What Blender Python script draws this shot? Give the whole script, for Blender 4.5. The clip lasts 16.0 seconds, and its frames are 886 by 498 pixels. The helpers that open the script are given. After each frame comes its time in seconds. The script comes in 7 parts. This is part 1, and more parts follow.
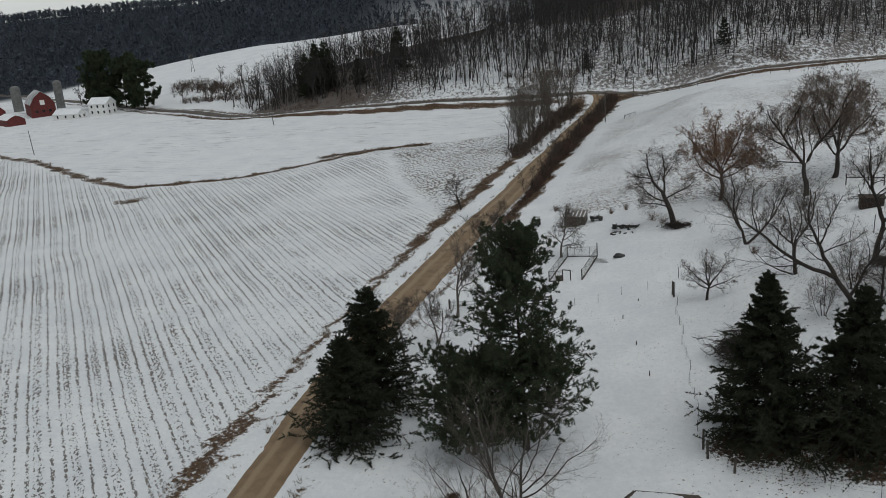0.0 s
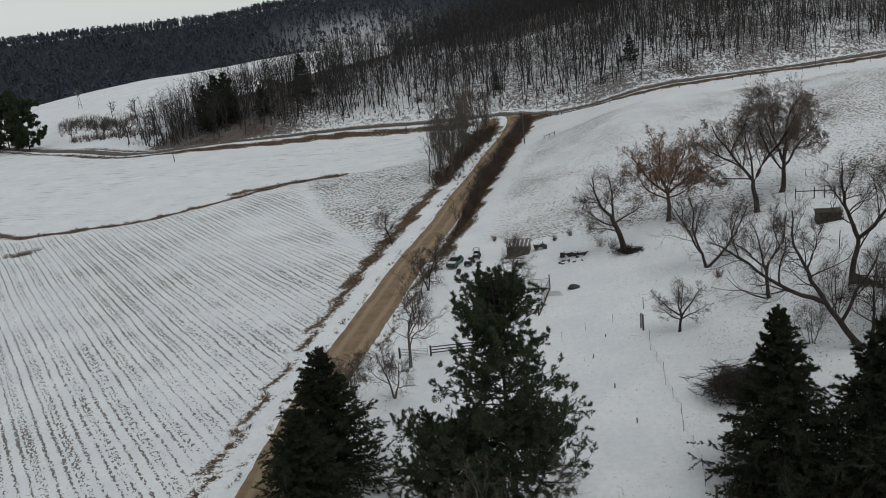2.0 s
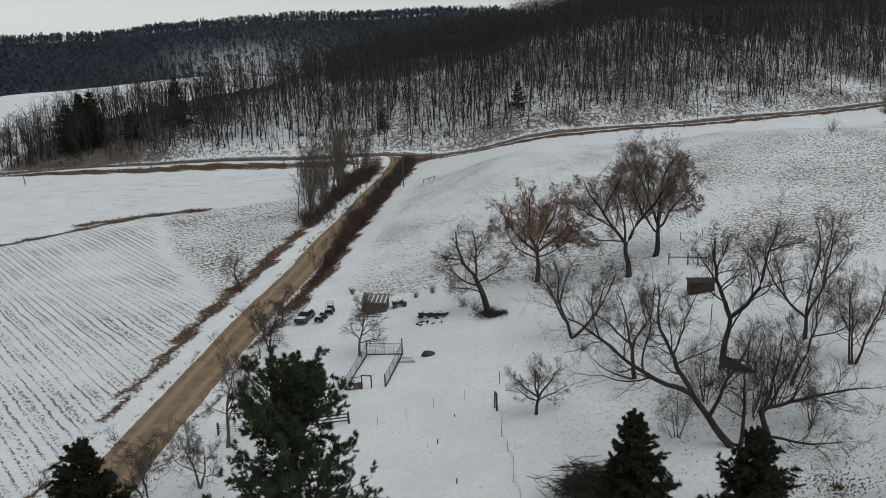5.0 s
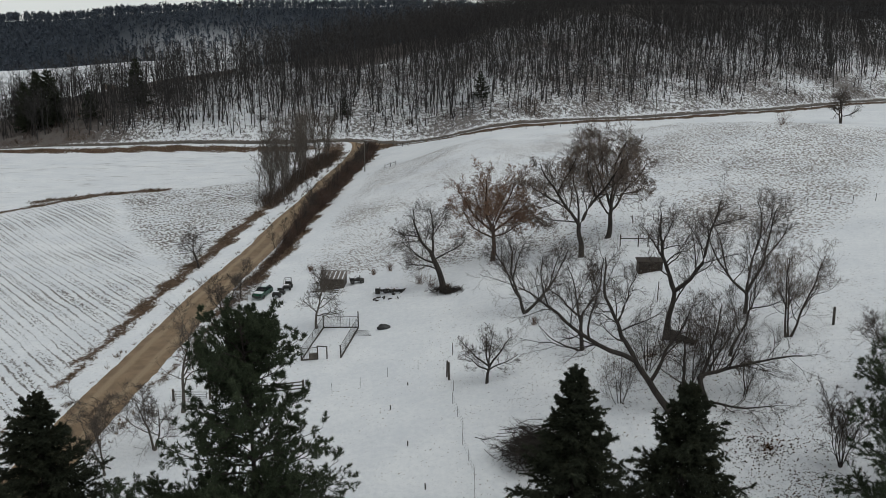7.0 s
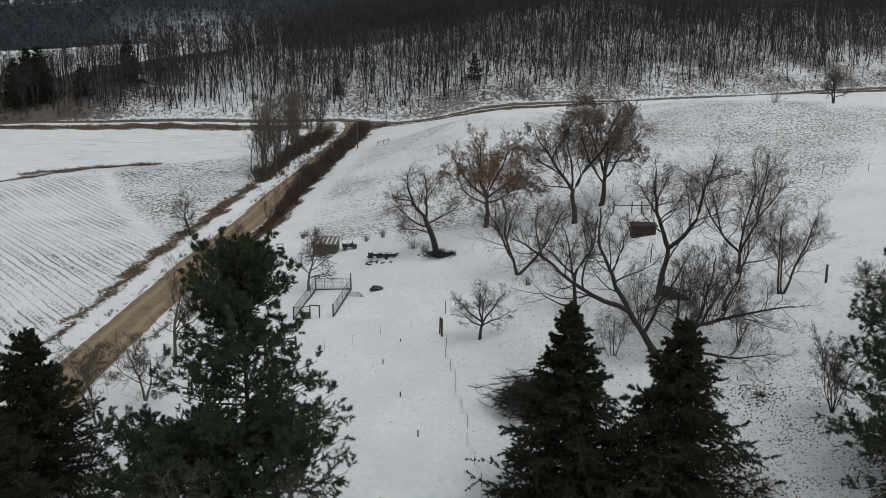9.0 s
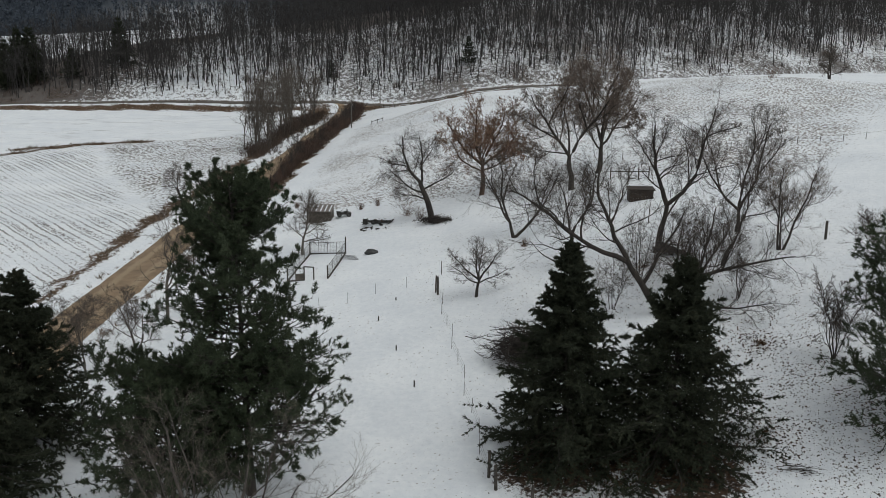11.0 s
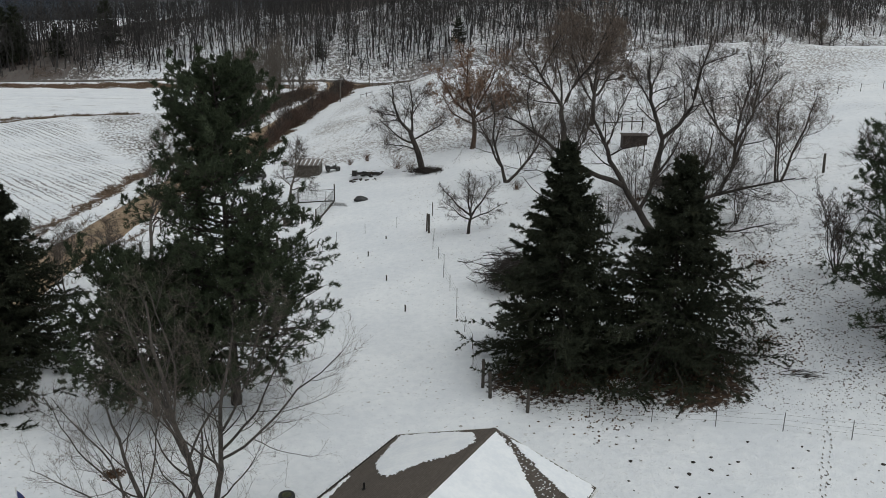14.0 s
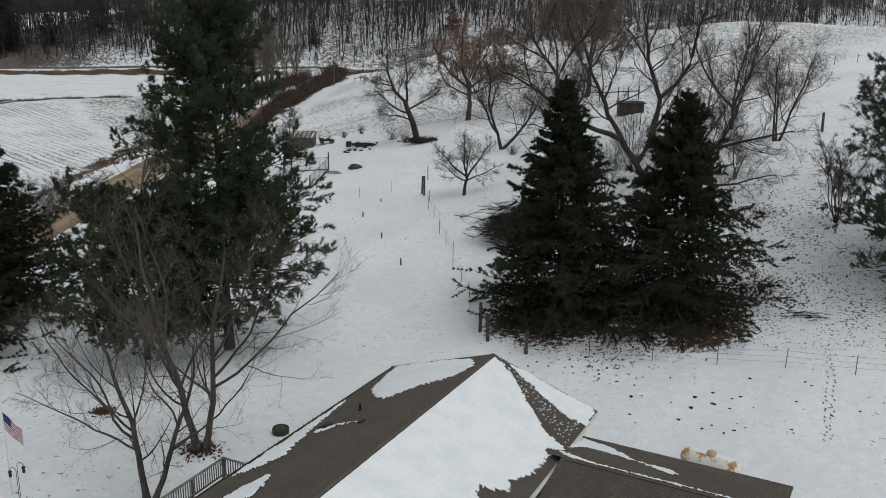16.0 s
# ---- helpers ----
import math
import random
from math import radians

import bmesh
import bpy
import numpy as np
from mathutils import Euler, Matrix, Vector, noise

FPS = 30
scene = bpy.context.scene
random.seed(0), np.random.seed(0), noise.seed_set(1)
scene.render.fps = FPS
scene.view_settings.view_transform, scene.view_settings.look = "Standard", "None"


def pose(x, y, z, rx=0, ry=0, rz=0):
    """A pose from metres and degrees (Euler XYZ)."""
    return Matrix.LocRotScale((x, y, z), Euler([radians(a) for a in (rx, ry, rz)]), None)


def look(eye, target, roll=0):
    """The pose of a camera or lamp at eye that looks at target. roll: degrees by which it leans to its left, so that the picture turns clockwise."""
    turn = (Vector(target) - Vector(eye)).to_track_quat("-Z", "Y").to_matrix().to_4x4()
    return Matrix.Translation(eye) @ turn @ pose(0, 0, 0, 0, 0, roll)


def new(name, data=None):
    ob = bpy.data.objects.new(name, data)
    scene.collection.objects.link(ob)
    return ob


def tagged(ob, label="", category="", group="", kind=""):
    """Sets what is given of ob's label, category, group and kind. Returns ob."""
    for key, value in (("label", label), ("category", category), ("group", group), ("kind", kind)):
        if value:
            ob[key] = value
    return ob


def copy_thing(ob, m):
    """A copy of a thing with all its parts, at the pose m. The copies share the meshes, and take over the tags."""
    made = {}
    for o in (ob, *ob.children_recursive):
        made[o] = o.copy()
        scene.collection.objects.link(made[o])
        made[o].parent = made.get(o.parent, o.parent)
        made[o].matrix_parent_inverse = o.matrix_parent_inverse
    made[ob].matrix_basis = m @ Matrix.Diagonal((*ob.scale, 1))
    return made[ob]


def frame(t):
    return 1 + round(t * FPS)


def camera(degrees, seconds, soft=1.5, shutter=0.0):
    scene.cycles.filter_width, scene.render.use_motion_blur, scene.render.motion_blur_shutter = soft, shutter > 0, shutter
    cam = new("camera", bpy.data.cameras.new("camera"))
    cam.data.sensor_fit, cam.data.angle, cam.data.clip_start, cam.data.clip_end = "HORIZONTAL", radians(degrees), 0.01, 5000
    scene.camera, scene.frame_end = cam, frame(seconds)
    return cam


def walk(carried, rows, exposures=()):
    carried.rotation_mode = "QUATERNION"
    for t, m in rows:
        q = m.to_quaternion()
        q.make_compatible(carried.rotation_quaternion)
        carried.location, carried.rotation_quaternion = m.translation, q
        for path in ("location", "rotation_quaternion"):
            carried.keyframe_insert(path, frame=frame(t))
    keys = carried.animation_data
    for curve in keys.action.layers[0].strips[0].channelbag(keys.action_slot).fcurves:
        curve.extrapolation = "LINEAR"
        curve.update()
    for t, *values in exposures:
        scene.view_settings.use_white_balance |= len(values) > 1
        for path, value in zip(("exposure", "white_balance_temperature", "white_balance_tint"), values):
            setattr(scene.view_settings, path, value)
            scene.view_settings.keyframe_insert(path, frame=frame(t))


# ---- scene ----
cam = camera(55.3, 16.0, soft=0.85)
EXPOSURES = [
    (0.0, -0.32, 6370, 5),
    (3.5, -0.19, 6370, 5),
    (5.0, -0.18, 6370, 5),
    (9.0, -0.05, 6370, 5),
    (12.5, 0.08, 6370, 5),
    (16.0, 0.01, 6370, 5),
]
PATH = [
    (0, (9.647, -8.795, 43.411), (8.752, -7.096, 42.851), -4.5),
    (0.5, (6.083, -8.873, 43.358), (5.331, -7.105, 42.8), -5.7),
    (1, (3.395, -7.459, 43.366), (2.695, -5.668, 42.815), -5.8),
    (1.5, (1.31, -4.802, 43.387), (0.624, -3.003, 42.848), -6.1),
    (2, (-0.094, -1.168, 43.311), (-0.784, 0.633, 42.785), -6.1),
    (2.5, (-1.04, 3.267, 43.33), (-1.698, 5.085, 42.818), -3.5),
    (3, (-1.601, 7.987, 43.738), (-2.186, 9.836, 43.25), -1.8),
    (3.5, (-1.253, 11.497, 44.024), (-1.767, 13.37, 43.548), -2.1),
    (4, (-0.286, 13.642, 43.706), (-0.788, 15.522, 43.241), -2.2),
    (4.5, (0.789, 14.462, 42.733), (0.294, 16.344, 42.273), -2.0),
    (5, (1.889, 14.062, 42.129), (1.435, 15.956, 41.67), -1.9),
    (7.5, (3.126, 11.127, 39.39), (2.77, 13.036, 38.912), 0.1),
    (8, (2.996, 10.879, 38.277), (2.645, 12.788, 37.795), 0.3),
    (8.5, (2.897, 10.737, 37.202), (2.55, 12.646, 36.716), 0.5),
    (9, (2.901, 10.718, 36.231), (2.558, 12.626, 35.739), 0.6),
    (11.5, (2.441, 10.694, 30.869), (2.122, 12.602, 30.362), 1.0),
    (12, (2.354, 10.671, 29.728), (2.041, 12.579, 29.22), 1.1),
    (12.5, (2.361, 10.773, 28.504), (2.051, 12.682, 27.995), 1.0),
    (13, (2.4, 10.842, 27.291), (2.094, 12.751, 26.783), 1.0),
    (13.5, (2.391, 10.885, 26.073), (2.088, 12.796, 25.564), 1.0),
    (14, (2.41, 10.937, 24.965), (2.11, 12.847, 24.456), 1.0),
    (14.5, (2.432, 10.892, 23.923), (2.134, 12.802, 23.412), 1.0),
    (15, (2.372, 10.902, 22.856), (2.078, 12.813, 22.346), 1.1),
    (15.5, (2.399, 10.914, 21.856), (2.107, 12.825, 21.343), 0.9),
    (16, (2.312, 10.898, 20.993), (2.026, 12.81, 20.479), 1.0),
]
walk(cam, [(t, look(eye, target, roll)) for t, eye, target, roll in PATH], EXPOSURES)

# ---- light ----
world = bpy.data.worlds.new("world")
scene.world = world
world.use_nodes = True
wn, wl = world.node_tree.nodes, world.node_tree.links
sky = wn.new("ShaderNodeTexSky")
sky.sky_type = "NISHITA"
sky.sun_disc = False
sky.sun_elevation, sky.sun_rotation = radians(60), radians(117)
sky.air_density, sky.dust_density, sky.ozone_density = 1.0, 0.6, 1.0
soften = wn.new("ShaderNodeHueSaturation")
soften.inputs["Saturation"].default_value = 0.07
wl.new(sky.outputs[0], soften.inputs["Color"])
wl.new(soften.outputs[0], wn["Background"].inputs["Color"])
wn["Background"].inputs["Strength"].default_value = 0.115
sun = new("sun", bpy.data.lights.new("sun", "SUN"))
sun.data.energy, sun.data.angle, sun.data.color = 0.9, radians(50), (1.0, 0.985, 0.96)
sun.matrix_world = look((30, -15, 80), (0, 0, 0))

# ---- the lie of the land ----
FAR_ROAD_X = [-900, -600, -430, -330, -241, -196, -152, -117, -81, -57, -26, -6, 19, 48, 70, 108, 180, 320, 900]
FAR_ROAD_Y = [520, 430, 366, 326, 294, 299, 306, 310, 315, 323, 333, 342, 358, 372, 388, 420, 480, 570, 900]


def ss(a, b, v):
    t = np.clip((v - a) / (b - a), 0, 1)
    return t * t * (3 - 2 * t)


def road_y(x):
    return (np.interp(x - 12, FAR_ROAD_X, FAR_ROAD_Y) + np.interp(x, FAR_ROAD_X, FAR_ROAD_Y) + np.interp(x + 12, FAR_ROAD_X, FAR_ROAD_Y)) / 3


def waves(x, y, size, seed):
    """Smooth uneven ground, about -1 to 1."""
    rng = np.random.RandomState(seed)
    out = 0 * x
    for k in range(7):
        a, s, p = rng.uniform(0, 6.28), rng.uniform(0.6, 1.7) / size, rng.uniform(0, 6.28)
        out = out + np.sin((x * np.cos(a) + y * np.sin(a)) * s * 6.28 + p) / 3.2
    return out


def land(x, y):
    """The height of the ground."""
    x, y = np.asarray(x, float), np.asarray(y, float)
    cx, cy = np.clip(x, -330, 140), np.clip(y, -60, 335)
    z = -1 + 0.016 * (cy - 90) + 0.014 * (cx + 80)
    u = 0.88 * x + 0.47 * y
    slope = np.interp(u, [0, 20, 30, 40, 50, 60, 70, 80, 92, 106, 130, 170, 300], [0, 0.6, 2, 3.5, 5.6, 7.4, 9.6, 11.3, 12.7, 14.4, 17, 17.6, 19])
    z = z + slope * ss(46, 88, y) * ss(-82, -28, x) * (1 - 0.62 * ss(225, 335, y - 0.35 * np.clip(x, 0, 200)))
    z = z + 2.4 * np.exp(-((x - 38) ** 2 + (y - 206) ** 2) / 1000)
    z = z + 2.0 * np.exp(-((x - 12.5) / 8) ** 2 - ((y - 100) / 10) ** 2)
    d = y - road_y(x)
    high = np.interp(x, [-520, -400, -330, -260, -180, -127, -60, 0, 100, 400], [2, 5, 8, 14, 20, 29, 40, 48, 50, 52])
    wide = np.interp(x, [-330, -180, -60, 50], [70, 90, 170, 250])
    keep = ss(-170, 0, x)
    rise = np.sin(np.clip((d - 7) / wide, 0, 1) * np.pi / 2)
    z = z + high * rise * (keep + (1 - keep) * np.exp(-((np.clip(d - wide, 0, 5000)) / 120) ** 2))
    z = z + 2.5 * ss(7, 16, d) * ss(-250, -200, x) + 2.0 * ss(-11, -5, d) * ss(-240, -190, x) * ss(-68, -95, x) + 0.9 * ss(-10, -5, d) * ss(-60, -40, x)
    z = z + 27 * np.exp(-((x + 330) / 150) ** 2 - ((y - 650) / 110) ** 2) + 14 * np.exp(-((x + 420) / 120) ** 2 - ((y - 520) / 80) ** 2)
    r = np.hypot(x, y)
    crest = np.interp(np.degrees(np.arctan2(x, np.maximum(y, 1))), [-60, -53, -48, -43, -38, -33.5, -31, -28, -24, -17, -13, -9, -4, 5, 40], [58, 59, 62, 65, 67, 70, 79, 82, 85, 88, 90, 80, 50, 42, 40])
    z = z + (crest + 2.5 * waves(x, y, 260, 5)) * ss(800, 1250, r) * ss(-300, 300, y)
    z = z + 0.12 * waves(x, y, 9, 1) * ss(20, 60, y) + 0.5 * waves(x, y, 70, 2) * ss(110, 200, y)
    return z


def ground_z(x, y):
    return float(land(x, y))


# ---- helpers for meshes and materials ----
def mesh_np(name, verts, faces):
    """A mesh from an array of places and arrays of faces (each of n x 3 or n x 4)."""
    me = bpy.data.meshes.new(name)
    faces = [np.asarray(f, np.int32) for f in faces if len(f)]
    verts = np.asarray(verts, np.float32)
    me.vertices.add(len(verts))
    me.vertices.foreach_set("co", verts.ravel())
    loops = np.concatenate([f.ravel() for f in faces])
    totals = np.concatenate([np.full(len(f), f.shape[1], np.int32) for f in faces])
    me.loops.add(len(loops))
    me.loops.foreach_set("vertex_index", loops)
    me.polygons.add(len(totals))
    me.polygons.foreach_set("loop_start", np.r_[0, np.cumsum(totals)[:-1]].astype(np.int32))
    me.polygons.foreach_set("loop_total", totals)
    me.update(calc_edges=True)
    me.validate()
    return me


def link(name, me, mat, parent=None, label="", smooth=False):
    ob = new(name, me)
    me.materials.append(mat)
    if smooth:
        me.polygons.foreach_set("use_smooth", np.ones(len(me.polygons), bool))
    if parent:
        ob.parent = parent
    return tagged(ob, label)


def part(name, bm, mat, parent=None, label="", smooth=False):
    me = bpy.data.meshes.new(name)
    bm.normal_update()
    bm.to_mesh(me)
    bm.free()
    return link(name, me, mat, parent, label, smooth)


def thing(name, x, y, label, category, group="", turn=0.0, z=None):
    ob = new(name)
    ob.matrix_world = pose(x, y, ground_z(x, y) if z is None else z, 0, 0, turn)
    return tagged(ob, label, category, group)


def add_box(bm, lo, hi, m=None, bevel=0.0):
    """A box between two corners, its edges taken off."""
    made = bmesh.ops.create_cube(bm, size=1)["verts"]
    for v in made:
        v.co = Vector([lo[i] + (v.co[i] + 0.5) * (hi[i] - lo[i]) for i in range(3)])
    if bevel:
        edges = list({e for v in made for e in v.link_edges})
        made = list({v for f in bmesh.ops.bevel(bm, geom=edges, offset=bevel, segments=1, affect="EDGES")["faces"] for v in f.verts} | {v for v in made if v.is_valid})
    if m is not None:
        bmesh.ops.transform(bm, matrix=m, verts=made)
    return made


def add_rod(bm, a, b, r0, r1=None, sides=8):
    """A round bar between two places."""
    a, b = Vector(a), Vector(b)
    m = Matrix.Translation((a + b) / 2) @ (b - a).to_track_quat("Z", "Y").to_matrix().to_4x4()
    return bmesh.ops.create_cone(bm, cap_ends=True, segments=sides, radius1=r0, radius2=r0 if r1 is None else r1, depth=(b - a).length, matrix=m)["verts"]


def add_ball(bm, c, size, u=12, v=8, turn=None):
    m = Matrix.Translation(c) @ (turn or Matrix()) @ Matrix.Diagonal((*size, 1))
    return bmesh.ops.create_uvsphere(bm, u_segments=u, v_segments=v, radius=1, matrix=m)["verts"]


class Nodes:
    """A node material, written briefly."""

    def __init__(self, name, rough=0.8, metal=0.0):
        self.mat = bpy.data.materials.new(name)
        self.mat.use_nodes = True
        self.n, self.l = self.mat.node_tree.nodes, self.mat.node_tree.links
        self.bsdf = self.n["Principled BSDF"]
        self.bsdf.inputs["Roughness"].default_value = rough
        self.bsdf.inputs["Metallic"].default_value = metal
        self.where = self.n.new("ShaderNodeTexCoord").outputs["Object"]

    def put(self, socket, value):
        if isinstance(value, bpy.types.NodeSocket):
            self.l.new(value, socket)
        else:
            socket.default_value = value

    def noise(self, scale, detail=4, rough=0.55, at=None):
        n = self.n.new("ShaderNodeTexNoise")
        n.inputs["Scale"].default_value, n.inputs["Detail"].default_value, n.inputs["Roughness"].default_value = scale, detail, rough
        self.put(n.inputs["Vector"], at or self.where)
        return n.outputs["Fac"]

    def stretch(self, sx, sy, sz, turn=0.0):
        n = self.n.new("ShaderNodeMapping")
        n.inputs["Scale"].default_value, n.inputs["Rotation"].default_value = (sx, sy, sz), (0, 0, turn)
        self.put(n.inputs["Vector"], self.where)
        return n.outputs[0]

    def ramp(self, value, a, b, low=0.0, high=1.0):
        n = self.n.new("ShaderNodeMapRange")
        n.interpolation_type = "SMOOTHSTEP"
        for k, v in zip(("Value", "From Min", "From Max", "To Min", "To Max"), (value, a, b, low, high)):
            self.put(n.inputs[k], v)
        return n.outputs[0]

    def math(self, kind, a, b=0.0):
        n = self.n.new("ShaderNodeMath")
        n.operation = kind
        self.put(n.inputs[0], a), self.put(n.inputs[1], b)
        return n.outputs[0]

    def mix(self, f, a, b):
        n = self.n.new("ShaderNodeMix")
        n.data_type = "RGBA"
        self.put(n.inputs[0], f)
        for s, v in ((n.inputs[6], a), (n.inputs[7], b)):
            self.put(s, v if isinstance(v, bpy.types.NodeSocket) else (*v, 1))
        return n.outputs[2]

    def field(self, name):
        n = self.n.new("ShaderNodeAttribute")
        n.attribute_name = name
        return n.outputs["Fac"]

    def chance(self):
        return self.n.new("ShaderNodeObjectInfo").outputs["Random"]

    def island(self):
        return self.n.new("ShaderNodeNewGeometry").outputs["Random Per Island"]

    def bump(self, height, strength=0.5, distance=0.05):
        n = self.n.new("ShaderNodeBump")
        n.inputs["Strength"].default_value, n.inputs["Distance"].default_value = strength, distance
        self.put(n.inputs["Height"], height)
        self.put(self.bsdf.inputs["Normal"], n.outputs[0])

    def done(self, colour):
        self.put(self.bsdf.inputs["Base Color"], colour if isinstance(colour, bpy.types.NodeSocket) else (*colour, 1))
        return self.mat


def simple(name, a, b, scale, rough=0.8, metal=0.0, bump=0.3, depth=0.02, fine=6.0):
    """Two colours in patches, with grain and relief."""
    m = Nodes(name, rough, metal)
    big, grain = m.noise(scale, 5), m.noise(scale * fine, 3)
    f = m.math("ADD", m.math("MULTIPLY", big, 0.65), m.math("MULTIPLY", grain, 0.35))
    m.bump(grain, bump, depth)
    return m.done(m.mix(m.ramp(f, 0.35, 0.65), a, b))


def bark(name, a, b):
    m = Nodes(name, 0.9)
    long = m.noise(5, 4, 0.6, m.stretch(1, 1, 0.2))
    m.bump(long, 0.6, 0.04)
    return m.done(m.mix(m.ramp(m.math("ADD", m.math("MULTIPLY", long, 0.7), m.math("MULTIPLY", m.noise(0.7), 0.3)), 0.35, 0.7), a, b))


def leaves(name, a, b, c, rough=0.75):
    m = Nodes(name, rough)
    m.bsdf.inputs["Specular IOR Level"].default_value = 0.12
    f = m.math("ADD", m.math("MULTIPLY", m.noise(0.6, 3), 0.6), m.math("MULTIPLY", m.island(), 0.4))
    return m.done(m.mix(m.ramp(f, 0.6, 0.85), m.mix(m.ramp(f, 0.25, 0.6), a, b), c))


BARK_DARK = bark("bark dark", (0.02, 0.016, 0.014), (0.06, 0.048, 0.04))
BARK_GREY = bark("bark grey", (0.07, 0.06, 0.05), (0.17, 0.15, 0.13))
# Distance haze over the ridge is put into this bark colour as blue-grey.
BARK_HAZE = simple("dark ridge bark tinted with haze", (0.040, 0.051, 0.070), (0.066, 0.080, 0.104), 0.02)
BARK_WOOD = bark("bark of the woods", (0.024, 0.022, 0.022), (0.058, 0.052, 0.050))
TWIG = simple("twigs", (0.04, 0.032, 0.027), (0.10, 0.078, 0.062), 0.6)
TWIG_RED = simple("reddish twigs", (0.14, 0.080, 0.052), (0.28, 0.172, 0.112), 0.5)
SPRUCE_GREEN = leaves("spruce needles", (0.022, 0.027, 0.018), (0.037, 0.042, 0.027), (0.064, 0.060, 0.036))
PINE_GREEN = leaves("pine needles", (0.032, 0.043, 0.026), (0.056, 0.070, 0.041), (0.09, 0.10, 0.058))
WOOD_OLD = simple("weathered wood", (0.045, 0.038, 0.032), (0.13, 0.11, 0.09), 3)


# ---- ground ----
GRAVEL_Y = [-140, -60, 20, 46, 65, 84, 97, 113, 135, 165, 195, 235, 280, 305, 320]
GRAVEL_X = [-22, -26, -36, -41.4, -45.4, -49.7, -52.3, -55, -58.8, -63.4, -67.8, -73, -79.5, -83.5, -86]
SPRUCES = ((2.0, 69.2), (9.6, 69.2))


def gravel_x(y):
    return (np.interp(y - 8, GRAVEL_Y, GRAVEL_X) + np.interp(y, GRAVEL_Y, GRAVEL_X) + np.interp(y + 8, GRAVEL_Y, GRAVEL_X)) / 3


def road_shift(y):
    """How far the gravel lies from the middle of its right of way."""
    return np.interp(y, [20, 46, 65, 90, 110, 130, 150, 185], [-0.6, -0.9, -2.0, -1.8, -1.2, -0.9, -0.3, 0.2])


DRAIN = [(-420, 250), (-300, 209), (-265, 197), (-194, 167), (-180, 163), (-155, 175), (-139, 196), (-126, 217), (-116, 226)]


def near_line(x, y, line):
    """The distance to a line of places."""
    best = np.full(np.shape(x), 1e9)
    for (ax, ay), (bx, by) in zip(line, line[1:]):
        t = np.clip(((x - ax) * (bx - ax) + (y - ay) * (by - ay)) / ((bx - ax) ** 2 + (by - ay) ** 2), 0, 1)
        best = np.minimum(best, np.hypot(x - ax - t * (bx - ax), y - ay - t * (by - ay)))
    return best


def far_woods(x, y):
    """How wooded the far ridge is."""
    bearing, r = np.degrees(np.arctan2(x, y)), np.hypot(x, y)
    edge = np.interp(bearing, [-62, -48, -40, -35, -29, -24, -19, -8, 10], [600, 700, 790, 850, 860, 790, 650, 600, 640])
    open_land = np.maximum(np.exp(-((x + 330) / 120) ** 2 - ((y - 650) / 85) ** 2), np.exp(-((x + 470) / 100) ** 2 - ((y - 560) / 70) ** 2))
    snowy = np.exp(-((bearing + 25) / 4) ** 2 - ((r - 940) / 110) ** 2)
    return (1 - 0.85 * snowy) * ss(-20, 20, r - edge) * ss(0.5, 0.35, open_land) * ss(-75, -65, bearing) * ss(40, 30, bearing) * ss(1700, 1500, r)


def dense_woods(x, far):
    """Where the woods above the county road stand thickest."""
    return ss(0, 22, far - np.interp(x, [-130, -110, -90, -65, 0], [74, 70, 85, 120, 135])) * ss(-152, -130, x)


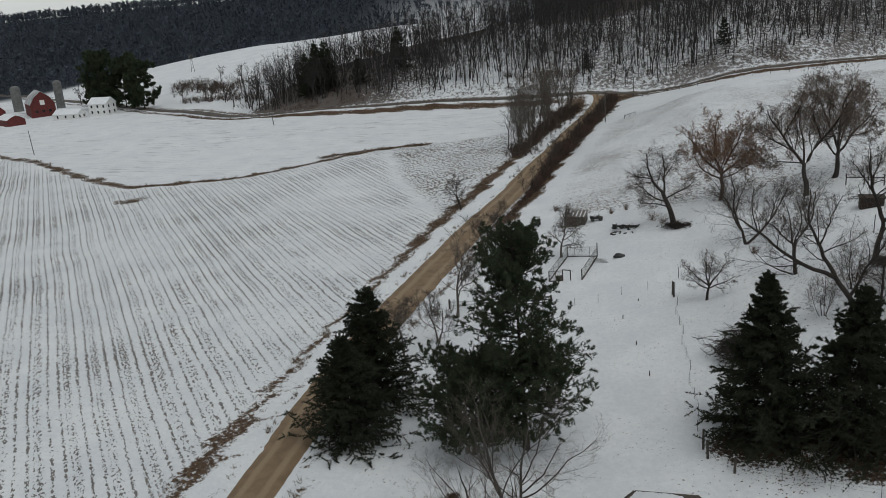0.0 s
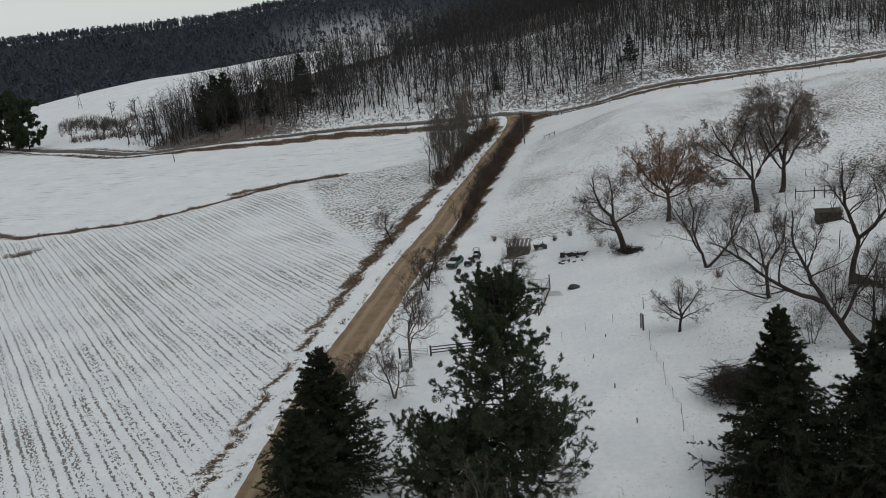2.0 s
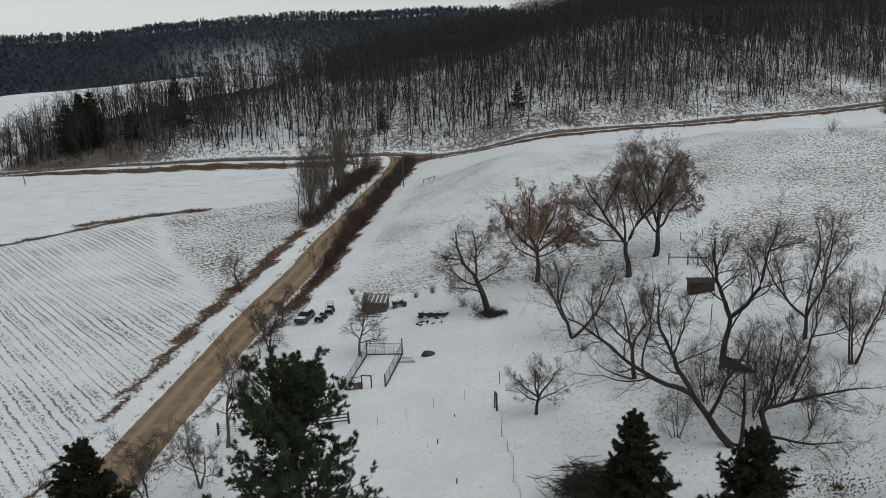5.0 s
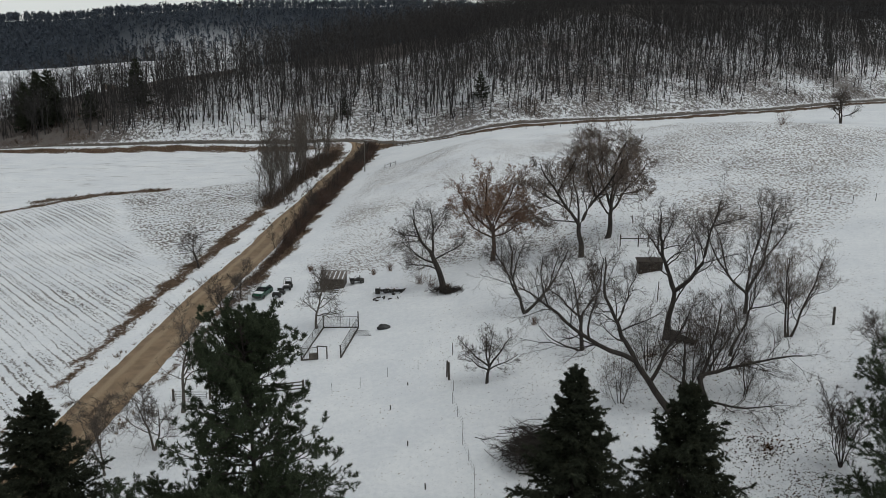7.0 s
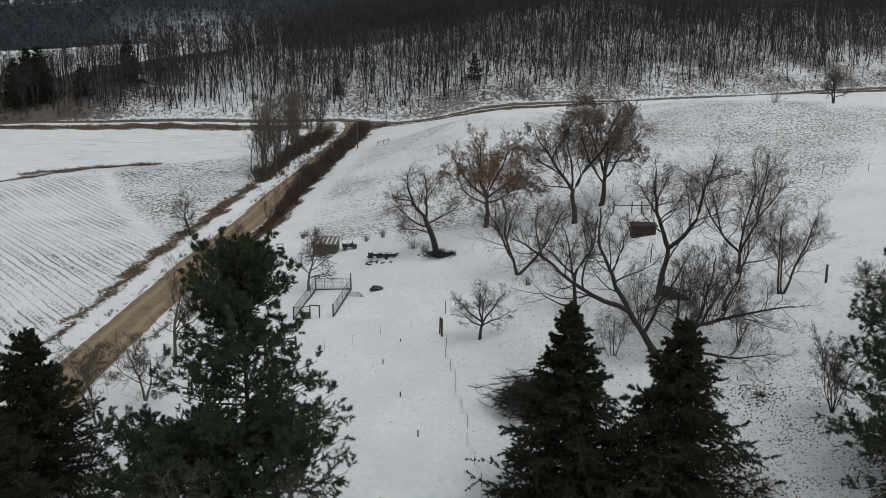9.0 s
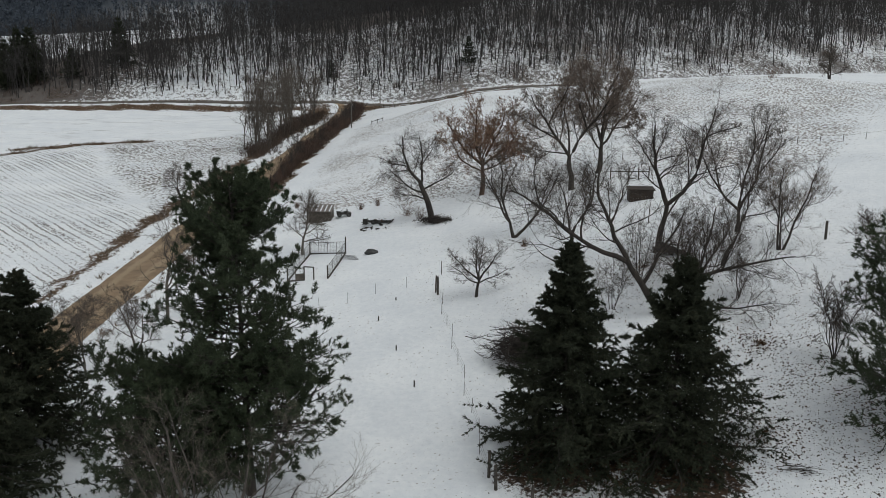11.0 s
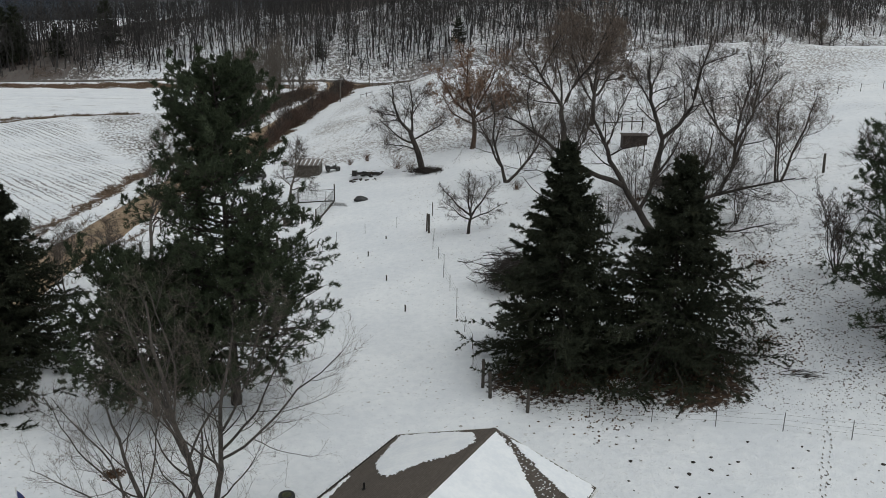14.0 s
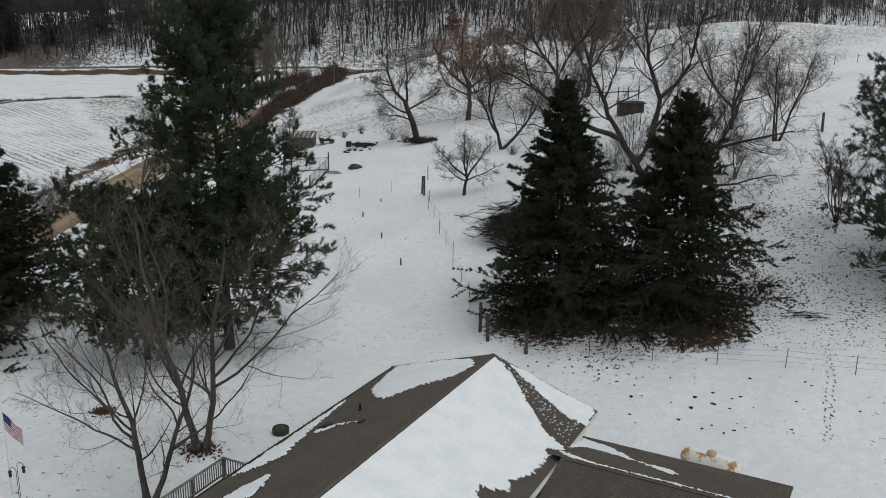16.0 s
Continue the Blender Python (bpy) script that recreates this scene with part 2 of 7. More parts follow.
def masks(x, y):
    """What covers the ground: rows of stubble, broken stubble, grass, pasture, leaf litter, woodland floor."""
    east = x - gravel_x(y)
    wob = 1.2 * waves(x, y, 11, 31)
    line = np.interp(x, [p[0] for p in DRAIN[:8]], [p[1] for p in DRAIN[:8]])
    divide = np.interp(x, [-126, -100, -73, -60], [217, 178, 147, 132])
    top = np.interp(x, [-126, -74], [219, 258])
    rows = ss(0, 2.5, np.where(x < -126, line, divide) - y - 2 + wob) * ss(-9.5, -12, east)
    broken = ss(0, 4, y - divide + wob) * ss(0, 4, top - y + wob) * ss(-128, -122, x) * ss(-8, -11, east)
    drain = near_line(x, y, DRAIN)
    grass = ss(3.0, 0.9, drain + wob * 0.7) * 0.95
    grass = np.maximum(grass, 0.85 * ss(5, 1, near_line(x, y, [(-140, 204), (-121, 223)])))
    grass = np.maximum(grass, ss(7, 1, np.hypot(x + 166, y - 149)) * 0.8)
    wide = 0.75 + 0.8 * ss(85, 150, y) + 2.0 * ss(220, 260, y) + 0.9 * ss(75, 52, y)
    grass = np.maximum(grass, (0.8 + 0.15 * ss(85, 150, y)) * ss(wide + 0.9, wide - 0.3, np.abs(east + 9.4 + 0.35 * wob)) * ss(320, 300, y))
    verge = east - road_shift(y)
    grass = np.maximum(grass, 0.5 * ss(0.7, 0.2, np.abs(verge + 3.8 + 0.12 * wob)) * ss(318, 300, y))
    grass = np.maximum(grass, ss(1.5, 0.5, np.abs(verge - 4.6 + 0.25 * wob)) * (0.6 + 0.4 * ss(100, 140, y)) * ss(318, 300, y))
    grass = np.maximum(grass, ss(2.4, 1.0, np.abs(east - 5.6 + 0.5 * wob)) * ss(120, 150, y) * ss(318, 300, y))
    far = y - road_y(x)
    grass = np.maximum(grass, 0.95 * ss(2.7, 1.5, np.abs(far + 8.2 + 0.3 * wob)) * ss(-80, -110, x))
    grass = np.maximum(grass, ss(2.6, 1.2, np.abs(far + 6.8 + 0.4 * wob)) * ss(-80, -60, x))
    grass = np.maximum(grass, ss(2.4, 1.0, np.abs(far - 6.0)) * 0.8)
    grass = np.maximum(grass, ss(12, 6, np.hypot(x + 92, (y - 285) * 0.6)) * 0.7)
    grass = np.maximum(grass, 0.95 * ss(9, 3, np.hypot((x + 77) * 0.8, y - 311) + wob))
    grass = np.maximum(grass, 1.2 * ss(8, 3, near_line(x, y, [(-311, 512), (-195, 376), (-171, 386), (-361, 910), (-123, 416)])))
    pasture = ss(9, 16, east) * ss(0, 6, y - (140 - 0.12 * (x + 40)) + wob * 2) * ss(0, 8, 262 - 0.33 * (x + 60) - y + wob * 2)
    pasture = pasture * (0.55 + 0.45 * ss(-0.5, 0.6, waves(x, y, 60, 8) + 0.4 * ss(0, 40, x)))
    pasture = np.maximum(pasture, ss(1.3, 0.7, np.hypot((x + 640) / 130, (y - 670) / 70) + 0.2 * waves(x, y, 50, 12)))
    pasture = pasture * (1 - 0.85 * ss(0, 5, x - 26 - 0.55 * (y - 125)) * ss(165, 150, y - 0.3 * x))
    litter = 0.0 * x
    for cx, cy in SPRUCES:
        litter = np.maximum(litter, ss(7.5, 3.5, np.hypot(x - cx, (y - cy + 1) * 1.0) + 0.8 * wob))
    for cx, cy, rx, ry in ((-200, 311, 13, 6), (-222, 306, 16, 5), (-115, 330, 24, 7), (-30, 346, 22, 5), (40, 392, 20, 6)):
        litter = np.maximum(litter, 0.72 * ss(1.4, 0.4, np.hypot((x - cx) / rx, (y - cy) / ry) + 0.4 * waves(x, y, 7, 77)))
    litter = np.maximum(litter, 0.55 * ss(9, 2, np.hypot(x - 29, y - 71) + wob))
    speckle = ss(45, 58, 0.88 * x + 0.47 * y + 2 * wob) * ss(57, 62, y) * ss(150, 130, y) * ss(46, 30, x) * 0.6
    speckle = np.maximum(speckle, 0.85 * ss(14, 6, np.hypot((x - 19) * 0.8, y - 71) + wob))
    speckle = np.maximum(speckle, 0.62 * ss(1.1, 0.6, np.hypot((x - 8) / 30, (y - 108) / 27) + 0.1 * wob))
    woods = ss(5, 9, far) * ss(-275, -245, x - 0.15 * far) * (0.95 + 0.05 * ss(25, 70, far))
    woods = woods * (1 + np.maximum(dense_woods(x, far), 0.6 * ss(-170, -215, x)))
    meadow = ss(0, 6, y - np.where(x < -126, line, top) - 3) * ss(-12, -16, far) * ss(-10, -14, east)
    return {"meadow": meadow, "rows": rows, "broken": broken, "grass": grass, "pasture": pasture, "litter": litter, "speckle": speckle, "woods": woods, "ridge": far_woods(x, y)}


def steps(lo, a, b, hi, fine, growth):
    mid = list(np.arange(a, b + fine / 2, fine))
    low, high, s = [], [], fine
    while (low[-1] if low else a) > lo:
        s *= growth
        low.append((low[-1] if low else a) - s)
    s = fine
    while (high[-1] if high else b) < hi:
        s *= growth
        high.append((high[-1] if high else b) + s)
    return np.array(low[::-1] + mid + high)


def make_ground():
    xs, ys = steps(-3200, -250, 190, 3200, 2.0, 1.05), steps(-1500, 24, 440, 3600, 1.9, 1.05)
    gx, gy = np.meshgrid(xs, ys)
    gz = land(gx, gy)
    verts = np.stack([gx, gy, gz], -1).reshape(-1, 3)
    w = len(xs)
    i = (np.arange(len(ys) - 1)[:, None] * w + np.arange(w - 1)).ravel()
    me = mesh_np("ground", verts, [np.stack([i, i + 1, i + w + 1, i + w], 1)])
    for name, values in masks(gx, gy).items():
        me.attributes.new(name, "FLOAT", "POINT").data.foreach_set("value", values.ravel().astype(np.float32))
    m = Nodes("snowy ground", 0.75)
    m.bsdf.inputs["Specular IOR Level"].default_value = 0.1
    fine, mid, big = m.noise(9, 4), m.noise(1.6, 4), m.noise(0.12, 4)
    snow = m.mix(m.ramp(m.math("ADD", m.math("MULTIPLY", big, 0.6), m.math("MULTIPLY", mid, 0.4)), 0.3, 0.7), (0.70, 0.72, 0.76), (0.84, 0.85, 0.87))
    crumbs = m.ramp(m.noise(3.1, 2, 0.5), 0.66, 0.72)
    snow = m.mix(m.math("MULTIPLY", crumbs, m.ramp(m.noise(0.06, 3), 0.42, 0.62)), snow, (0.30, 0.27, 0.24))
    # Darker dimples: the shade of small hollows, put into the snow's colour.
    snow = m.mix(m.math("MULTIPLY", m.ramp(m.noise(3.4, 3, 0.6), 0.54, 0.68), 0.3), snow, (0.60, 0.62, 0.66))
    soil = m.mix(m.ramp(mid, 0.3, 0.7), (0.05, 0.038, 0.029), (0.125, 0.094, 0.07))
    straw = m.mix(m.ramp(m.noise(2.6, 5), 0.3, 0.68), (0.045, 0.029, 0.021), (0.14, 0.092, 0.06))
    leaf = m.mix(m.ramp(m.noise(3.3, 5), 0.35, 0.65), (0.028, 0.021, 0.017), (0.085, 0.054, 0.036))
    # stubble rows run north-west to south-east
    turned = m.stretch(1, 1, 1, radians(38.5))
    split = m.n.new("ShaderNodeSeparateXYZ")
    m.l.new(turned, split.inputs[0])
    drift = m.math("MULTIPLY", m.math("SUBTRACT", m.noise(0.03, 2), 0.5), 1.6)
    across = m.math("ADD", split.outputs[1], drift)
    jitter = m.math("MULTIPLY", m.math("SUBTRACT", m.noise(0.9, 3, 0.6), 0.5), 0.09)
    share = m.math("ADD", m.math("FRACT", m.math("DIVIDE", across, 3.8)), jitter)
    along = m.n.new("ShaderNodeMapping")
    along.inputs["Scale"].default_value = (0.9, 1.7, 1)
    m.l.new(turned, along.inputs["Vector"])
    dash = m.noise(2.1, 2, 0.6, along.outputs[0])
    patch = m.noise(0.05, 3)

    def about(value, gain):
        return m.math("MULTIPLY", m.math("SUBTRACT", value, 0.5), gain)

    def near(at, wide):
        return m.ramp(m.math("ABSOLUTE", m.math("SUBTRACT", share, at)), wide, 0.0)

    def both_of(a, b):
        return m.math("MAXIMUM", a, b)

    # broken stubble along the drill lines, with a swept strip beside every third
    drills = both_of(both_of(near(0.22, 0.11), near(0.86, 0.11)), m.math("MULTIPLY", both_of(near(0.54, 0.2), near(0.40, 0.08)), 0.78))
    row_mask = m.math("MULTIPLY", m.ramp(m.math("ADD", m.math("MULTIPLY", drills, 0.56), m.math("ADD", about(dash, 2.1), about(patch, 0.9))), 0.40, 0.60), m.field("rows"))
    streak = m.n.new("ShaderNodeMapping")
    streak.inputs["Scale"].default_value = (0.10, 1.0, 1)
    streak.inputs["Rotation"].default_value = (0, 0, radians(12))
    m.l.new(m.where, streak.inputs["Vector"])
    meadow_mask = m.math("MULTIPLY", m.ramp(m.math("ADD", m.noise(0.8, 4, 0.7, streak.outputs[0]), about(m.noise(0.02, 3), 0.4)), 0.56, 0.72), m.math("MULTIPLY", m.field("meadow"), 0.55))
    clod = m.math("ADD", m.noise(1.8, 1, 0.5), m.math("ADD", m.math("MULTIPLY", m.math("SINE", m.math("MULTIPLY", split.outputs[0], 6.2832 / 2.1)), 0.035), about(m.noise(0.06, 3), 0.25)))
    broken_mask = m.math("MULTIPLY", m.ramp(clod, 0.535, 0.56), m.field("broken"))
    past_mask = m.math("MULTIPLY", m.ramp(m.math("ADD", m.math("ADD", m.noise(2.6, 1, 0.5), about(m.noise(0.07, 3), 0.32)), about(m.math("SUBTRACT", m.field("pasture"), 0.35), 0.2)), 0.545, 0.585), m.ramp(m.field("pasture"), 0.03, 0.3))
    speck_mask = m.math("MULTIPLY", m.ramp(m.math("ADD", m.math("ADD", m.noise(5.5, 2, 0.6), about(m.noise(0.3, 3), 0.35)), about(m.math("SUBTRACT", m.field("speckle"), 0.3), 0.22)), 0.62, 0.65), m.ramp(m.field("speckle"), 0.03, 0.25))
    litter_mask = m.ramp(m.math("ADD", m.field("litter"), m.math("MULTIPLY", m.math("SUBTRACT", m.noise(2.6, 5, 0.75), 0.5), 1.9)), 0.62, 0.85)
    grass_mask = m.ramp(m.math("ADD", m.field("grass"), m.math("MULTIPLY", m.math("SUBTRACT", m.noise(1.5, 6, 0.8), 0.5), 2.4)), 0.5, 0.72)
    wood_mask = m.math("MULTIPLY", m.ramp(m.math("ADD", m.noise(0.8, 5, 0.8), m.math("ADD", m.math("MULTIPLY", m.math("SUBTRACT", m.noise(0.03, 3), 0.5), 0.5), m.math("MULTIPLY", m.math("SUBTRACT", m.field("woods"), 1.0), 0.35))), 0.42, 0.55), m.math("MINIMUM", m.field("woods"), 1.0))
    dark = m.math("MAXIMUM", meadow_mask, m.math("MAXIMUM", m.math("MULTIPLY", row_mask, 0.82), m.math("MULTIPLY", broken_mask, 0.9)))
    col = m.mix(dark, snow, soil)
    col = m.mix(m.math("MULTIPLY", past_mask, 0.8), col, m.mix(0.6, soil, straw))
    col = m.mix(m.math("MAXIMUM", speck_mask, litter_mask), col, leaf)
    col = m.mix(grass_mask, col, straw)
    col = m.mix(m.math("MULTIPLY", wood_mask, 0.9), col, leaf)
    # Dark floor of the far ridge, with blue haze mixed into its colour.
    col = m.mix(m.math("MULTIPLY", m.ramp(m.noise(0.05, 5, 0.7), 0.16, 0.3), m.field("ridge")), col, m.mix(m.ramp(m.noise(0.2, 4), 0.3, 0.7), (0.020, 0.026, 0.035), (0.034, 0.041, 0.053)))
    m.bump(m.math("ADD", m.math("MULTIPLY", fine, 0.4), m.math("ADD", mid, dark)), 0.7, 0.16)
    tagged(link("ground", me, m.done(col), smooth=True), "snow-covered fields, yard and hills with stubble showing through", "ground", kind="structure")


make_ground()


def ribbon(name, line, half, mat, label, lift=0.05, across=7):
    """A road laid on the ground along a line of places, with a slight crown."""
    line = np.array(line, float)
    d = np.gradient(line, axis=0)
    side = np.stack([d[:, 1], -d[:, 0]], 1) / np.linalg.norm(d, axis=1)[:, None]
    t = np.linspace(-1, 1, across)
    rng = np.random.RandomState(4)
    edge = half + 0.07 * rng.uniform(-1, 1, len(line))
    xy = line[:, None] + side[:, None] * t[None, :, None] * edge[:, None, None]
    z = land(xy[..., 0], xy[..., 1])
    z = np.maximum(z, land(line[:, 0], line[:, 1])[:, None] - 0.3) + lift * (1.6 - t**2)[None]
    z[:, 0] -= 0.12
    z[:, -1] -= 0.12
    verts = np.concatenate([xy, z[..., None]], -1).reshape(-1, 3)
    i = (np.arange(len(line) - 1)[:, None] * across + np.arange(across - 1)).ravel()
    me = mesh_np(name, verts, [np.stack([i, i + across, i + across + 1, i + 1], 1)])
    me.attributes.new("across", "FLOAT", "POINT").data.foreach_set("value", np.tile(t, len(line)).astype(np.float32))
    return tagged(link(name, me, mat, smooth=True), label, "road", kind="structure")


def gravel_material():
    m = Nodes("damp gravel", 0.7)
    a = m.field("across")
    tracks = m.math("ABSOLUTE", m.math("SUBTRACT", m.math("ABSOLUTE", m.math("ADD", a, m.math("MULTIPLY", m.math("SUBTRACT", m.noise(0.15, 2), 0.5), 0.25))), 0.42))
    base = m.mix(m.ramp(m.noise(0.5, 5), 0.3, 0.7), (0.165, 0.108, 0.062), (0.25, 0.17, 0.10))
    base = m.mix(m.ramp(tracks, 0.22, 0.05), base, (0.29, 0.21, 0.13))
    base = m.mix(m.ramp(m.noise(7, 4), 0.56, 0.8), base, (0.14, 0.095, 0.06))
    edge = m.math("ADD", m.math("ABSOLUTE", a), m.math("MULTIPLY", m.math("SUBTRACT", m.noise(0.9, 6, 0.8), 0.5), 0.5))
    base = m.mix(m.ramp(edge, 0.9, 1.0), base, (0.78, 0.80, 0.83))
    m.bump(m.noise(5, 5), 0.5, 0.06)
    return m.done(base)


GRAVEL = gravel_material()
gy = np.arange(-130, 312, 2.0)
ribbon("gravel_road", np.stack([gravel_x(gy) + road_shift(gy), gy], 1), np.interp(gy, [40, 60, 80], [2.5, 3.0, 3.45]), GRAVEL, "brown gravel farm road with snow along its edges", 0.06, 13)
fx = np.arange(-800, 330, 4.0)
PAVED = simple("worn asphalt", (0.075, 0.064, 0.055), (0.12, 0.103, 0.088), 0.3, 0.85)
ribbon("county_road", np.stack([fx, road_y(fx)], 1), 3.3, PAVED, "grey-brown county road below the wooded hill", 0.32)


# ---- trees ----
def tubes(points, radii, sides):
    """Tapered tubes along many lines at once: n x k x 3 places, n x k radii."""
    n, k, _ = points.shape
    tang = np.gradient(points, axis=1)
    tang /= np.linalg.norm(tang, axis=2, keepdims=True) + 1e-9
    ref = np.where(np.abs(tang[..., 2:3]) > 0.9, [1.0, 0, 0], [0, 0, 1.0])
    u = np.cross(tang, ref)
    u /= np.linalg.norm(u, axis=2, keepdims=True) + 1e-9
    v = np.cross(tang, u)
    a = np.arange(sides) * 2 * np.pi / sides
    ring = points[:, :, None] + radii[:, :, None, None] * (u[:, :, None] * np.cos(a)[:, None] + v[:, :, None] * np.sin(a)[:, None])
    base = (np.arange(n)[:, None, None] * k + np.arange(k - 1)[None, :, None]) * sides
    j = np.arange(sides)
    jn = (j + 1) % sides
    quads = np.stack(np.broadcast_arrays(base + j, base + jn, base + sides + jn, base + sides + j), -1).reshape(-1, 4)
    return ring.reshape(-1, 3), quads


def join(pieces):
    verts, faces, at = [], {}, 0
    for v, f in pieces:
        verts.append(v)
        faces.setdefault(f.shape[1], []).append(f + at)
        at += len(v)
    return np.concatenate(verts), [np.concatenate(f) for f in faces.values()]


def unit(v):
    return v / (np.linalg.norm(v, axis=-1, keepdims=True) + 1e-9)


def along(points, t):
    """Places and directions at shares t (n x c) of lines (n x k x 3)."""
    k = points.shape[1]
    s = np.clip(t * (k - 1), 0, k - 1.001)
    i = s.astype(int)
    n = np.arange(len(points))[:, None]
    a, b = points[n, i], points[n, i + 1]
    return a + (b - a) * (s - i)[..., None], unit(b - a)


def shoots(rng, points, radii, count, lo, hi, angle, length, thin, k, up=0.15, wander=0.18, taper=0.35, least=0.008):
    """Side shoots on every line: count of them between the shares lo and hi, leaving at an angle."""
    n = len(points)
    t = lo + (hi - lo) * (np.arange(count)[None] + rng.uniform(0.1, 0.9, (n, count))) / count
    at, ahead = along(points, t)
    r = radii[np.arange(n)[:, None], np.minimum((t * (points.shape[1] - 1)).astype(int), points.shape[1] - 1)]
    side = unit(np.cross(ahead, rng.normal(size=ahead.shape)))
    ang = np.radians(angle) * rng.uniform(0.65, 1.3, (n, count, 1))
    d = unit(ahead * np.cos(ang) + side * np.sin(ang)).reshape(-1, 3)
    size = np.linalg.norm(np.diff(points, axis=1), axis=2).sum(1)[:, None]
    ln = (size * length * rng.uniform(0.55, 1.25, (n, count)) * (1.15 - 0.6 * t)).ravel()
    pts = [at.reshape(-1, 3)]
    for _ in range(k - 1):
        d = unit(d + rng.normal(0, wander, d.shape) + [0, 0, up])
        pts.append(pts[-1] + d * (ln / (k - 1))[:, None])
    r0 = np.maximum((r * thin).ravel(), least)
    return np.stack(pts, 1), np.maximum(r0[:, None] * np.linspace(1, taper, k)[None], least * 0.7)


def leader(rng, base, height, r0, lean=(0.0, 0.0), k=8, wander=0.07, r1=0.25):
    d = unit(np.array([lean[0], lean[1], 1.0]))
    pts = [np.array(base, float)]
    for _ in range(k - 1):
        d = unit(d + rng.normal(0, wander, 3) * [1, 1, 0.4] + [0, 0, 0.08])
        pts.append(pts[-1] + d * height / (k - 1))
    rad = r0 * np.linspace(1, r1, k)
    rad[0] *= 1.35
    return np.array(pts)[None], rad[None]


def slivers(rng, points, count, length, width, open_=0.6, up=0.1, lo=0.1):
    """Fine twigs as pointed slivers on every line."""
    at, ahead = along(points, rng.uniform(lo, 1.0, (len(points), count)))
    size = np.repeat(np.linalg.norm(np.diff(points, axis=1), axis=2).sum(1), count)[:, None]
    at, ahead = at.reshape(-1, 3), ahead.reshape(-1, 3)
    d = unit(ahead + rng.normal(0, open_, ahead.shape) + [0, 0, up])
    s = unit(np.cross(d, rng.normal(size=d.shape))) * width
    tip = at + d * size * length * rng.uniform(0.5, 1.3, (len(d), 1))
    return np.stack([at - s, at + s, tip], 1).reshape(-1, 3), np.arange(3 * len(d)).reshape(-1, 3)


def bare_tree(seed, height, girth, trunks=((0, 0, 0),), fork=0.35, limbs=8, angle=52, spread=0.62, dense=(8, 7, 6), mat=BARK_DARK, twigs=TWIG, up=0.1, wander=0.24, least=0.0115, reach=0.6, tall=0.66, leafy=0):
    """Meshes of a leafless tree: stem and limbs, and a crown of twigs, with a few dead leaves held if leafy."""
    rng = np.random.RandomState(seed)
    stems, crown = [], []
    for lx, ly, share in trunks:
        p, r = leader(rng, (lx * 0.15, ly * 0.15, -0.15), height * (tall + 0.14 * share), girth * (1 if len(trunks) < 2 else 0.8), (lx, ly), 10, 0.04 + wander * 0.3, 0.2)
        a, ra = shoots(rng, p, r, limbs, fork, 1.0, angle, spread, 0.6, 8, up, wander, 0.2, least * 1.8)
        b, rb = shoots(rng, a, ra, dense[0], 0.15, 1.0, 46, reach, 0.58, 6, up * 0.6, wander * 1.1, 0.35, least * 1.1)
        c, rc = shoots(rng, b, rb, dense[1], 0.1, 1.0, 46, 0.6, 0.5, 2, up * 0.4, wander, 0.5, least * 0.8)
        stems += [tubes(p, r, 9), tubes(a, ra, 6), tubes(b, rb, 4)]
        crown += [tubes(c, rc, 3), slivers(rng, c, dense[2] * 2 + 1, 0.6, least * 0.6, 0.7, 0.08), slivers(rng, b, 12, 0.3, least * 0.6, 0.8)]
        if leafy:
            at, ahead = along(c, rng.uniform(0.4, 1.0, (len(c), leafy)))
            crown.append(brushes(rng, at.reshape(-1, 3), ahead.reshape(-1, 3), 0.22, 2, 0.045, 1.0))
    s, c = join(stems), join(crown)
    return (mesh_np("trunk", *s), mat), (mesh_np("crown", *c), twigs)


def plant(name, meshes, x, y, label, category="tree", group="", turn=0.0, sink=0.0):
    ob = thing(name, x, y, label, category, group, turn, ground_z(x, y) - sink)
    for n, (me, mat) in zip(("trunk", "crown", "cones"), meshes):
        link(n, me, mat, ob, smooth=(n == "trunk"))
    return ob


def brushes(rng, at, ahead, size, count, width, spread=0.6):
    """Fine needles: slivers that fan out from shoots."""
    d = unit(ahead[:, None] + rng.normal(0, spread, (len(at), count, 3)))
    s = unit(np.cross(d, rng.normal(size=d.shape))) * width
    a = np.broadcast_to(at[:, None], d.shape)
    q = np.stack([a - s, a + s, a + d * size * rng.uniform(0.6, 1.3, (len(at), count, 1))], 2).reshape(-1, 3)
    return q, np.arange(len(q)).reshape(-1, 3)


def sprays(rng, at, ahead, size, count, droop, spread, slim=0.3, flat=0.45):
    """Needle sprays: pointed blades that fan out from shoots (m places), count at each."""
    m = len(at)
    size = np.reshape(size, (-1, 1, 1))
    d = unit(ahead[:, None] + rng.normal(0, spread, (m, count, 3)) * [1, 1, flat] - [0, 0, droop])
    s = unit(np.cross(d, rng.normal(size=d.shape)))
    ln = size * rng.uniform(0.6, 1.3, (m, count, 1))
    a = np.broadcast_to(at[:, None], d.shape)
    q = np.stack([a - s * ln * slim * 0.35, a + d * ln * 0.45 - s * ln * slim * 0.6, a + d * ln, a + d * ln * 0.5 + s * ln * slim * 0.6], 2).reshape(-1, 3)
    return q, np.arange(len(q)).reshape(-1, 4)


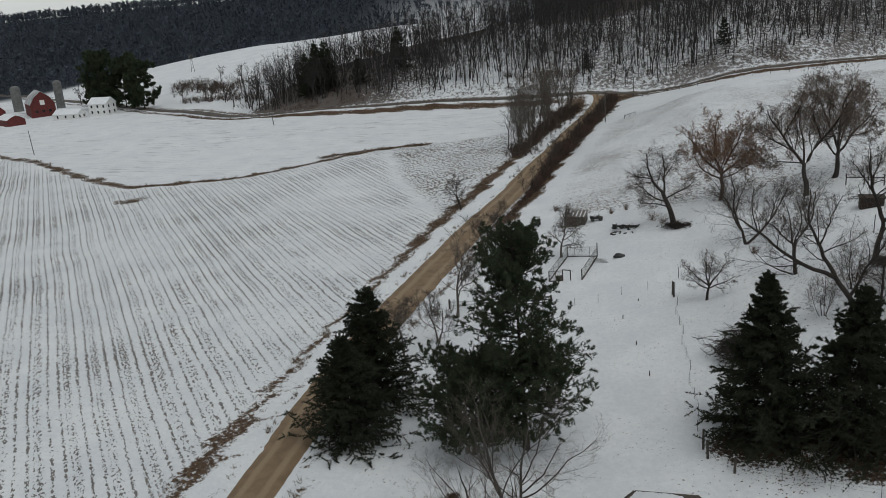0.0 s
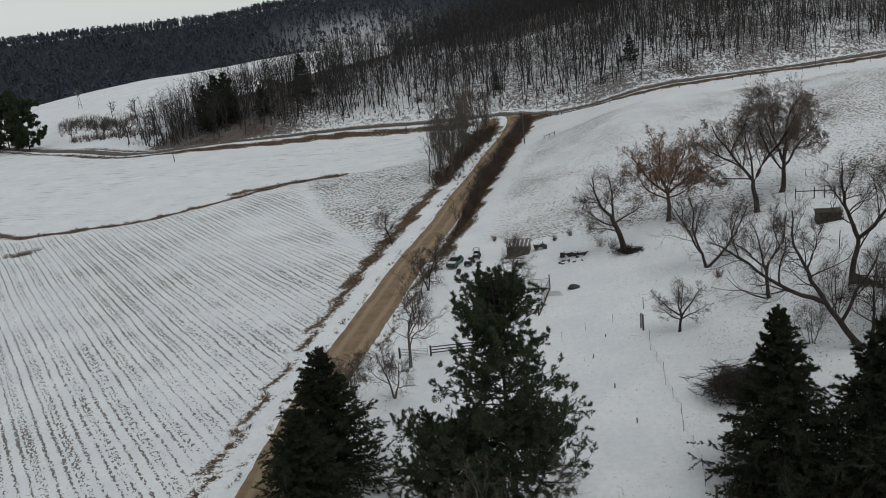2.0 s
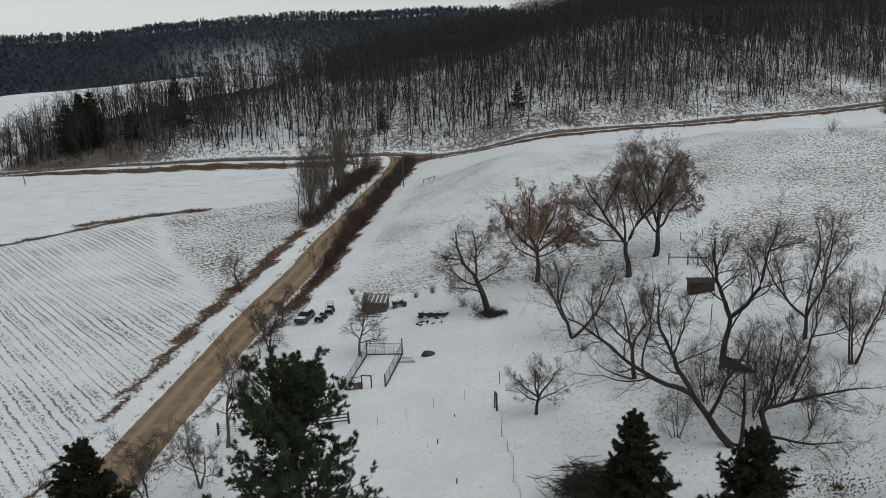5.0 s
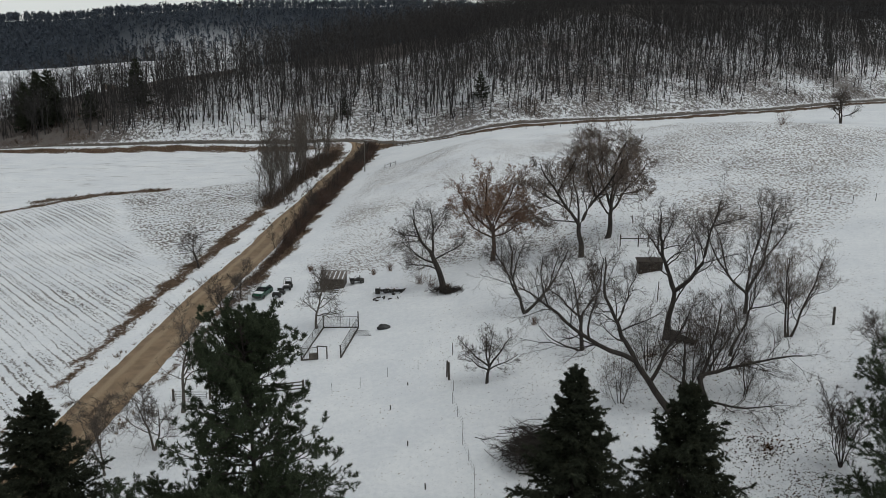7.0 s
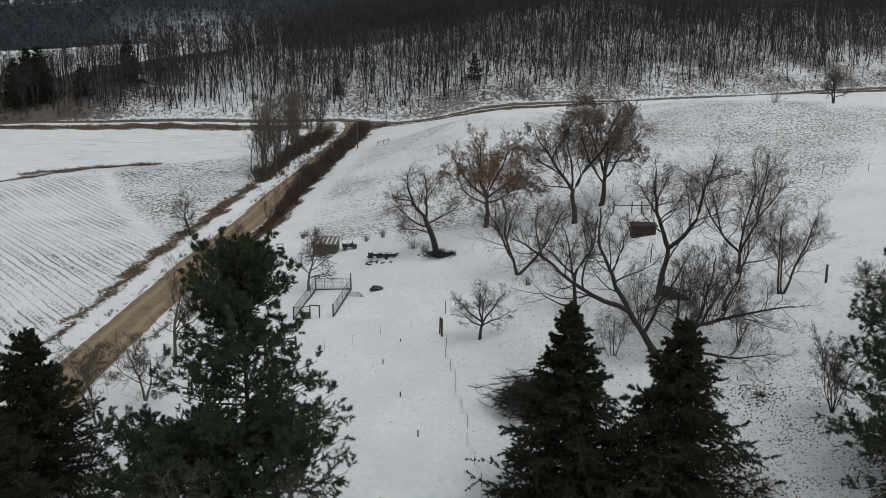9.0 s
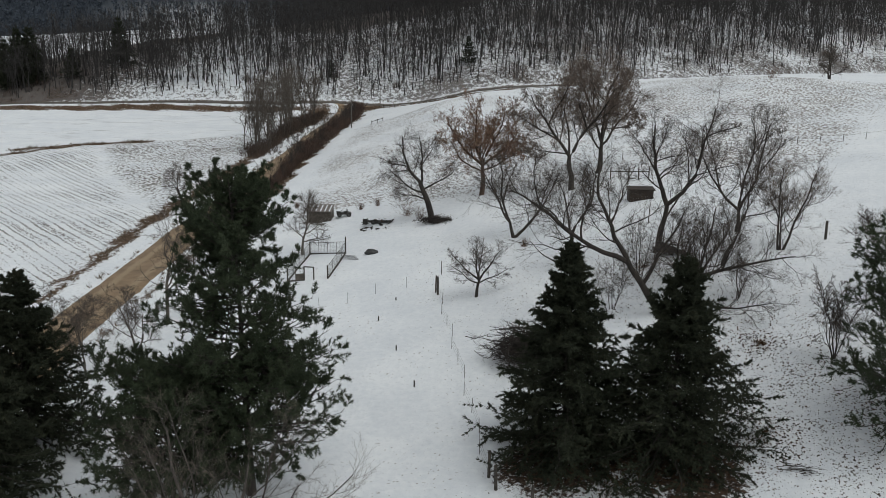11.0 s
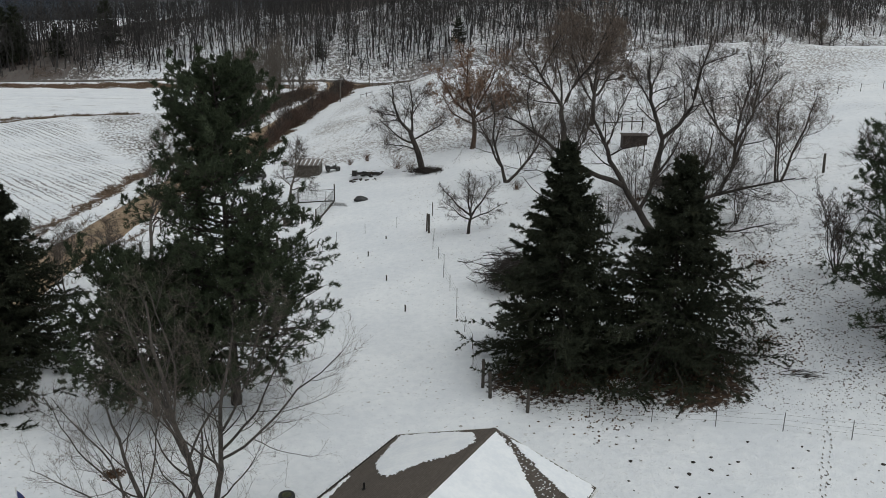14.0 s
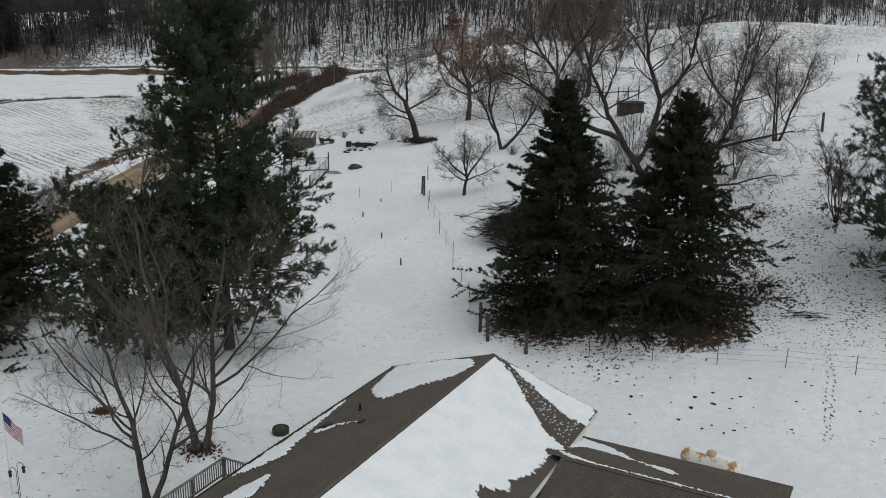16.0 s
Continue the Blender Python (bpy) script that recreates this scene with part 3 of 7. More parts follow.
def spruce(seed, height, radius, per=7, bare=0.05, droop=0.16, size=0.46, rise=0.44, shoot=12, blades=4):
    """A spruce: whorls of sweeping branches hung with short shoots, in a ragged cone."""
    rng = np.random.RandomState(seed)
    p, r = leader(rng, (0, 0, -0.2), height, 0.017 * height, k=10, wander=0.012, r1=0.05)
    tiers = int(height / rise)
    tt = bare + (0.985 - bare) * (np.arange(tiers) + rng.uniform(-0.25, 0.25, tiers)) / tiers
    t = np.clip(np.repeat(tt, per) + rng.normal(0, 0.006, tiers * per), bare, 0.99)
    n = len(t)
    at = along(p, t[None])[0][0]
    az = np.repeat(rng.uniform(0, 6.28, tiers), per) + np.tile(np.arange(per) * 6.283 / per, tiers) + rng.normal(0, 0.28, n)
    out = np.stack([np.cos(az), np.sin(az)], 1)
    tier = np.repeat(rng.uniform(0.78, 1.14, tiers), per)
    bulge = 1 + 0.13 * np.sin(2 * az + seed) + 0.1 * np.sin(3 * az + 9 * t + seed)
    ln = radius * (1.0 - t) ** 0.95 * tier * bulge * rng.uniform(0.62, 1.08, n) * (0.8 + 0.2 * ss(0.02, 0.14, t)) + 0.12
    lift = np.interp(t, [0, 0.5, 0.85, 1], [-0.2, -0.02, 0.25, 0.9])
    k = 6
    s = np.linspace(0, 1, k)[None]
    z = at[:, 2:] + ln[:, None] * (lift[:, None] * s - droop * s**1.4 + 0.22 * s**3)
    xy = at[:, None, :2] + out[:, None] * (ln[:, None] * s)[..., None] + rng.normal(0, 0.02, (n, k, 2)) * ln[:, None, None]
    pts = np.concatenate([xy, z[..., None]], -1)
    rad = np.maximum(0.011 * ln[:, None] * (1.1 - s), 0.007)
    trunk = join([tubes(p, r, 10), tubes(pts, rad, 3)])
    side, _ = shoots(rng, pts, rad, shoot, 0.12, 1.0, 52, 0.29, 0.6, 3, -0.05, 0.1, 0.5, 0.006)
    side[..., 2] = side[:, :1, 2] + 0.5 * (side[..., 2] - side[:, :1, 2])
    spine = along(pts, np.tile(np.linspace(0.25, 1, 9), (n, 1)))
    u = np.tile([[0.15, 0.37, 0.58, 0.79, 1.0]], (len(side), 1))
    a, d = along(side, u)
    reach = size * (0.3 + 0.7 * np.clip(ln / 2.2, 0, 1))
    q = brushes(rng, a.reshape(-1, 3), d.reshape(-1, 3) - [0, 0, 0.32], np.repeat(np.repeat(reach, shoot), 5)[:, None, None] * 0.62, 3 * blades, 0.09 * size, 0.5)
    q2 = brushes(rng, spine[0].reshape(-1, 3), spine[1].reshape(-1, 3), np.repeat(reach * 0.9, 9)[:, None, None], 3 * blades, 0.055 * size, 0.55)
    top = sprays(rng, along(p, np.linspace(0.93, 1, 12)[None])[0][0], np.tile([[0, 0, 1.0]], (12, 1)), 0.26, 6, 0.0, 0.6, 0.26, 0.6)
    return (mesh_np("trunk", *trunk), BARK_DARK), (mesh_np("crown", *join([q, q2, top])), SPRUCE_GREEN)


def pine(seed, height, radius, limbs=3.6, bare=0.12, env=(0.7, 1.0, 0.98, 0.8, 0.5, 0.12), low=0.45, extra=(), girth=0.3, needle=(0.26, 7, 0.026)):
    """A white pine: uneven limbs that end in upswept brushes of needles, with gaps between. extra: limbs by height, turn and length."""
    rng = np.random.RandomState(seed)
    p, r = leader(rng, (0, 0, -0.2), height, girth, k=10, wander=0.02, r1=0.08)
    n = int(limbs * height)
    t = np.sort(rng.uniform(bare, 0.985, n))
    az = rng.uniform(0, 6.28, n)
    ln = radius * np.interp(t, [0, 0.15, 0.35, 0.6, 0.85, 1], env) * rng.uniform(low, 1.15, n) + 0.4
    for share, turn, far in extra:
        t, az, ln = np.append(t, share), np.append(az, radians(turn)), np.append(ln, far)
    n = len(t)
    at = along(p, t[None])[0][0]
    out = np.stack([np.cos(az), np.sin(az)], 1)
    k = 7
    s = np.linspace(0, 1, k)[None]
    lift = rng.uniform(-0.05, 0.35, n) + 0.55 * ss(0.4, 1.0, t)
    z = at[:, 2:] + ln[:, None] * (lift[:, None] * s - 0.12 * s + 0.22 * s**2)
    xy = at[:, None, :2] + out[:, None] * (ln[:, None] * s)[..., None] + np.cumsum(rng.normal(0, 0.02, (n, k, 2)), 1) * ln[:, None, None]
    pts = np.concatenate([xy, z[..., None]], -1)
    rad = np.maximum(0.016 * ln[:, None] * (1.1 - s), 0.012)
    side, rs = shoots(rng, pts, rad, 11, 0.1, 1.0, 46, 0.34, 0.6, 4, 0.06, 0.14, 0.5, 0.009)
    fine, rf = shoots(rng, side, rs, 5, 0.25, 1.0, 42, 0.5, 0.7, 3, 0.12, 0.14, 0.6, 0.007)
    trunk = join([tubes(p, r, 10), tubes(pts, rad, 4), tubes(side, rs, 3)])
    a, d = along(fine, np.tile([[0.25, 0.45, 0.65, 0.83, 1.0]], (len(fine), 1)))
    b, e = along(side, np.tile([[0.6, 1.0]], (len(side), 1)))
    at, ahead = np.concatenate([a.reshape(-1, 3), b.reshape(-1, 3)]), np.concatenate([d.reshape(-1, 3), e.reshape(-1, 3)])
    q = brushes(rng, at, ahead * 0.7 + [0, 0, 0.25], needle[0], needle[1], needle[2], 0.7)
    return (mesh_np("trunk", *trunk), BARK_DARK), (mesh_np("crown", *join([q])), PINE_GREEN)


plant("spruce_tree", spruce(11, 16.6, 8.2, 8), 2.0, 69.2, "tall dark green spruce with a pointed top beside another", "tree", "pair of spruces")
plant("spruce_tree", spruce(12, 15.2, 8.8, 8), 9.6, 69.2, "broad dark green spruce with low sweeping branches", "tree", "pair of spruces")
plant("spruce_tree", spruce(13, 14.6, 8.2, 8), -40.2, 66.0, "dark spruce standing at the edge of the gravel road", "tree")
plant("spruce_tree", spruce(14, 12.8, 7.4, 7), -38.3, 58.0, "dense dark spruce crowded against another by the gravel road", "tree")
plant("pine_tree", pine(21, 23.0, 5.4, 6.8, 0.12, (0.85, 1.0, 1.0, 0.86, 0.55, 0.13), 0.55, extra=((0.11, 250, 4.6), (0.13, 300, 5.0), (0.12, 205, 4.6), (0.15, 270, 5.0), (0.13, 340, 4.6), (0.2, -5, 6.3), (0.21, 8, 5.6), (0.34, 8, 5.6), (0.45, -12, 5.0))), -19.8, 61.8, "tall open-crowned white pine on the snowy lawn", "tree")
plant("pine_tree", pine(22, 10.0, 4.6, 9.0, 0.22, (0.8, 0.9, 1, 1, 0.85, 0.4), 0.65, girth=0.2), -24.6, 59.6, "low bushy pine crowded under a taller one", "tree")
plant("pine_tree", pine(23, 18.0, 6.8, 6.0, 0.06, (1.0, 1.0, 0.95, 0.8, 0.5, 0.12), low=0.75), 27.4, 71.0, "dense green pine above fallen red needles", "tree")

BARK_MID = bark("brown-grey bark", (0.035, 0.03, 0.027), (0.10, 0.085, 0.075))
BARK_RED = bark("reddish bark", (0.05, 0.03, 0.022), (0.12, 0.075, 0.055))
TWIG_OAK = simple("brown oak twigs", (0.09, 0.068, 0.054), (0.19, 0.142, 0.112), 0.5)
TWIG_MAPLE = simple("grey maple twigs", (0.09, 0.072, 0.06), (0.18, 0.145, 0.12), 0.5)

def grown_tree(seed, limbs, dense=(12, 7, 6, 4), mat=BARK_DARK, twigs=TWIG, least=0.0085, leafy=0, long=0.5, up=0.1, gnarl=0.2):
    """A leafless tree from its main limbs: each is (the limb it leaves or -1, share of that limb or shift of the foot,
    tilt from upright, depth, length, bend, radius)."""
    rng = np.random.RandomState(seed)
    lines, radii, k = [], [], 12
    for parent, share, tilt, deep, length, bend, r0 in limbs:
        at = np.array([share, rng.uniform(-0.15, 0.15), -0.2]) if parent < 0 else along(lines[parent][None], np.array([[min(share, 0.999)]]))[0][0, 0]
        sway, pts = np.zeros(3), [at]
        for i in range(k - 1):
            a = radians(tilt + bend * i / (k - 1))
            sway = 0.75 * sway + rng.normal(0, 0.13, 3) * [1, 1, 0.5]
            pts.append(pts[-1] + unit(np.array([math.sin(a), deep, math.cos(a)]) + sway * (0.6 if parent < 0 else 1.2)) * length / (k - 1))
        lines.append(np.array(pts))
        last = 0.62 if any(q[0] == len(lines) - 1 and q[1] > 0.75 for q in limbs) else 0.25
        rad = r0 * np.linspace(1, last, k)
        if parent < 0:
            rad[0] *= 1.3
        radii.append(rad)
    p, r = np.array(lines), np.array(radii)
    bare = np.array([q[0] < 0 and q[4] < 7 and q[6] > 0.1 for q in limbs])
    a, ra = shoots(rng, p[~bare], r[~bare], dense[0], 0.18, 1.0, 50, long, 0.4, 8, up, gnarl, 0.25, least * 1.6)
    b, rb = shoots(rng, a, ra, dense[1], 0.12, 1.0, 46, 0.58, 0.5, 6, up * 0.6, gnarl * 1.1, 0.4, least * 1.1)
    c, rc = shoots(rng, b, rb, dense[2], 0.1, 1.0, 46, 0.62, 0.55, 3, up * 0.4, gnarl, 0.5, least * 0.8)
    crown = [tubes(c, rc, 3), slivers(rng, c, dense[3], 0.75, least * 0.7, 0.7, 0.08), slivers(rng, b, 6, 0.35, least * 0.7, 0.8)]
    if leafy:
        at, ahead = along(c, rng.uniform(0.4, 1.0, (len(c), leafy)))
        crown.append(brushes(rng, at.reshape(-1, 3), ahead.reshape(-1, 3), 0.15, 2, 0.02, 1.0))
    stems = join([tubes(p, r, 9), tubes(a, ra, 5), tubes(b, rb, 3)])
    return (mesh_np("trunk", *stems), mat), (mesh_np("crown", *join(crown)), twigs)


for seed, x, y, limbs, kind, label in (
    (131, -19.6, 130.4, ((-1, 0, -14, 0, 6, -6, 0.5), (0, 1, -40, 0, 7.5, 25, 0.25), (0, 0.95, 5, 0.2, 7, -15, 0.2), (0, 0.7, -70, 0.1, 6.5, 20, 0.16), (0, 0.8, 60, 0.2, 5.5, -20, 0.15), (0, 0.55, -85, -0.2, 5, -10, 0.12), (1, 0.4, -80, 0.1, 4, 20, 0.1), (2, 0.4, 30, 0.2, 4, 0, 0.1)), dict(dense=(12, 7, 6, 5), up=0.03, long=0.6), "leaning bare tree with brush at its foot"),
    (132, -13.4, 139.2, ((-1, 0, -2, 0, 5, 0, 0.42), (0, 1, -50, 0.1, 8.5, 15, 0.22), (0, 1, -15, -0.3, 9, 5, 0.22), (0, 1, 18, 0.2, 9, -5, 0.22), (0, 1, 52, 0.1, 8, -20, 0.2), (0, 0.8, -72, 0.2, 7.5, 30, 0.15), (0, 0.85, 75, -0.2, 6.5, -30, 0.14), (0, 1, 5, 0.8, 7, 0, 0.15), (0, 1, -10, -0.8, 6, 0, 0.15)), dict(mat=BARK_RED, twigs=TWIG_RED, leafy=9, dense=(11, 8, 7, 4), long=0.55, least=0.010), "round-crowned bare tree with reddish twigs"),
    (133, 0.4, 135.8, ((-1, 0, -4, 0, 5.2, 4, 0.46), (0, 1, -30, 0.1, 11.3, 14, 0.26), (0, 1, 28, 0, 11.86, -22, 0.26), (1, 0.25, -65, 0.2, 7.91, 20, 0.15), (1, 0.5, 20, -0.3, 7.34, 0, 0.14), (2, 0.4, -5, 0.4, 7.91, 0, 0.15), (0, 1, -5, 0.5, 10.17, 0, 0.18), (1, 0.05, -85, -0.2, 6.21, 15, 0.12), (2, 0.5, 55, 0.1, 5.08, -20, 0.1)), dict(twigs=TWIG_OAK, leafy=5, dense=(12, 8, 7, 4), long=0.52, least=0.010), "tall bare oak forking low above the pasture"),
    (134, 4.2, 142.0, ((-1, 0, 2, 0, 4.8, 2, 0.44), (0, 1, -18, 0.1, 12, 8, 0.24), (0, 1, 16, 0, 13, -4, 0.25), (0, 0.95, 42, 0.2, 9.5, -25, 0.2), (0, 0.8, -48, -0.2, 7.5, 30, 0.16), (2, 0.35, 40, 0.3, 7, -15, 0.14), (1, 0.4, 10, 0.4, 8, 0, 0.15), (3, 0.35, 70, 0, 4.5, -20, 0.1), (0, 1, 4, 0.7, 9.5, 0, 0.18)), dict(twigs=TWIG_OAK, leafy=5, dense=(12, 8, 7, 4), long=0.52, least=0.010), "tall bare oak with a fine brown crown"),
    (135, -6.35, 117.2, ((-1, 0, -12, 0, 2.2, 0, 0.26), (0, 1, -58, 0.1, 8.5, 12, 0.16), (0, 1, -18, -0.2, 9, 0, 0.18), (-1, 0, 42, 0, 10.5, -22, 0.21), (2, 0.35, 15, 0.3, 5.5, 0, 0.1), (3, 0.5, 25, 0.2, 5.5, -10, 0.1), (1, 0.4, -20, -0.2, 5, 5, 0.08)), {}, "spreading bare tree with a forked stem on the slope"),
    (136, 1.6, 103.8, ((-1, 0, -6, 0, 4.2, 0, 0.26), (0, 1, -52, 0.1, 6, 30, 0.14), (0, 1, 22, 0, 7.5, -5, 0.16), (0, 0.8, -12, 0.3, 7.5, 5, 0.15), (-1, -0.1, -72, -0.2, 6, 35, 0.11), (2, 0.4, -15, 0.2, 4.5, 0, 0.08)), dict(), "bare tree with crooked limbs in the grove"),
    (137, 10.7, 102.6, ((-1, 0, -6, 0, 5, 0, 0.36), (0, 1, -20, 0.1, 9, 15, 0.27), (0, 1, 48, 0, 12, -52, 0.24), (2, 0.5, 15, 0.3, 5, 0, 0.1), (1, 0.4, -45, 0.2, 5, 20, 0.11), (0, 0.7, 30, 0.4, 7, -10, 0.1), (2, 0.75, 60, -0.1, 3.5, 0, 0.08), (1, 0.5, 10, -0.3, 5, 0, 0.11)), dict(dense=(11, 7, 6, 4)), "large bare grove tree with a tall crooked fork"),
    (138, 10.6, 88.3, ((-1, -0.3, -36, 0, 6.5, 5, 0.37), (0, 0.95, -62, 0.1, 13.5, -18, 0.25), (0, 0.9, -22, 0.2, 11, -8, 0.25), (1, 0.35, -15, 0.2, 6.5, 10, 0.11), (1, 0.7, -30, 0, 5.5, 25, 0.09), (-1, 3.2, -14, 0, 4, 0, 0.34), (5, 1, 68, 0, 9.5, 10, 0.2), (5, 0.8, 15, 0.3, 8, 0, 0.18), (5, 0.35, 82, -0.3, 7, -15, 0.13), (0, 0.55, 20, 0.3, 8, -10, 0.2), (2, 0.4, 15, 0.2, 6, 0, 0.12), (6, 0.3, 20, 0.2, 5, 0, 0.1), (5, 0.9, 40, 0.3, 7, -10, 0.14), (-1, 0.5, 5, 0.3, 9, 5, 0.2)), dict(dense=(11, 7, 6, 4), up=0.07), "bare tree with wide arching limbs behind the spruces"),
    (139, 19.5, 107.6, ((-1, 0, 6, 0, 2.6, 0, 0.27), (0, 1, -48, 0.1, 9.5, 38, 0.16), (0, 1, -5, 0.2, 11, -4, 0.18), (0, 1, 24, 0, 11, -12, 0.17), (1, 0.35, -15, 0.2, 7, 5, 0.09), (3, 0.4, 40, 0.2, 6, -25, 0.09), (2, 0.4, 12, -0.3, 7, 0, 0.1)), dict(dense=(12, 7, 6, 4), up=0.16, long=0.4), "upright bare tree with a feathery crown"),
    (140, 22.8, 101.0, ((-1, -0.1, -6, 0, 9, 4, 0.13), (-1, 0.3, 12, 0, 9.5, -4, 0.14), (-1, 0.1, 3, 0.3, 8.5, 0, 0.11), (1, 0.35, 35, 0.1, 5, -15, 0.07), (0, 0.4, -30, 0.1, 5, 15, 0.07)), dict(up=0.14, twigs=TWIG_OAK), "slender bare tree with several upright stems"),
    (141, 16.5, 96.5, ((-1, 0, 12, 0, 3.4, 12, 0.18), (0, 1, 35, 0, 7, -10, 0.13), (0, 0.8, -10, 0.1, 4.5, 0, 0.08), (1, 0.3, 75, 0.1, 5, -10, 0.07), (1, 0.6, 5, 0.2, 4.5, 0, 0.06)), {}, "small leaning bare tree in the grove"),
    (142, -8.7, 98.6, ((-1, 0, 0, 0, 2.2, 5, 0.2), (0, 1, -42, 0.1, 4.5, 25, 0.12), (0, 1, 35, 0.1, 4.5, -15, 0.12), (0, 0.9, -5, -0.3, 5.5, 0, 0.12), (0, 0.8, -75, -0.1, 4, 30, 0.09), (0, 0.8, 70, 0.2, 3.8, -20, 0.09), (0, 1, 5, 0.6, 4.5, 0, 0.09)), dict(dense=(10, 7, 5, 4), up=0.04, long=0.42), "old apple tree with a low tangled bare crown"),
    (144, -16.0, 48.6, ((-1, -0.1, -8, 0, 12.54, 4, 0.2), (-1, 0.25, 10, 0, 11.22, 6, 0.18), (0, 0.28, -48, 0.1, 8.8, 15, 0.07), (0, 0.35, -35, 0.3, 9.24, 10, 0.08), (0, 0.5, -20, -0.3, 7.92, 5, 0.07), (1, 0.35, 48, 0.1, 9, -12, 0.08), (1, 0.4, 35, -0.2, 9.24, -5, 0.08), (1, 0.5, 22, 0.4, 7.92, 0, 0.07), (0, 0.3, 30, 0.6, 9.24, 0, 0.07), (1, 0.3, -20, -0.6, 7.92, 0, 0.06)), dict(mat=BARK_MID, twigs=TWIG_MAPLE, dense=(10, 5, 4, 2), gnarl=0.08, long=0.42, least=0.006), "bare maple with two stems in a ring of leaves"),
    (145, -16.3, 43.8, ((-1, -0.1, -6, 0, 9.44, 2, 0.17), (-1, 0.2, 18, 0, 8.85, -12, 0.15), (0, 0.36, -52, 0.1, 7.67, 15, 0.07), (0, 0.4, -35, -0.2, 7.08, 8, 0.06), (0, 0.3, -66, 0.1, 6.49, 10, 0.06), (1, 0.35, 45, 0.2, 6.49, -10, 0.06), (0, 0.45, 20, 0.4, 5.9, 0, 0.05), (1, 0.5, 10, -0.4, 5.9, 0, 0.05)), dict(mat=BARK_MID, twigs=TWIG_MAPLE, dense=(10, 5, 4, 2), gnarl=0.08, long=0.42, least=0.006), "young bare maple forking low by the deck"),
):
    plant("bare_tree", grown_tree(seed, limbs, **kind), x, y, label)
STEMS = ((-1, -0.2, -14, 0, 6, 6, 0.06), (-1, 0.1, -3, 0.2, 7, 2, 0.07), (-1, 0.3, 9, -0.1, 6.5, -4, 0.06), (-1, 0.0, 18, 0.1, 5.5, -6, 0.05), (-1, -0.4, -24, -0.1, 5, 10, 0.045), (-1, 0.5, 26, 0.2, 4.5, -8, 0.045))
for k, (x, y, g) in enumerate(((14.6, 93.5, 0.95), (17.2, 90.0, 0.75), (8.4, 95.2, 0.9), (13.2, 99.5, 0.8), (12.6, 92.0, 0.7), (5.6, 90.5, 0.75))):
    limbs = tuple((a, b * g, c, d, e * g, f, r * g) for a, b, c, d, e, f, r in STEMS[: 6 - k % 2])
    plant("bare_shrub", grown_tree(160 + k, limbs, dense=(9, 6, 4, 3), up=0.1, least=0.007), x, y, "thicket of thin bare stems under the grove trees", "shrub", "grove thickets", turn=67 * k)

for seed, x, y, h, girth, kind, label in (
    (43, 23.1, 79.4, 7.6, 0.06, dict(tall=0.8, trunks=((0.12, 0, 0), (-0.14, 0, 0), (0.04, 0.12, 0), (-0.05, -0.12, 0), (0.2, 0, 0.2), (-0.22, 0, 0.2), (0.08, -0.1, 0.3)), fork=0.15, limbs=8, angle=24, spread=0.42, dense=(5, 4, 3), least=0.012), "tall leafless shrub with many thin upright stems"),
    (46, -42.5, 93.1, 13.0, 0.22, dict(tall=0.8, fork=0.25, limbs=9, angle=34, mat=BARK_GREY), "slim bare roadside tree beside the board fence"),
    (47, -41.1, 84.2, 9.5, 0.17, dict(trunks=((-0.2, 0, 0), (0.3, 0, 0)), fork=0.25, limbs=7, mat=BARK_GREY), "small bare roadside tree with a forked stem"),
    (48, -43.5, 79.0, 9.0, 0.13, dict(tall=0.8, trunks=((0.1, 0, 0), (-0.15, 0, 0)), fork=0.2, limbs=7, angle=36, mat=BARK_GREY), "thin bare sapling clump beside the road"),
    (49, -35.6, 119.0, 11.0, 0.2, dict(trunks=((0.06, 0, 0),), fork=0.25, limbs=11, angle=50, mat=BARK_GREY), "bare tree at the corner of the wire pen"),
    (50, -68.9, 150.1, 10.5, 0.2, dict(fork=0.2, limbs=10, angle=50), "lone bare tree on the grassy road bank"),
    (51, -50.6, 122.0, 10.0, 0.17, dict(trunks=((-0.2, 0, 0), (0.15, 0, 0)), fork=0.2, limbs=9), "dark bare tree in the roadside hedge"),
    (52, -53.2, 133.0, 8.0, 0.12, dict(fork=0.2, limbs=9), "small bare tree in the roadside hedge"),
    (53, 60.0, 236.0, 11.0, 0.3, dict(trunks=((0.1, 0, 0), (-0.3, 0, 0)), fork=0.25, limbs=9, angle=60), "spreading bare tree alone on the pasture crest"),
    (54, 30.5, 88.0, 11.0, 0.15, dict(trunks=((-0.1, 0, 0), (0.2, 0, 0)), fork=0.2, limbs=9), "bare tree behind the dense pine"),
):
    plant("bare_tree", bare_tree(seed, h, girth, **kind), x, y, label)


# ---- woods, hedges and grass ----
def scatter(rng, n, x0, x1, y0, y1):
    return rng.uniform(x0, x1, n), rng.uniform(y0, y1, n)


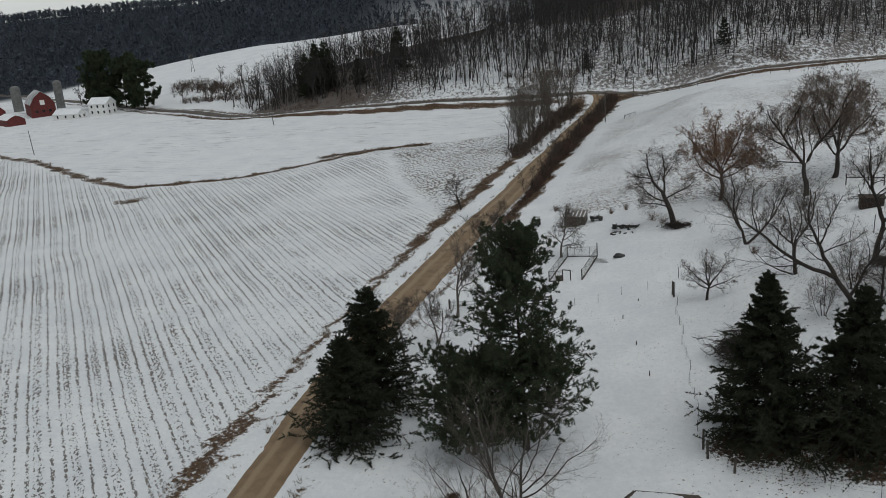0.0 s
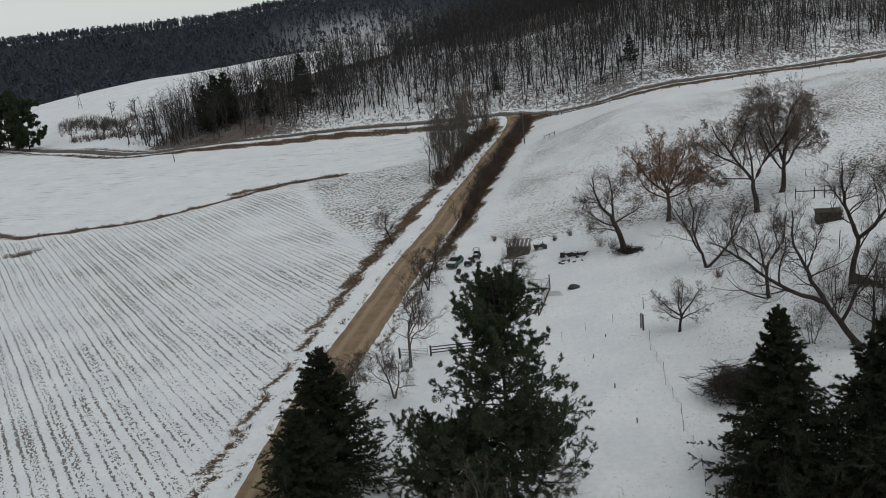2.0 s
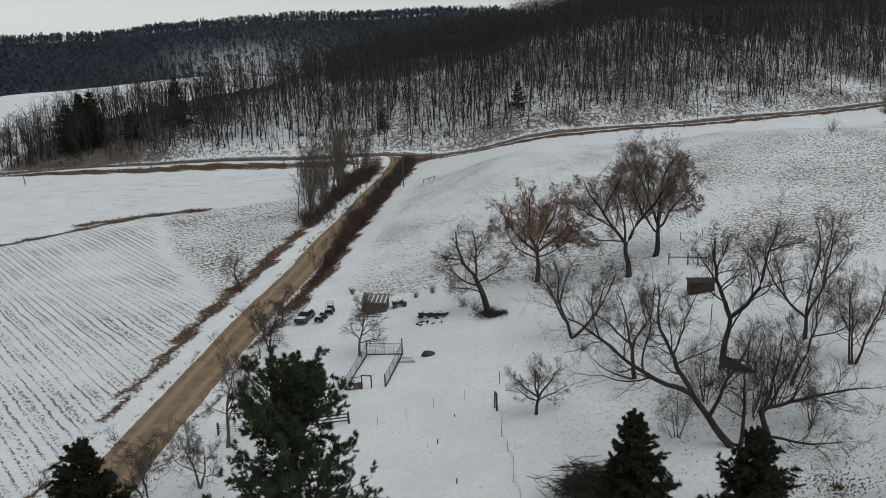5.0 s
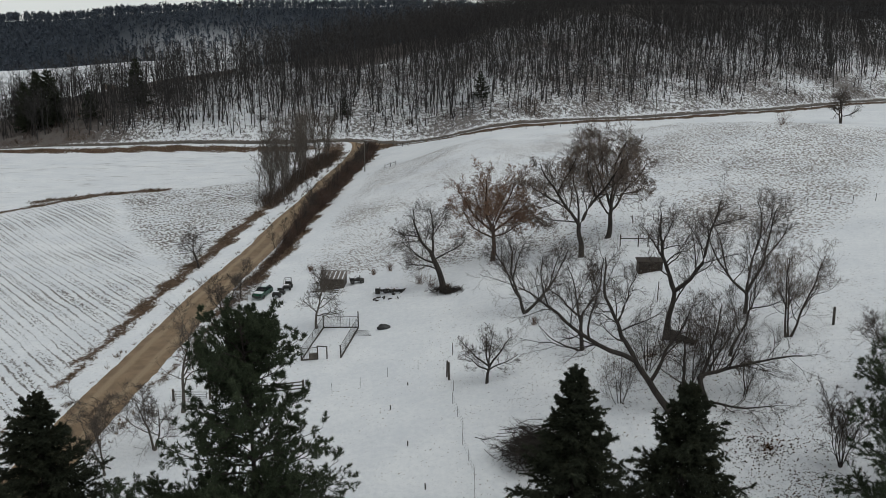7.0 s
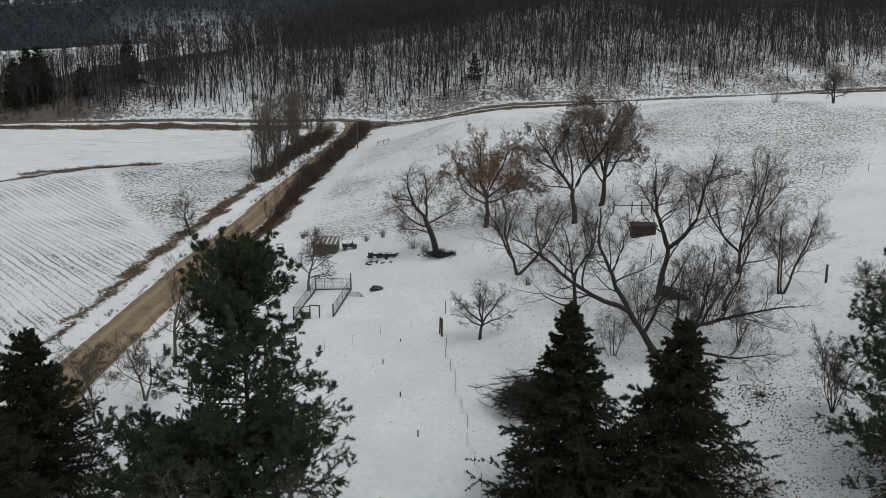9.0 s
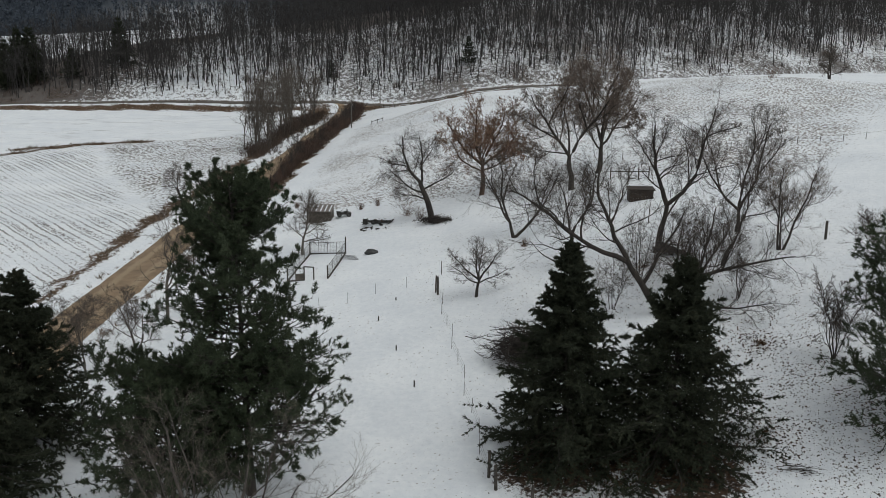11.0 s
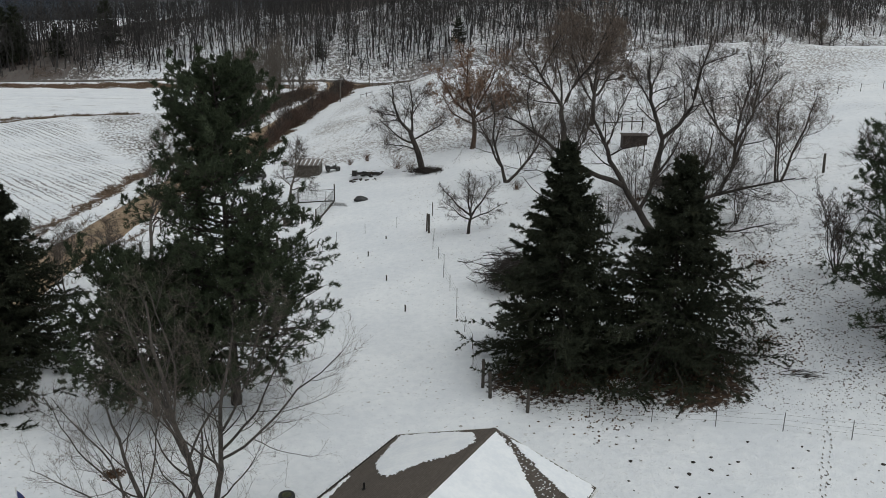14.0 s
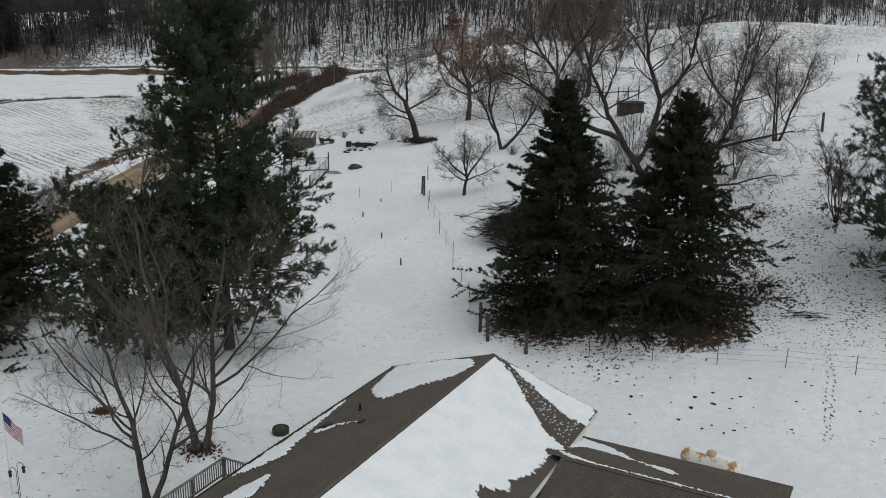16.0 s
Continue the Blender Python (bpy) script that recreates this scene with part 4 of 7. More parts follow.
def wood_tree(rng, height, limbs=14, twigs=5, width=0.05):
    """One tree of the far woods: a crooked stem, with slivers for limbs and twigs in an open crown."""
    p, r = leader(rng, (0, 0, -0.3), height, 0.0105 * height + 0.03, (rng.normal(0, 0.09), rng.normal(0, 0.09)), 6, 0.075, 0.25)
    t = np.linspace(rng.uniform(0.25, 0.5), 0.98, limbs)[None] + rng.uniform(-0.02, 0.02, (1, limbs))
    at, ahead = along(p, t)
    at, ahead = at[0], ahead[0]
    d = unit(ahead * 0.42 + rng.normal(0, 0.8, ahead.shape) * [1, 1, 0.35] + [0, 0, 0.2])
    ln = height * (0.43 - 0.27 * t[0])[:, None] * rng.uniform(0.6, 1.3, (limbs, 1))
    s = unit(np.cross(d, rng.normal(size=d.shape))) * 0.055
    pieces = [tubes(p, r, 3), (np.stack([at - s, at + s, at + d * ln], 1).reshape(-1, 3), np.arange(3 * limbs).reshape(-1, 3))]
    line = np.stack([at, at + d * ln * 0.5, at + d * ln + [0, 0, 0.4]], 1)
    pieces.append(slivers(rng, line, twigs, 0.55, width, 0.8, 0.15, 0.15))
    return join(pieces)


def spread_copies(variants, rng, x, y, scale, sink=0.0):
    """Many turned and sized copies of a few meshes, set on the ground, as one array of places and faces."""
    z = land(x, y) - sink
    which, turn = rng.randint(0, len(variants), len(x)), rng.uniform(0, 6.28, len(x))
    verts, faces, at = [], {}, 0
    for k, (v, fs) in enumerate(variants):
        i = np.where(which == k)[0]
        if not len(i):
            continue
        c, s = np.cos(turn[i])[:, None], np.sin(turn[i])[:, None]
        g = scale[i][:, None]
        place = np.stack([(v[:, 0] * c - v[:, 1] * s) * g + x[i][:, None], (v[:, 0] * s + v[:, 1] * c) * g + y[i][:, None], v[:, 2] * g + z[i][:, None]], -1)
        for f in fs:
            faces.setdefault(f.shape[1], []).append((f[None] + at + (np.arange(len(i)) * len(v))[:, None, None]).reshape(-1, f.shape[1]))
        verts.append(place.reshape(-1, 3))
        at += len(i) * len(v)
    return np.concatenate(verts), [np.concatenate(f) for f in faces.values()]


def both(a, b):
    """Two sets of places and faces as one."""
    return np.concatenate([a[0], b[0]]), list(a[1]) + [f + len(a[0]) for f in b[1]]


def stuff(name, data, mat, label, category):
    return tagged(link(name, mesh_np(name, *data), mat), label, category, kind="stuff")


rng = np.random.RandomState(77)
variants = [wood_tree(rng, rng.uniform(14, 20)) for _ in range(16)]
x, y = scatter(rng, 23000, -285, 330, 300, 760)
d = y - road_y(x)
depth = np.interp(x, [-285, -262, -255, -180, -60, 50, 330], [0, 0, 60, 80, 240, 320, 320])
thick = 0.66 + 0.28 * ss(25, 120, d) - 0.06 * ss(-60, -20, x) + 0.14 * waves(x, y, 60, 3) + 1.0 * ss(-120, -215, x) + 0.6 * dense_woods(x, d)
open_land = ss(0.1, 0.5, waves(x, y, 130, 14)) * ss(0, 80, x) * ss(120, 60, d) * 0.5
thick = thick * (1 - 0.85 * ss(128, 140, d) * ss(205, 190, d) * ss(-70, -30, x)) + 0.5 * ss(195, 210, d) * ss(-70, -30, x)
pick = (d > 11) & (d < depth) & (x < 215) & (rng.uniform(0, 1, len(x)) < thick - open_land) & ~((x > 60) & (d < 28) & (rng.uniform(0, 1, len(x)) < 0.8))
poles = [wood_tree(rng, rng.uniform(8, 15), 6, 3, 0.055) for _ in range(10)]
px, py = scatter(rng, 11000, -285, 330, 300, 560)
pd = py - road_y(px)
more = (pd > 10) & (pd < np.interp(px, [-285, -180, -130, -60, 50], [60, 75, 90, 220, 260])) & (px < 215) & ~((px > 60) & (pd < 28)) & (rng.uniform(0, 1, len(px)) < 0.6 + 0.35 * waves(px, py, 45, 6))
trees = [spread_copies(variants, rng, x[pick], y[pick], rng.uniform(0.65, 1.15, pick.sum())), spread_copies(poles, rng, px[more], py[more], rng.uniform(0.7, 1.15, more.sum()))]
stuff("hillside_woods", both(*trees), BARK_WOOD, "leafless dark woods climbing the snowy hillside", "woods")

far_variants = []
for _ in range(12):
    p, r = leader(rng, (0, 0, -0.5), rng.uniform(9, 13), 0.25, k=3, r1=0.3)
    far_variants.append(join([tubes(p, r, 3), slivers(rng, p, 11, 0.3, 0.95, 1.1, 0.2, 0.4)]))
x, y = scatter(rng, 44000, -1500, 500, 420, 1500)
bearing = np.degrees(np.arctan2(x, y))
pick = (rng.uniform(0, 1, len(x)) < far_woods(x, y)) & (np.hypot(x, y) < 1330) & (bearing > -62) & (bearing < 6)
stuff("ridge_woods", spread_copies(far_variants, rng, x[pick], y[pick], rng.uniform(0.6, 1.1, pick.sum())), BARK_HAZE, "dark wooded ridge on the horizon", "woods")


def shrub(rng, height, stems, width=0.02, forks=5, lean=0.35):
    """A leafless bush: thin stems that part into slivers."""
    base = rng.normal(0, 0.12 * height, (stems, 3)) * [1, 1, 0]
    d = unit(np.stack([rng.normal(0, lean, stems), rng.normal(0, lean, stems), np.ones(stems)], 1))
    pts = [base]
    for _ in range(3):
        d = unit(d + rng.normal(0, 0.15, d.shape))
        pts.append(pts[-1] + d * (height * rng.uniform(0.2, 0.36, (stems, 1))))
    pts = np.stack(pts, 1)
    rad = np.tile(np.linspace(1, 0.4, 4) * width, (stems, 1))
    at, ahead = along(pts, rng.uniform(0.3, 1, (stems, forks)))
    at, ahead = at.reshape(-1, 3), ahead.reshape(-1, 3)
    e = unit(ahead + rng.normal(0, 0.45, ahead.shape))
    s = unit(np.cross(e, rng.normal(size=e.shape))) * width * 0.7
    ln = height * rng.uniform(0.15, 0.35, (len(e), 1))
    return join([(np.concatenate([pts[:, 0] - [width, 0, 0], pts[:, 0] + [width, 0, 0], pts[:, 3]]), np.stack([np.arange(stems), np.arange(stems) + stems, np.arange(stems) + 2 * stems], 1)), tubes(pts[: stems // 3], rad[: stems // 3], 3), (np.stack([at - s, at + s, at + e * ln], 1).reshape(-1, 3), np.arange(3 * len(e)).reshape(-1, 3))])


BRUSH = simple("dark brush", (0.04, 0.028, 0.022), (0.10, 0.068, 0.05), 0.4)
BRUSH_RED = simple("rusty brush", (0.07, 0.038, 0.024), (0.15, 0.085, 0.05), 0.4)
BRUSH_HEDGE = simple("red-brown hedge twigs", (0.045, 0.027, 0.02), (0.105, 0.064, 0.046), 0.4)
bushes = [shrub(rng, 2.6, 12, 0.034) for _ in range(8)]
yy = rng.uniform(118, 306, 1500)
off = rng.normal(0, 1.2, 1500)
keep = rng.uniform(0, 1, 1500) < 0.2 + 0.8 * ss(125, 180, yy)
xx = gravel_x(yy) + 4.9 + off * 0.5
stuff("hedge", spread_copies(bushes, rng, xx[keep], yy[keep], (0.3 + (0.85 + 0.35 * waves(yy, yy * 0.7, 17, 3)) * ss(145, 205, yy) * rng.uniform(0.55, 1.25, 1500))[keep]), BRUSH_HEDGE, "dense dark leafless hedge along the gravel road", "hedge")
yy = rng.uniform(205, 292, 420)
xx = gravel_x(yy) - 9.5 + rng.normal(0, 2.0, 420)
stuff("bank_brush", spread_copies(bushes, rng, xx, yy, rng.uniform(0.5, 1.2, 420)), BRUSH, "dark brush on the bank below the poplars", "brush")
x, y = scatter(rng, 15000, -270, 330, 300, 600)
d = y - road_y(x)
pick = (d > 9) & (d < 60) & (rng.uniform(0, 1, len(x)) < 0.12 + 0.75 * ss(0.2, 0.65, waves(x, y * 2.5, 55, 21)) * ss(60, 12, d) + 0.5 * ss(-180, -235, x) + 0.9 * ((np.hypot((x + 200) / 14, (y - 311) / 7) < 1) | (np.hypot((x + 115) / 24, (y - 330) / 7) < 1) | (np.hypot((x + 30) / 22, (y - 346) / 5) < 1) | (np.hypot((x - 40) / 20, (y - 392) / 6) < 1)))
stuff("underbrush", spread_copies(bushes, rng, x[pick], y[pick], rng.uniform(0.5, 1.25, pick.sum())), BRUSH, "tangled underbrush at the foot of the wooded hill", "brush")


t = rng.uniform(0, 1, 170)
bx, by = -331 + t * 72 + rng.normal(0, 1.5, 170), 339 + t * -22 + 3 + np.abs(rng.normal(0, 4, 170))
stuff("bank_brush", spread_copies(bushes, rng, bx, by, rng.uniform(0.5, 1.5, 170)), BRUSH, "dark brush on the road bank at the end of the woods", "brush")


t = rng.uniform(0, 1, 420)
bx, by = -392 + t * 96 + rng.normal(0, 3, 420), 392 - t * 38 + rng.normal(0, 7, 420)
keep = (by - road_y(bx) > 9) & (rng.uniform(0, 1, 420) < 0.35 + 0.5 * waves(bx, by, 40, 17) + 0.3 * t)
stuff("bank_brush", spread_copies(bushes, rng, bx[keep], by[keep], rng.uniform(0.7, 1.9, keep.sum())), BRUSH, "dark brush on the slope above the county road", "brush")


def tuft(rng, blades, height, width=0.02):
    base = rng.normal(0, 0.16, (blades, 3)) * [1, 1, 0]
    d = unit(np.stack([rng.normal(0, 0.5, blades), rng.normal(0, 0.5, blades), np.ones(blades)], 1))
    s = unit(np.cross(d, rng.normal(size=d.shape))) * width
    tip = base + d * height * rng.uniform(0.5, 1.2, (blades, 1))
    return np.stack([base - s, base + s, tip], 1).reshape(-1, 3), [np.arange(3 * blades).reshape(-1, 3)]


m = Nodes("dry grass", 0.85)
DRY_GRASS = m.done(m.mix(m.island(), m.mix(m.ramp(m.noise(0.25, 3), 0.35, 0.65), (0.05, 0.033, 0.022), (0.105, 0.073, 0.048)), (0.19, 0.135, 0.085)))
tufts = [tuft(rng, 12, 0.7, 0.03) for _ in range(10)]
x, y = scatter(rng, 240000, -300, 30, 40, 320)
g = masks(x, y)["grass"]
patchy = ss(-0.35, 0.25, waves(x, y, 9, 41) + waves(x, y, 3.1, 42) * 0.5)
pick = (g > 0.3) & (rng.uniform(0, 1, len(x)) < g * patchy * 0.75)
stuff("bank_grass", spread_copies(tufts, rng, x[pick], y[pick], rng.uniform(0.45, 1.25, pick.sum())), DRY_GRASS, "dry brown grass along the road banks and field edge", "grass")

# tall weeds and small bushes that stand alone
for k, (x0, y0, h, label) in enumerate(((-24.0, 133.5, 2.4, "rusty bush at the foot of a leaning tree"), (-21.5, 131.0, 2.0, "rusty bush at the foot of a leaning tree"), (-4.6, 112.5, 1.3, "small brown bush on the snowy slope"), (-46.0, 146.0, 1.4, "dead weeds at the pasture edge"), (-30.5, 141.0, 1.5, "dead weeds at the pasture edge"), (-33.0, 140.0, 1.2, "dead weeds at the pasture edge"), (41.0, 208.0, 3.4, "round bush on the pasture crest"), (28.0, 77.0, 1.2, "small bush under the pine"))):
    ob = thing("bush", x0, y0, label, "bush")
    link("stems", mesh_np("stems", *shrub(np.random.RandomState(90 + k), h, 45, 0.014, 7, 0.5)), BRUSH_RED, ob)

TWIG_POPLAR = simple("grey-brown poplar twigs", (0.06, 0.05, 0.042), (0.13, 0.105, 0.088), 0.3)
poplars = [bare_tree(300 + k, 16 + 1.3 * k, 0.14, wander=0.12, fork=0.15, limbs=12, angle=30, spread=0.4, dense=(4, 3, 2), mat=BARK_GREY, twigs=TWIG_POPLAR, up=0.25, least=0.028, tall=0.82) for k in range(4)]
made = []
prng = np.random.RandomState(9)
for k in range(40):
    py = 214 + 74 * prng.uniform(0, 1) ** 1.3
    px = gravel_x(py) - prng.uniform(7.0, 15.5)
    if k < 4:
        made.append(plant("poplar_tree", poplars[k], px, py, "young bare poplar in a roadside clump", "tree", "roadside poplars"))
    else:
        copy_thing(made[k % 4], pose(px, py, ground_z(px, py), 0, 0, prng.uniform(0, 360)))
hedge_trees = [bare_tree(320 + k, 6.5 + k, 0.07, tall=0.75, fork=0.12, limbs=10, angle=34, spread=0.4, dense=(4, 2, 2), least=0.018) for k in range(3)]
made = []
for k in range(42):
    py = 158 + 144 * prng.uniform(0, 1) ** 0.8
    px = gravel_x(py) + prng.uniform(4.3, 5.9)
    if k < 3:
        made.append(plant("bare_tree", hedge_trees[k], px, py, "small dark bare tree in the roadside hedge", "tree", "hedge trees"))
    else:
        copy_thing(made[k % 3], pose(px, py, ground_z(px, py), 0, 0, prng.uniform(0, 360)))

dark_pine = [spruce(60 + k, 15 + 2 * k, 6.6 + 0.5 * k, 5, 0.12, size=1.3, rise=1.1, shoot=4, blades=2) for k in range(2)]
made = []
for k, (px, py, g) in enumerate(((-225, 316, 1.15), (-213.9, 319, 1.0), (-231, 324, 1.2), (-219, 323, 1.3), (-187, 335, 1.3), (-222, 320, 1.35), (-46.4, 352, 0.75), (-98, 335, 0.45), (-200, 322, 0.9))):
    if k < 2:
        made.append(plant("spruce_tree", dark_pine[k], px, py, "dark evergreen among the leafless woods", "tree", "evergreens in the woods"))
    else:
        copy_thing(made[k % 2], pose(px, py, ground_z(px, py), 0, 0, 40 * k) @ Matrix.Diagonal((g, g, g, 1)))


# ---- the house ----
def shingle_material():
    m = Nodes("brown shingles", 0.9)
    n = m.n.new("ShaderNodeTexBrick")
    n.inputs["Scale"].default_value = 1.0
    n.inputs["Brick Width"].default_value, n.inputs["Row Height"].default_value, n.inputs["Mortar Size"].default_value = 0.3, 0.14, 0.008
    for k, v in (("Color1", (0.082, 0.066, 0.054, 1)), ("Color2", (0.105, 0.086, 0.072, 1)), ("Mortar", (0.045, 0.037, 0.031, 1))):
        n.inputs[k].default_value = v
    turn = m.n.new("ShaderNodeMapping")
    turn.inputs["Rotation"].default_value = (0, 0, radians(90))
    m.l.new(m.where, turn.inputs["Vector"])
    m.l.new(turn.outputs[0], n.inputs["Vector"])
    m.bump(m.noise(18, 3), 0.4, 0.01)
    return m.done(m.mix(m.math("MULTIPLY", m.ramp(m.noise(0.6, 4), 0.35, 0.7), 0.5), n.outputs["Color"], (0.062, 0.052, 0.044)))


SHINGLE = shingle_material()
SNOW = simple("settled snow", (0.74, 0.76, 0.80), (0.84, 0.85, 0.87), 0.8, 0.7, bump=0.3, depth=0.03)
WHITE_PAINT = simple("white paint", (0.62, 0.62, 0.60), (0.78, 0.78, 0.77), 1.5, 0.55)
SIDING = simple("pale siding", (0.55, 0.54, 0.50), (0.66, 0.65, 0.61), 1.2, 0.6)
DARK_METAL = simple("dark metal", (0.02, 0.02, 0.02), (0.06, 0.055, 0.05), 4, 0.5, 0.6)
GUTTER = simple("dull gutter metal", (0.06, 0.055, 0.05), (0.12, 0.11, 0.10), 3, 0.5, 0.4)
RUST = simple("rusty brown metal", (0.035, 0.02, 0.014), (0.10, 0.05, 0.03), 3, 0.8)
GLASS_DARK = simple("dark window glass", (0.01, 0.012, 0.014), (0.02, 0.022, 0.025), 1, 0.08)


def roof_slope(name, a, b, c, d, step=0.145, thick=0.02):
    """Overlapping courses between the eave a-b and the ridge d-c."""
    a, b, c, d = map(Vector, (a, b, c, d))
    n = max(2, int((d - a).length / step))
    up = (b - a).cross(d - a).normalized()
    for i in range(n):
        t0, t1 = i / n, min(1.0, (i + 1.12) / n)
        p, q, r, s = a.lerp(d, t0), b.lerp(c, t0), b.lerp(c, t1), a.lerp(d, t1)
        bm = bmesh.new()
        vs = [bm.verts.new(v) for v in (p + up * thick, q + up * thick, r + up * 0.002, s + up * 0.002, p - up * 0.01, q - up * 0.01)]
        bm.faces.new(vs[:4])
        bm.faces.new((vs[4], vs[5], vs[1], vs[0]))
        bmesh.ops.recalc_face_normals(bm, faces=bm.faces)
        if bm.faces[:][0].normal.z < 0:
            bmesh.ops.reverse_faces(bm, faces=bm.faces[:])
        part(name, bm, SHINGLE, house)


def snow_sheet(where, inside, x0, x1, y0, y1, cell=0.1, thick=0.05, seed=1):
    """Lying snow over part of a slope: where(x, y) gives the place on it, inside(x, y) how far within the patch."""
    xs, ys = np.arange(x0, x1 + cell / 2, cell), np.arange(y0, y1 + cell / 2, cell)
    gx, gy = np.meshgrid(xs, ys)
    course = np.floor(gx / 0.135)
    tab = np.floor(gy / 0.3 + 0.5 * (course % 2))
    ragged = np.sin(course * 12.9898 + tab * 78.233) * 43758.5453
    deep = inside(gx, gy) + 0.05 + 0.05 * waves(gx, gy, 1.7, seed) + 0.12 * (ragged - np.floor(ragged) - 0.5) + 0.12 * (gy / 0.3 + 0.5 * (course % 2) - tab - 0.5)
    z = where(gx, gy) + np.clip(deep * 0.6, -0.06, thick) + 0.006 * waves(gx, gy, 0.8, seed + 2)
    keep = (deep > -0.02) & (np.abs(gx) > 0.13)
    w = len(xs)
    i = (np.arange(len(ys) - 1)[:, None] * w + np.arange(w - 1))
    ok = keep[:-1, :-1] & keep[1:, :-1] & keep[:-1, 1:] & keep[1:, 1:]
    i = i[ok]
    return mesh_np("snow", np.stack([gx, gy, z], -1).reshape(-1, 3), [np.stack([i, i + 1, i + w + 1, i + w], 1)])


HOUSE = pose(-0.97, 50.9, 0, 0, 0, -18.7)
house = new("house")
house.matrix_world = HOUSE
tagged(house, "single-storey house with brown shingle roof half under snow", "house")
HALF, HR, EAVE, RIDGE, LONG = 5.77, 5.55, 3.04, 4.88, 22.0
roof_slope("shingle_course", (-HALF, 0, EAVE), (-HALF, -LONG, EAVE), (0, -LONG, RIDGE), (0, 0, RIDGE))
roof_slope("shingle_course", (HR, -LONG, EAVE), (HR, 0, EAVE), (0, 0, RIDGE), (0, -LONG, RIDGE))
bm = bmesh.new()
for sx in (-1, 1):
    for k in range(52):
        m = Matrix.Translation((0.07 * sx, -0.02 - k * 0.42, RIDGE + 0.004)) @ Matrix.Rotation(radians(18 * sx), 4, "Y")
        add_box(bm, (-0.1, -0.44, 0), (0.1, 0, 0.025), m)
part("ridge_cap", bm, SHINGLE, house)
bm = bmesh.new()
add_box(bm, (-HALF + 0.45, -LONG + 0.4, -1.6), (HR - 0.45, -0.4, EAVE - 0.03), bevel=0.01)
part("wall", bm, SIDING, house)
bm = bmesh.new()
for sx, w in ((-1, HALF - 0.45), (1, HR - 0.45)):
    vs = [bm.verts.new(v) for v in ((0, -0.4, EAVE - 0.03), (sx * w, -0.4, EAVE - 0.03), (0, -0.4, RIDGE - 0.1), (0, -0.55, EAVE - 0.03), (sx * w, -0.55, EAVE - 0.03), (0, -0.55, RIDGE - 0.1))]
    bm.faces.new(vs[:3]), bm.faces.new(vs[3:][::-1]), bm.faces.new((vs[1], vs[4], vs[5], vs[2]))
part("gable_wall", bm, SIDING, house)
for sx, w in ((-1, HALF), (1, HR)):
    bm = bmesh.new()
    m = Matrix.Translation((sx * w, 0.015, EAVE)) @ Matrix.Rotation(math.atan2(RIDGE - EAVE, w) * sx, 4, "Y")
    add_box(bm, (0 if sx < 0 else -math.hypot(w, RIDGE - EAVE), -0.02, -0.16), (math.hypot(w, RIDGE - EAVE) if sx < 0 else 0, 0.02, 0.03), m)
    part("bargeboard", bm, WHITE_PAINT, house)
    bm = bmesh.new()
    add_box(bm, (sx * w - 0.02, -LONG, EAVE - 0.13), (sx * w + 0.02, 0, EAVE - 0.005))
    add_box(bm, (sx * (w + 0.12) - 0.01, -LONG, EAVE - 0.12), (sx * (w + 0.12) + 0.01, 0, EAVE - 0.01))
    add_box(bm, (min(sx * w, sx * (w + 0.12)), -LONG, EAVE - 0.13), (max(sx * w, sx * (w + 0.12)), 0, EAVE - 0.115))
    gutter = part("gutter", bm, GUTTER if sx < 0 else WHITE_PAINT, house)
    if sx < 0:
        for k in range(34):
            bm = bmesh.new()
            add_rod(bm, (sx * (w + 0.12), -0.2 - 0.36 * k, EAVE - 0.02), (sx * (w + 0.14), -0.2 - 0.36 * k, EAVE + 0.07), 0.012, 0.012, 5)
            part("gutter_clip", bm, DARK_METAL, gutter)
slope_l = lambda x, y: EAVE + (x + HALF) * (RIDGE - EAVE) / HALF + 0.03
slope_r = lambda x, y: EAVE + (HR - x) * (RIDGE - EAVE) / (HR) + 0.03


def patch(x, y, line):
    """How far a place lies within a closed outline (metres, less than nought outside)."""
    n = len(line)
    cross = np.zeros(np.shape(x), bool)
    for k in range(n):
        (ax, ay), (bx, by) = line[k], line[(k + 1) % n]
        cross ^= ((ay > y) != (by > y)) & (x < (bx - ax) * (y - ay) / (by - ay + 1e-9) + ax)
    return np.where(cross, 1, -1) * near_line(x, y, list(line) + [line[0]])


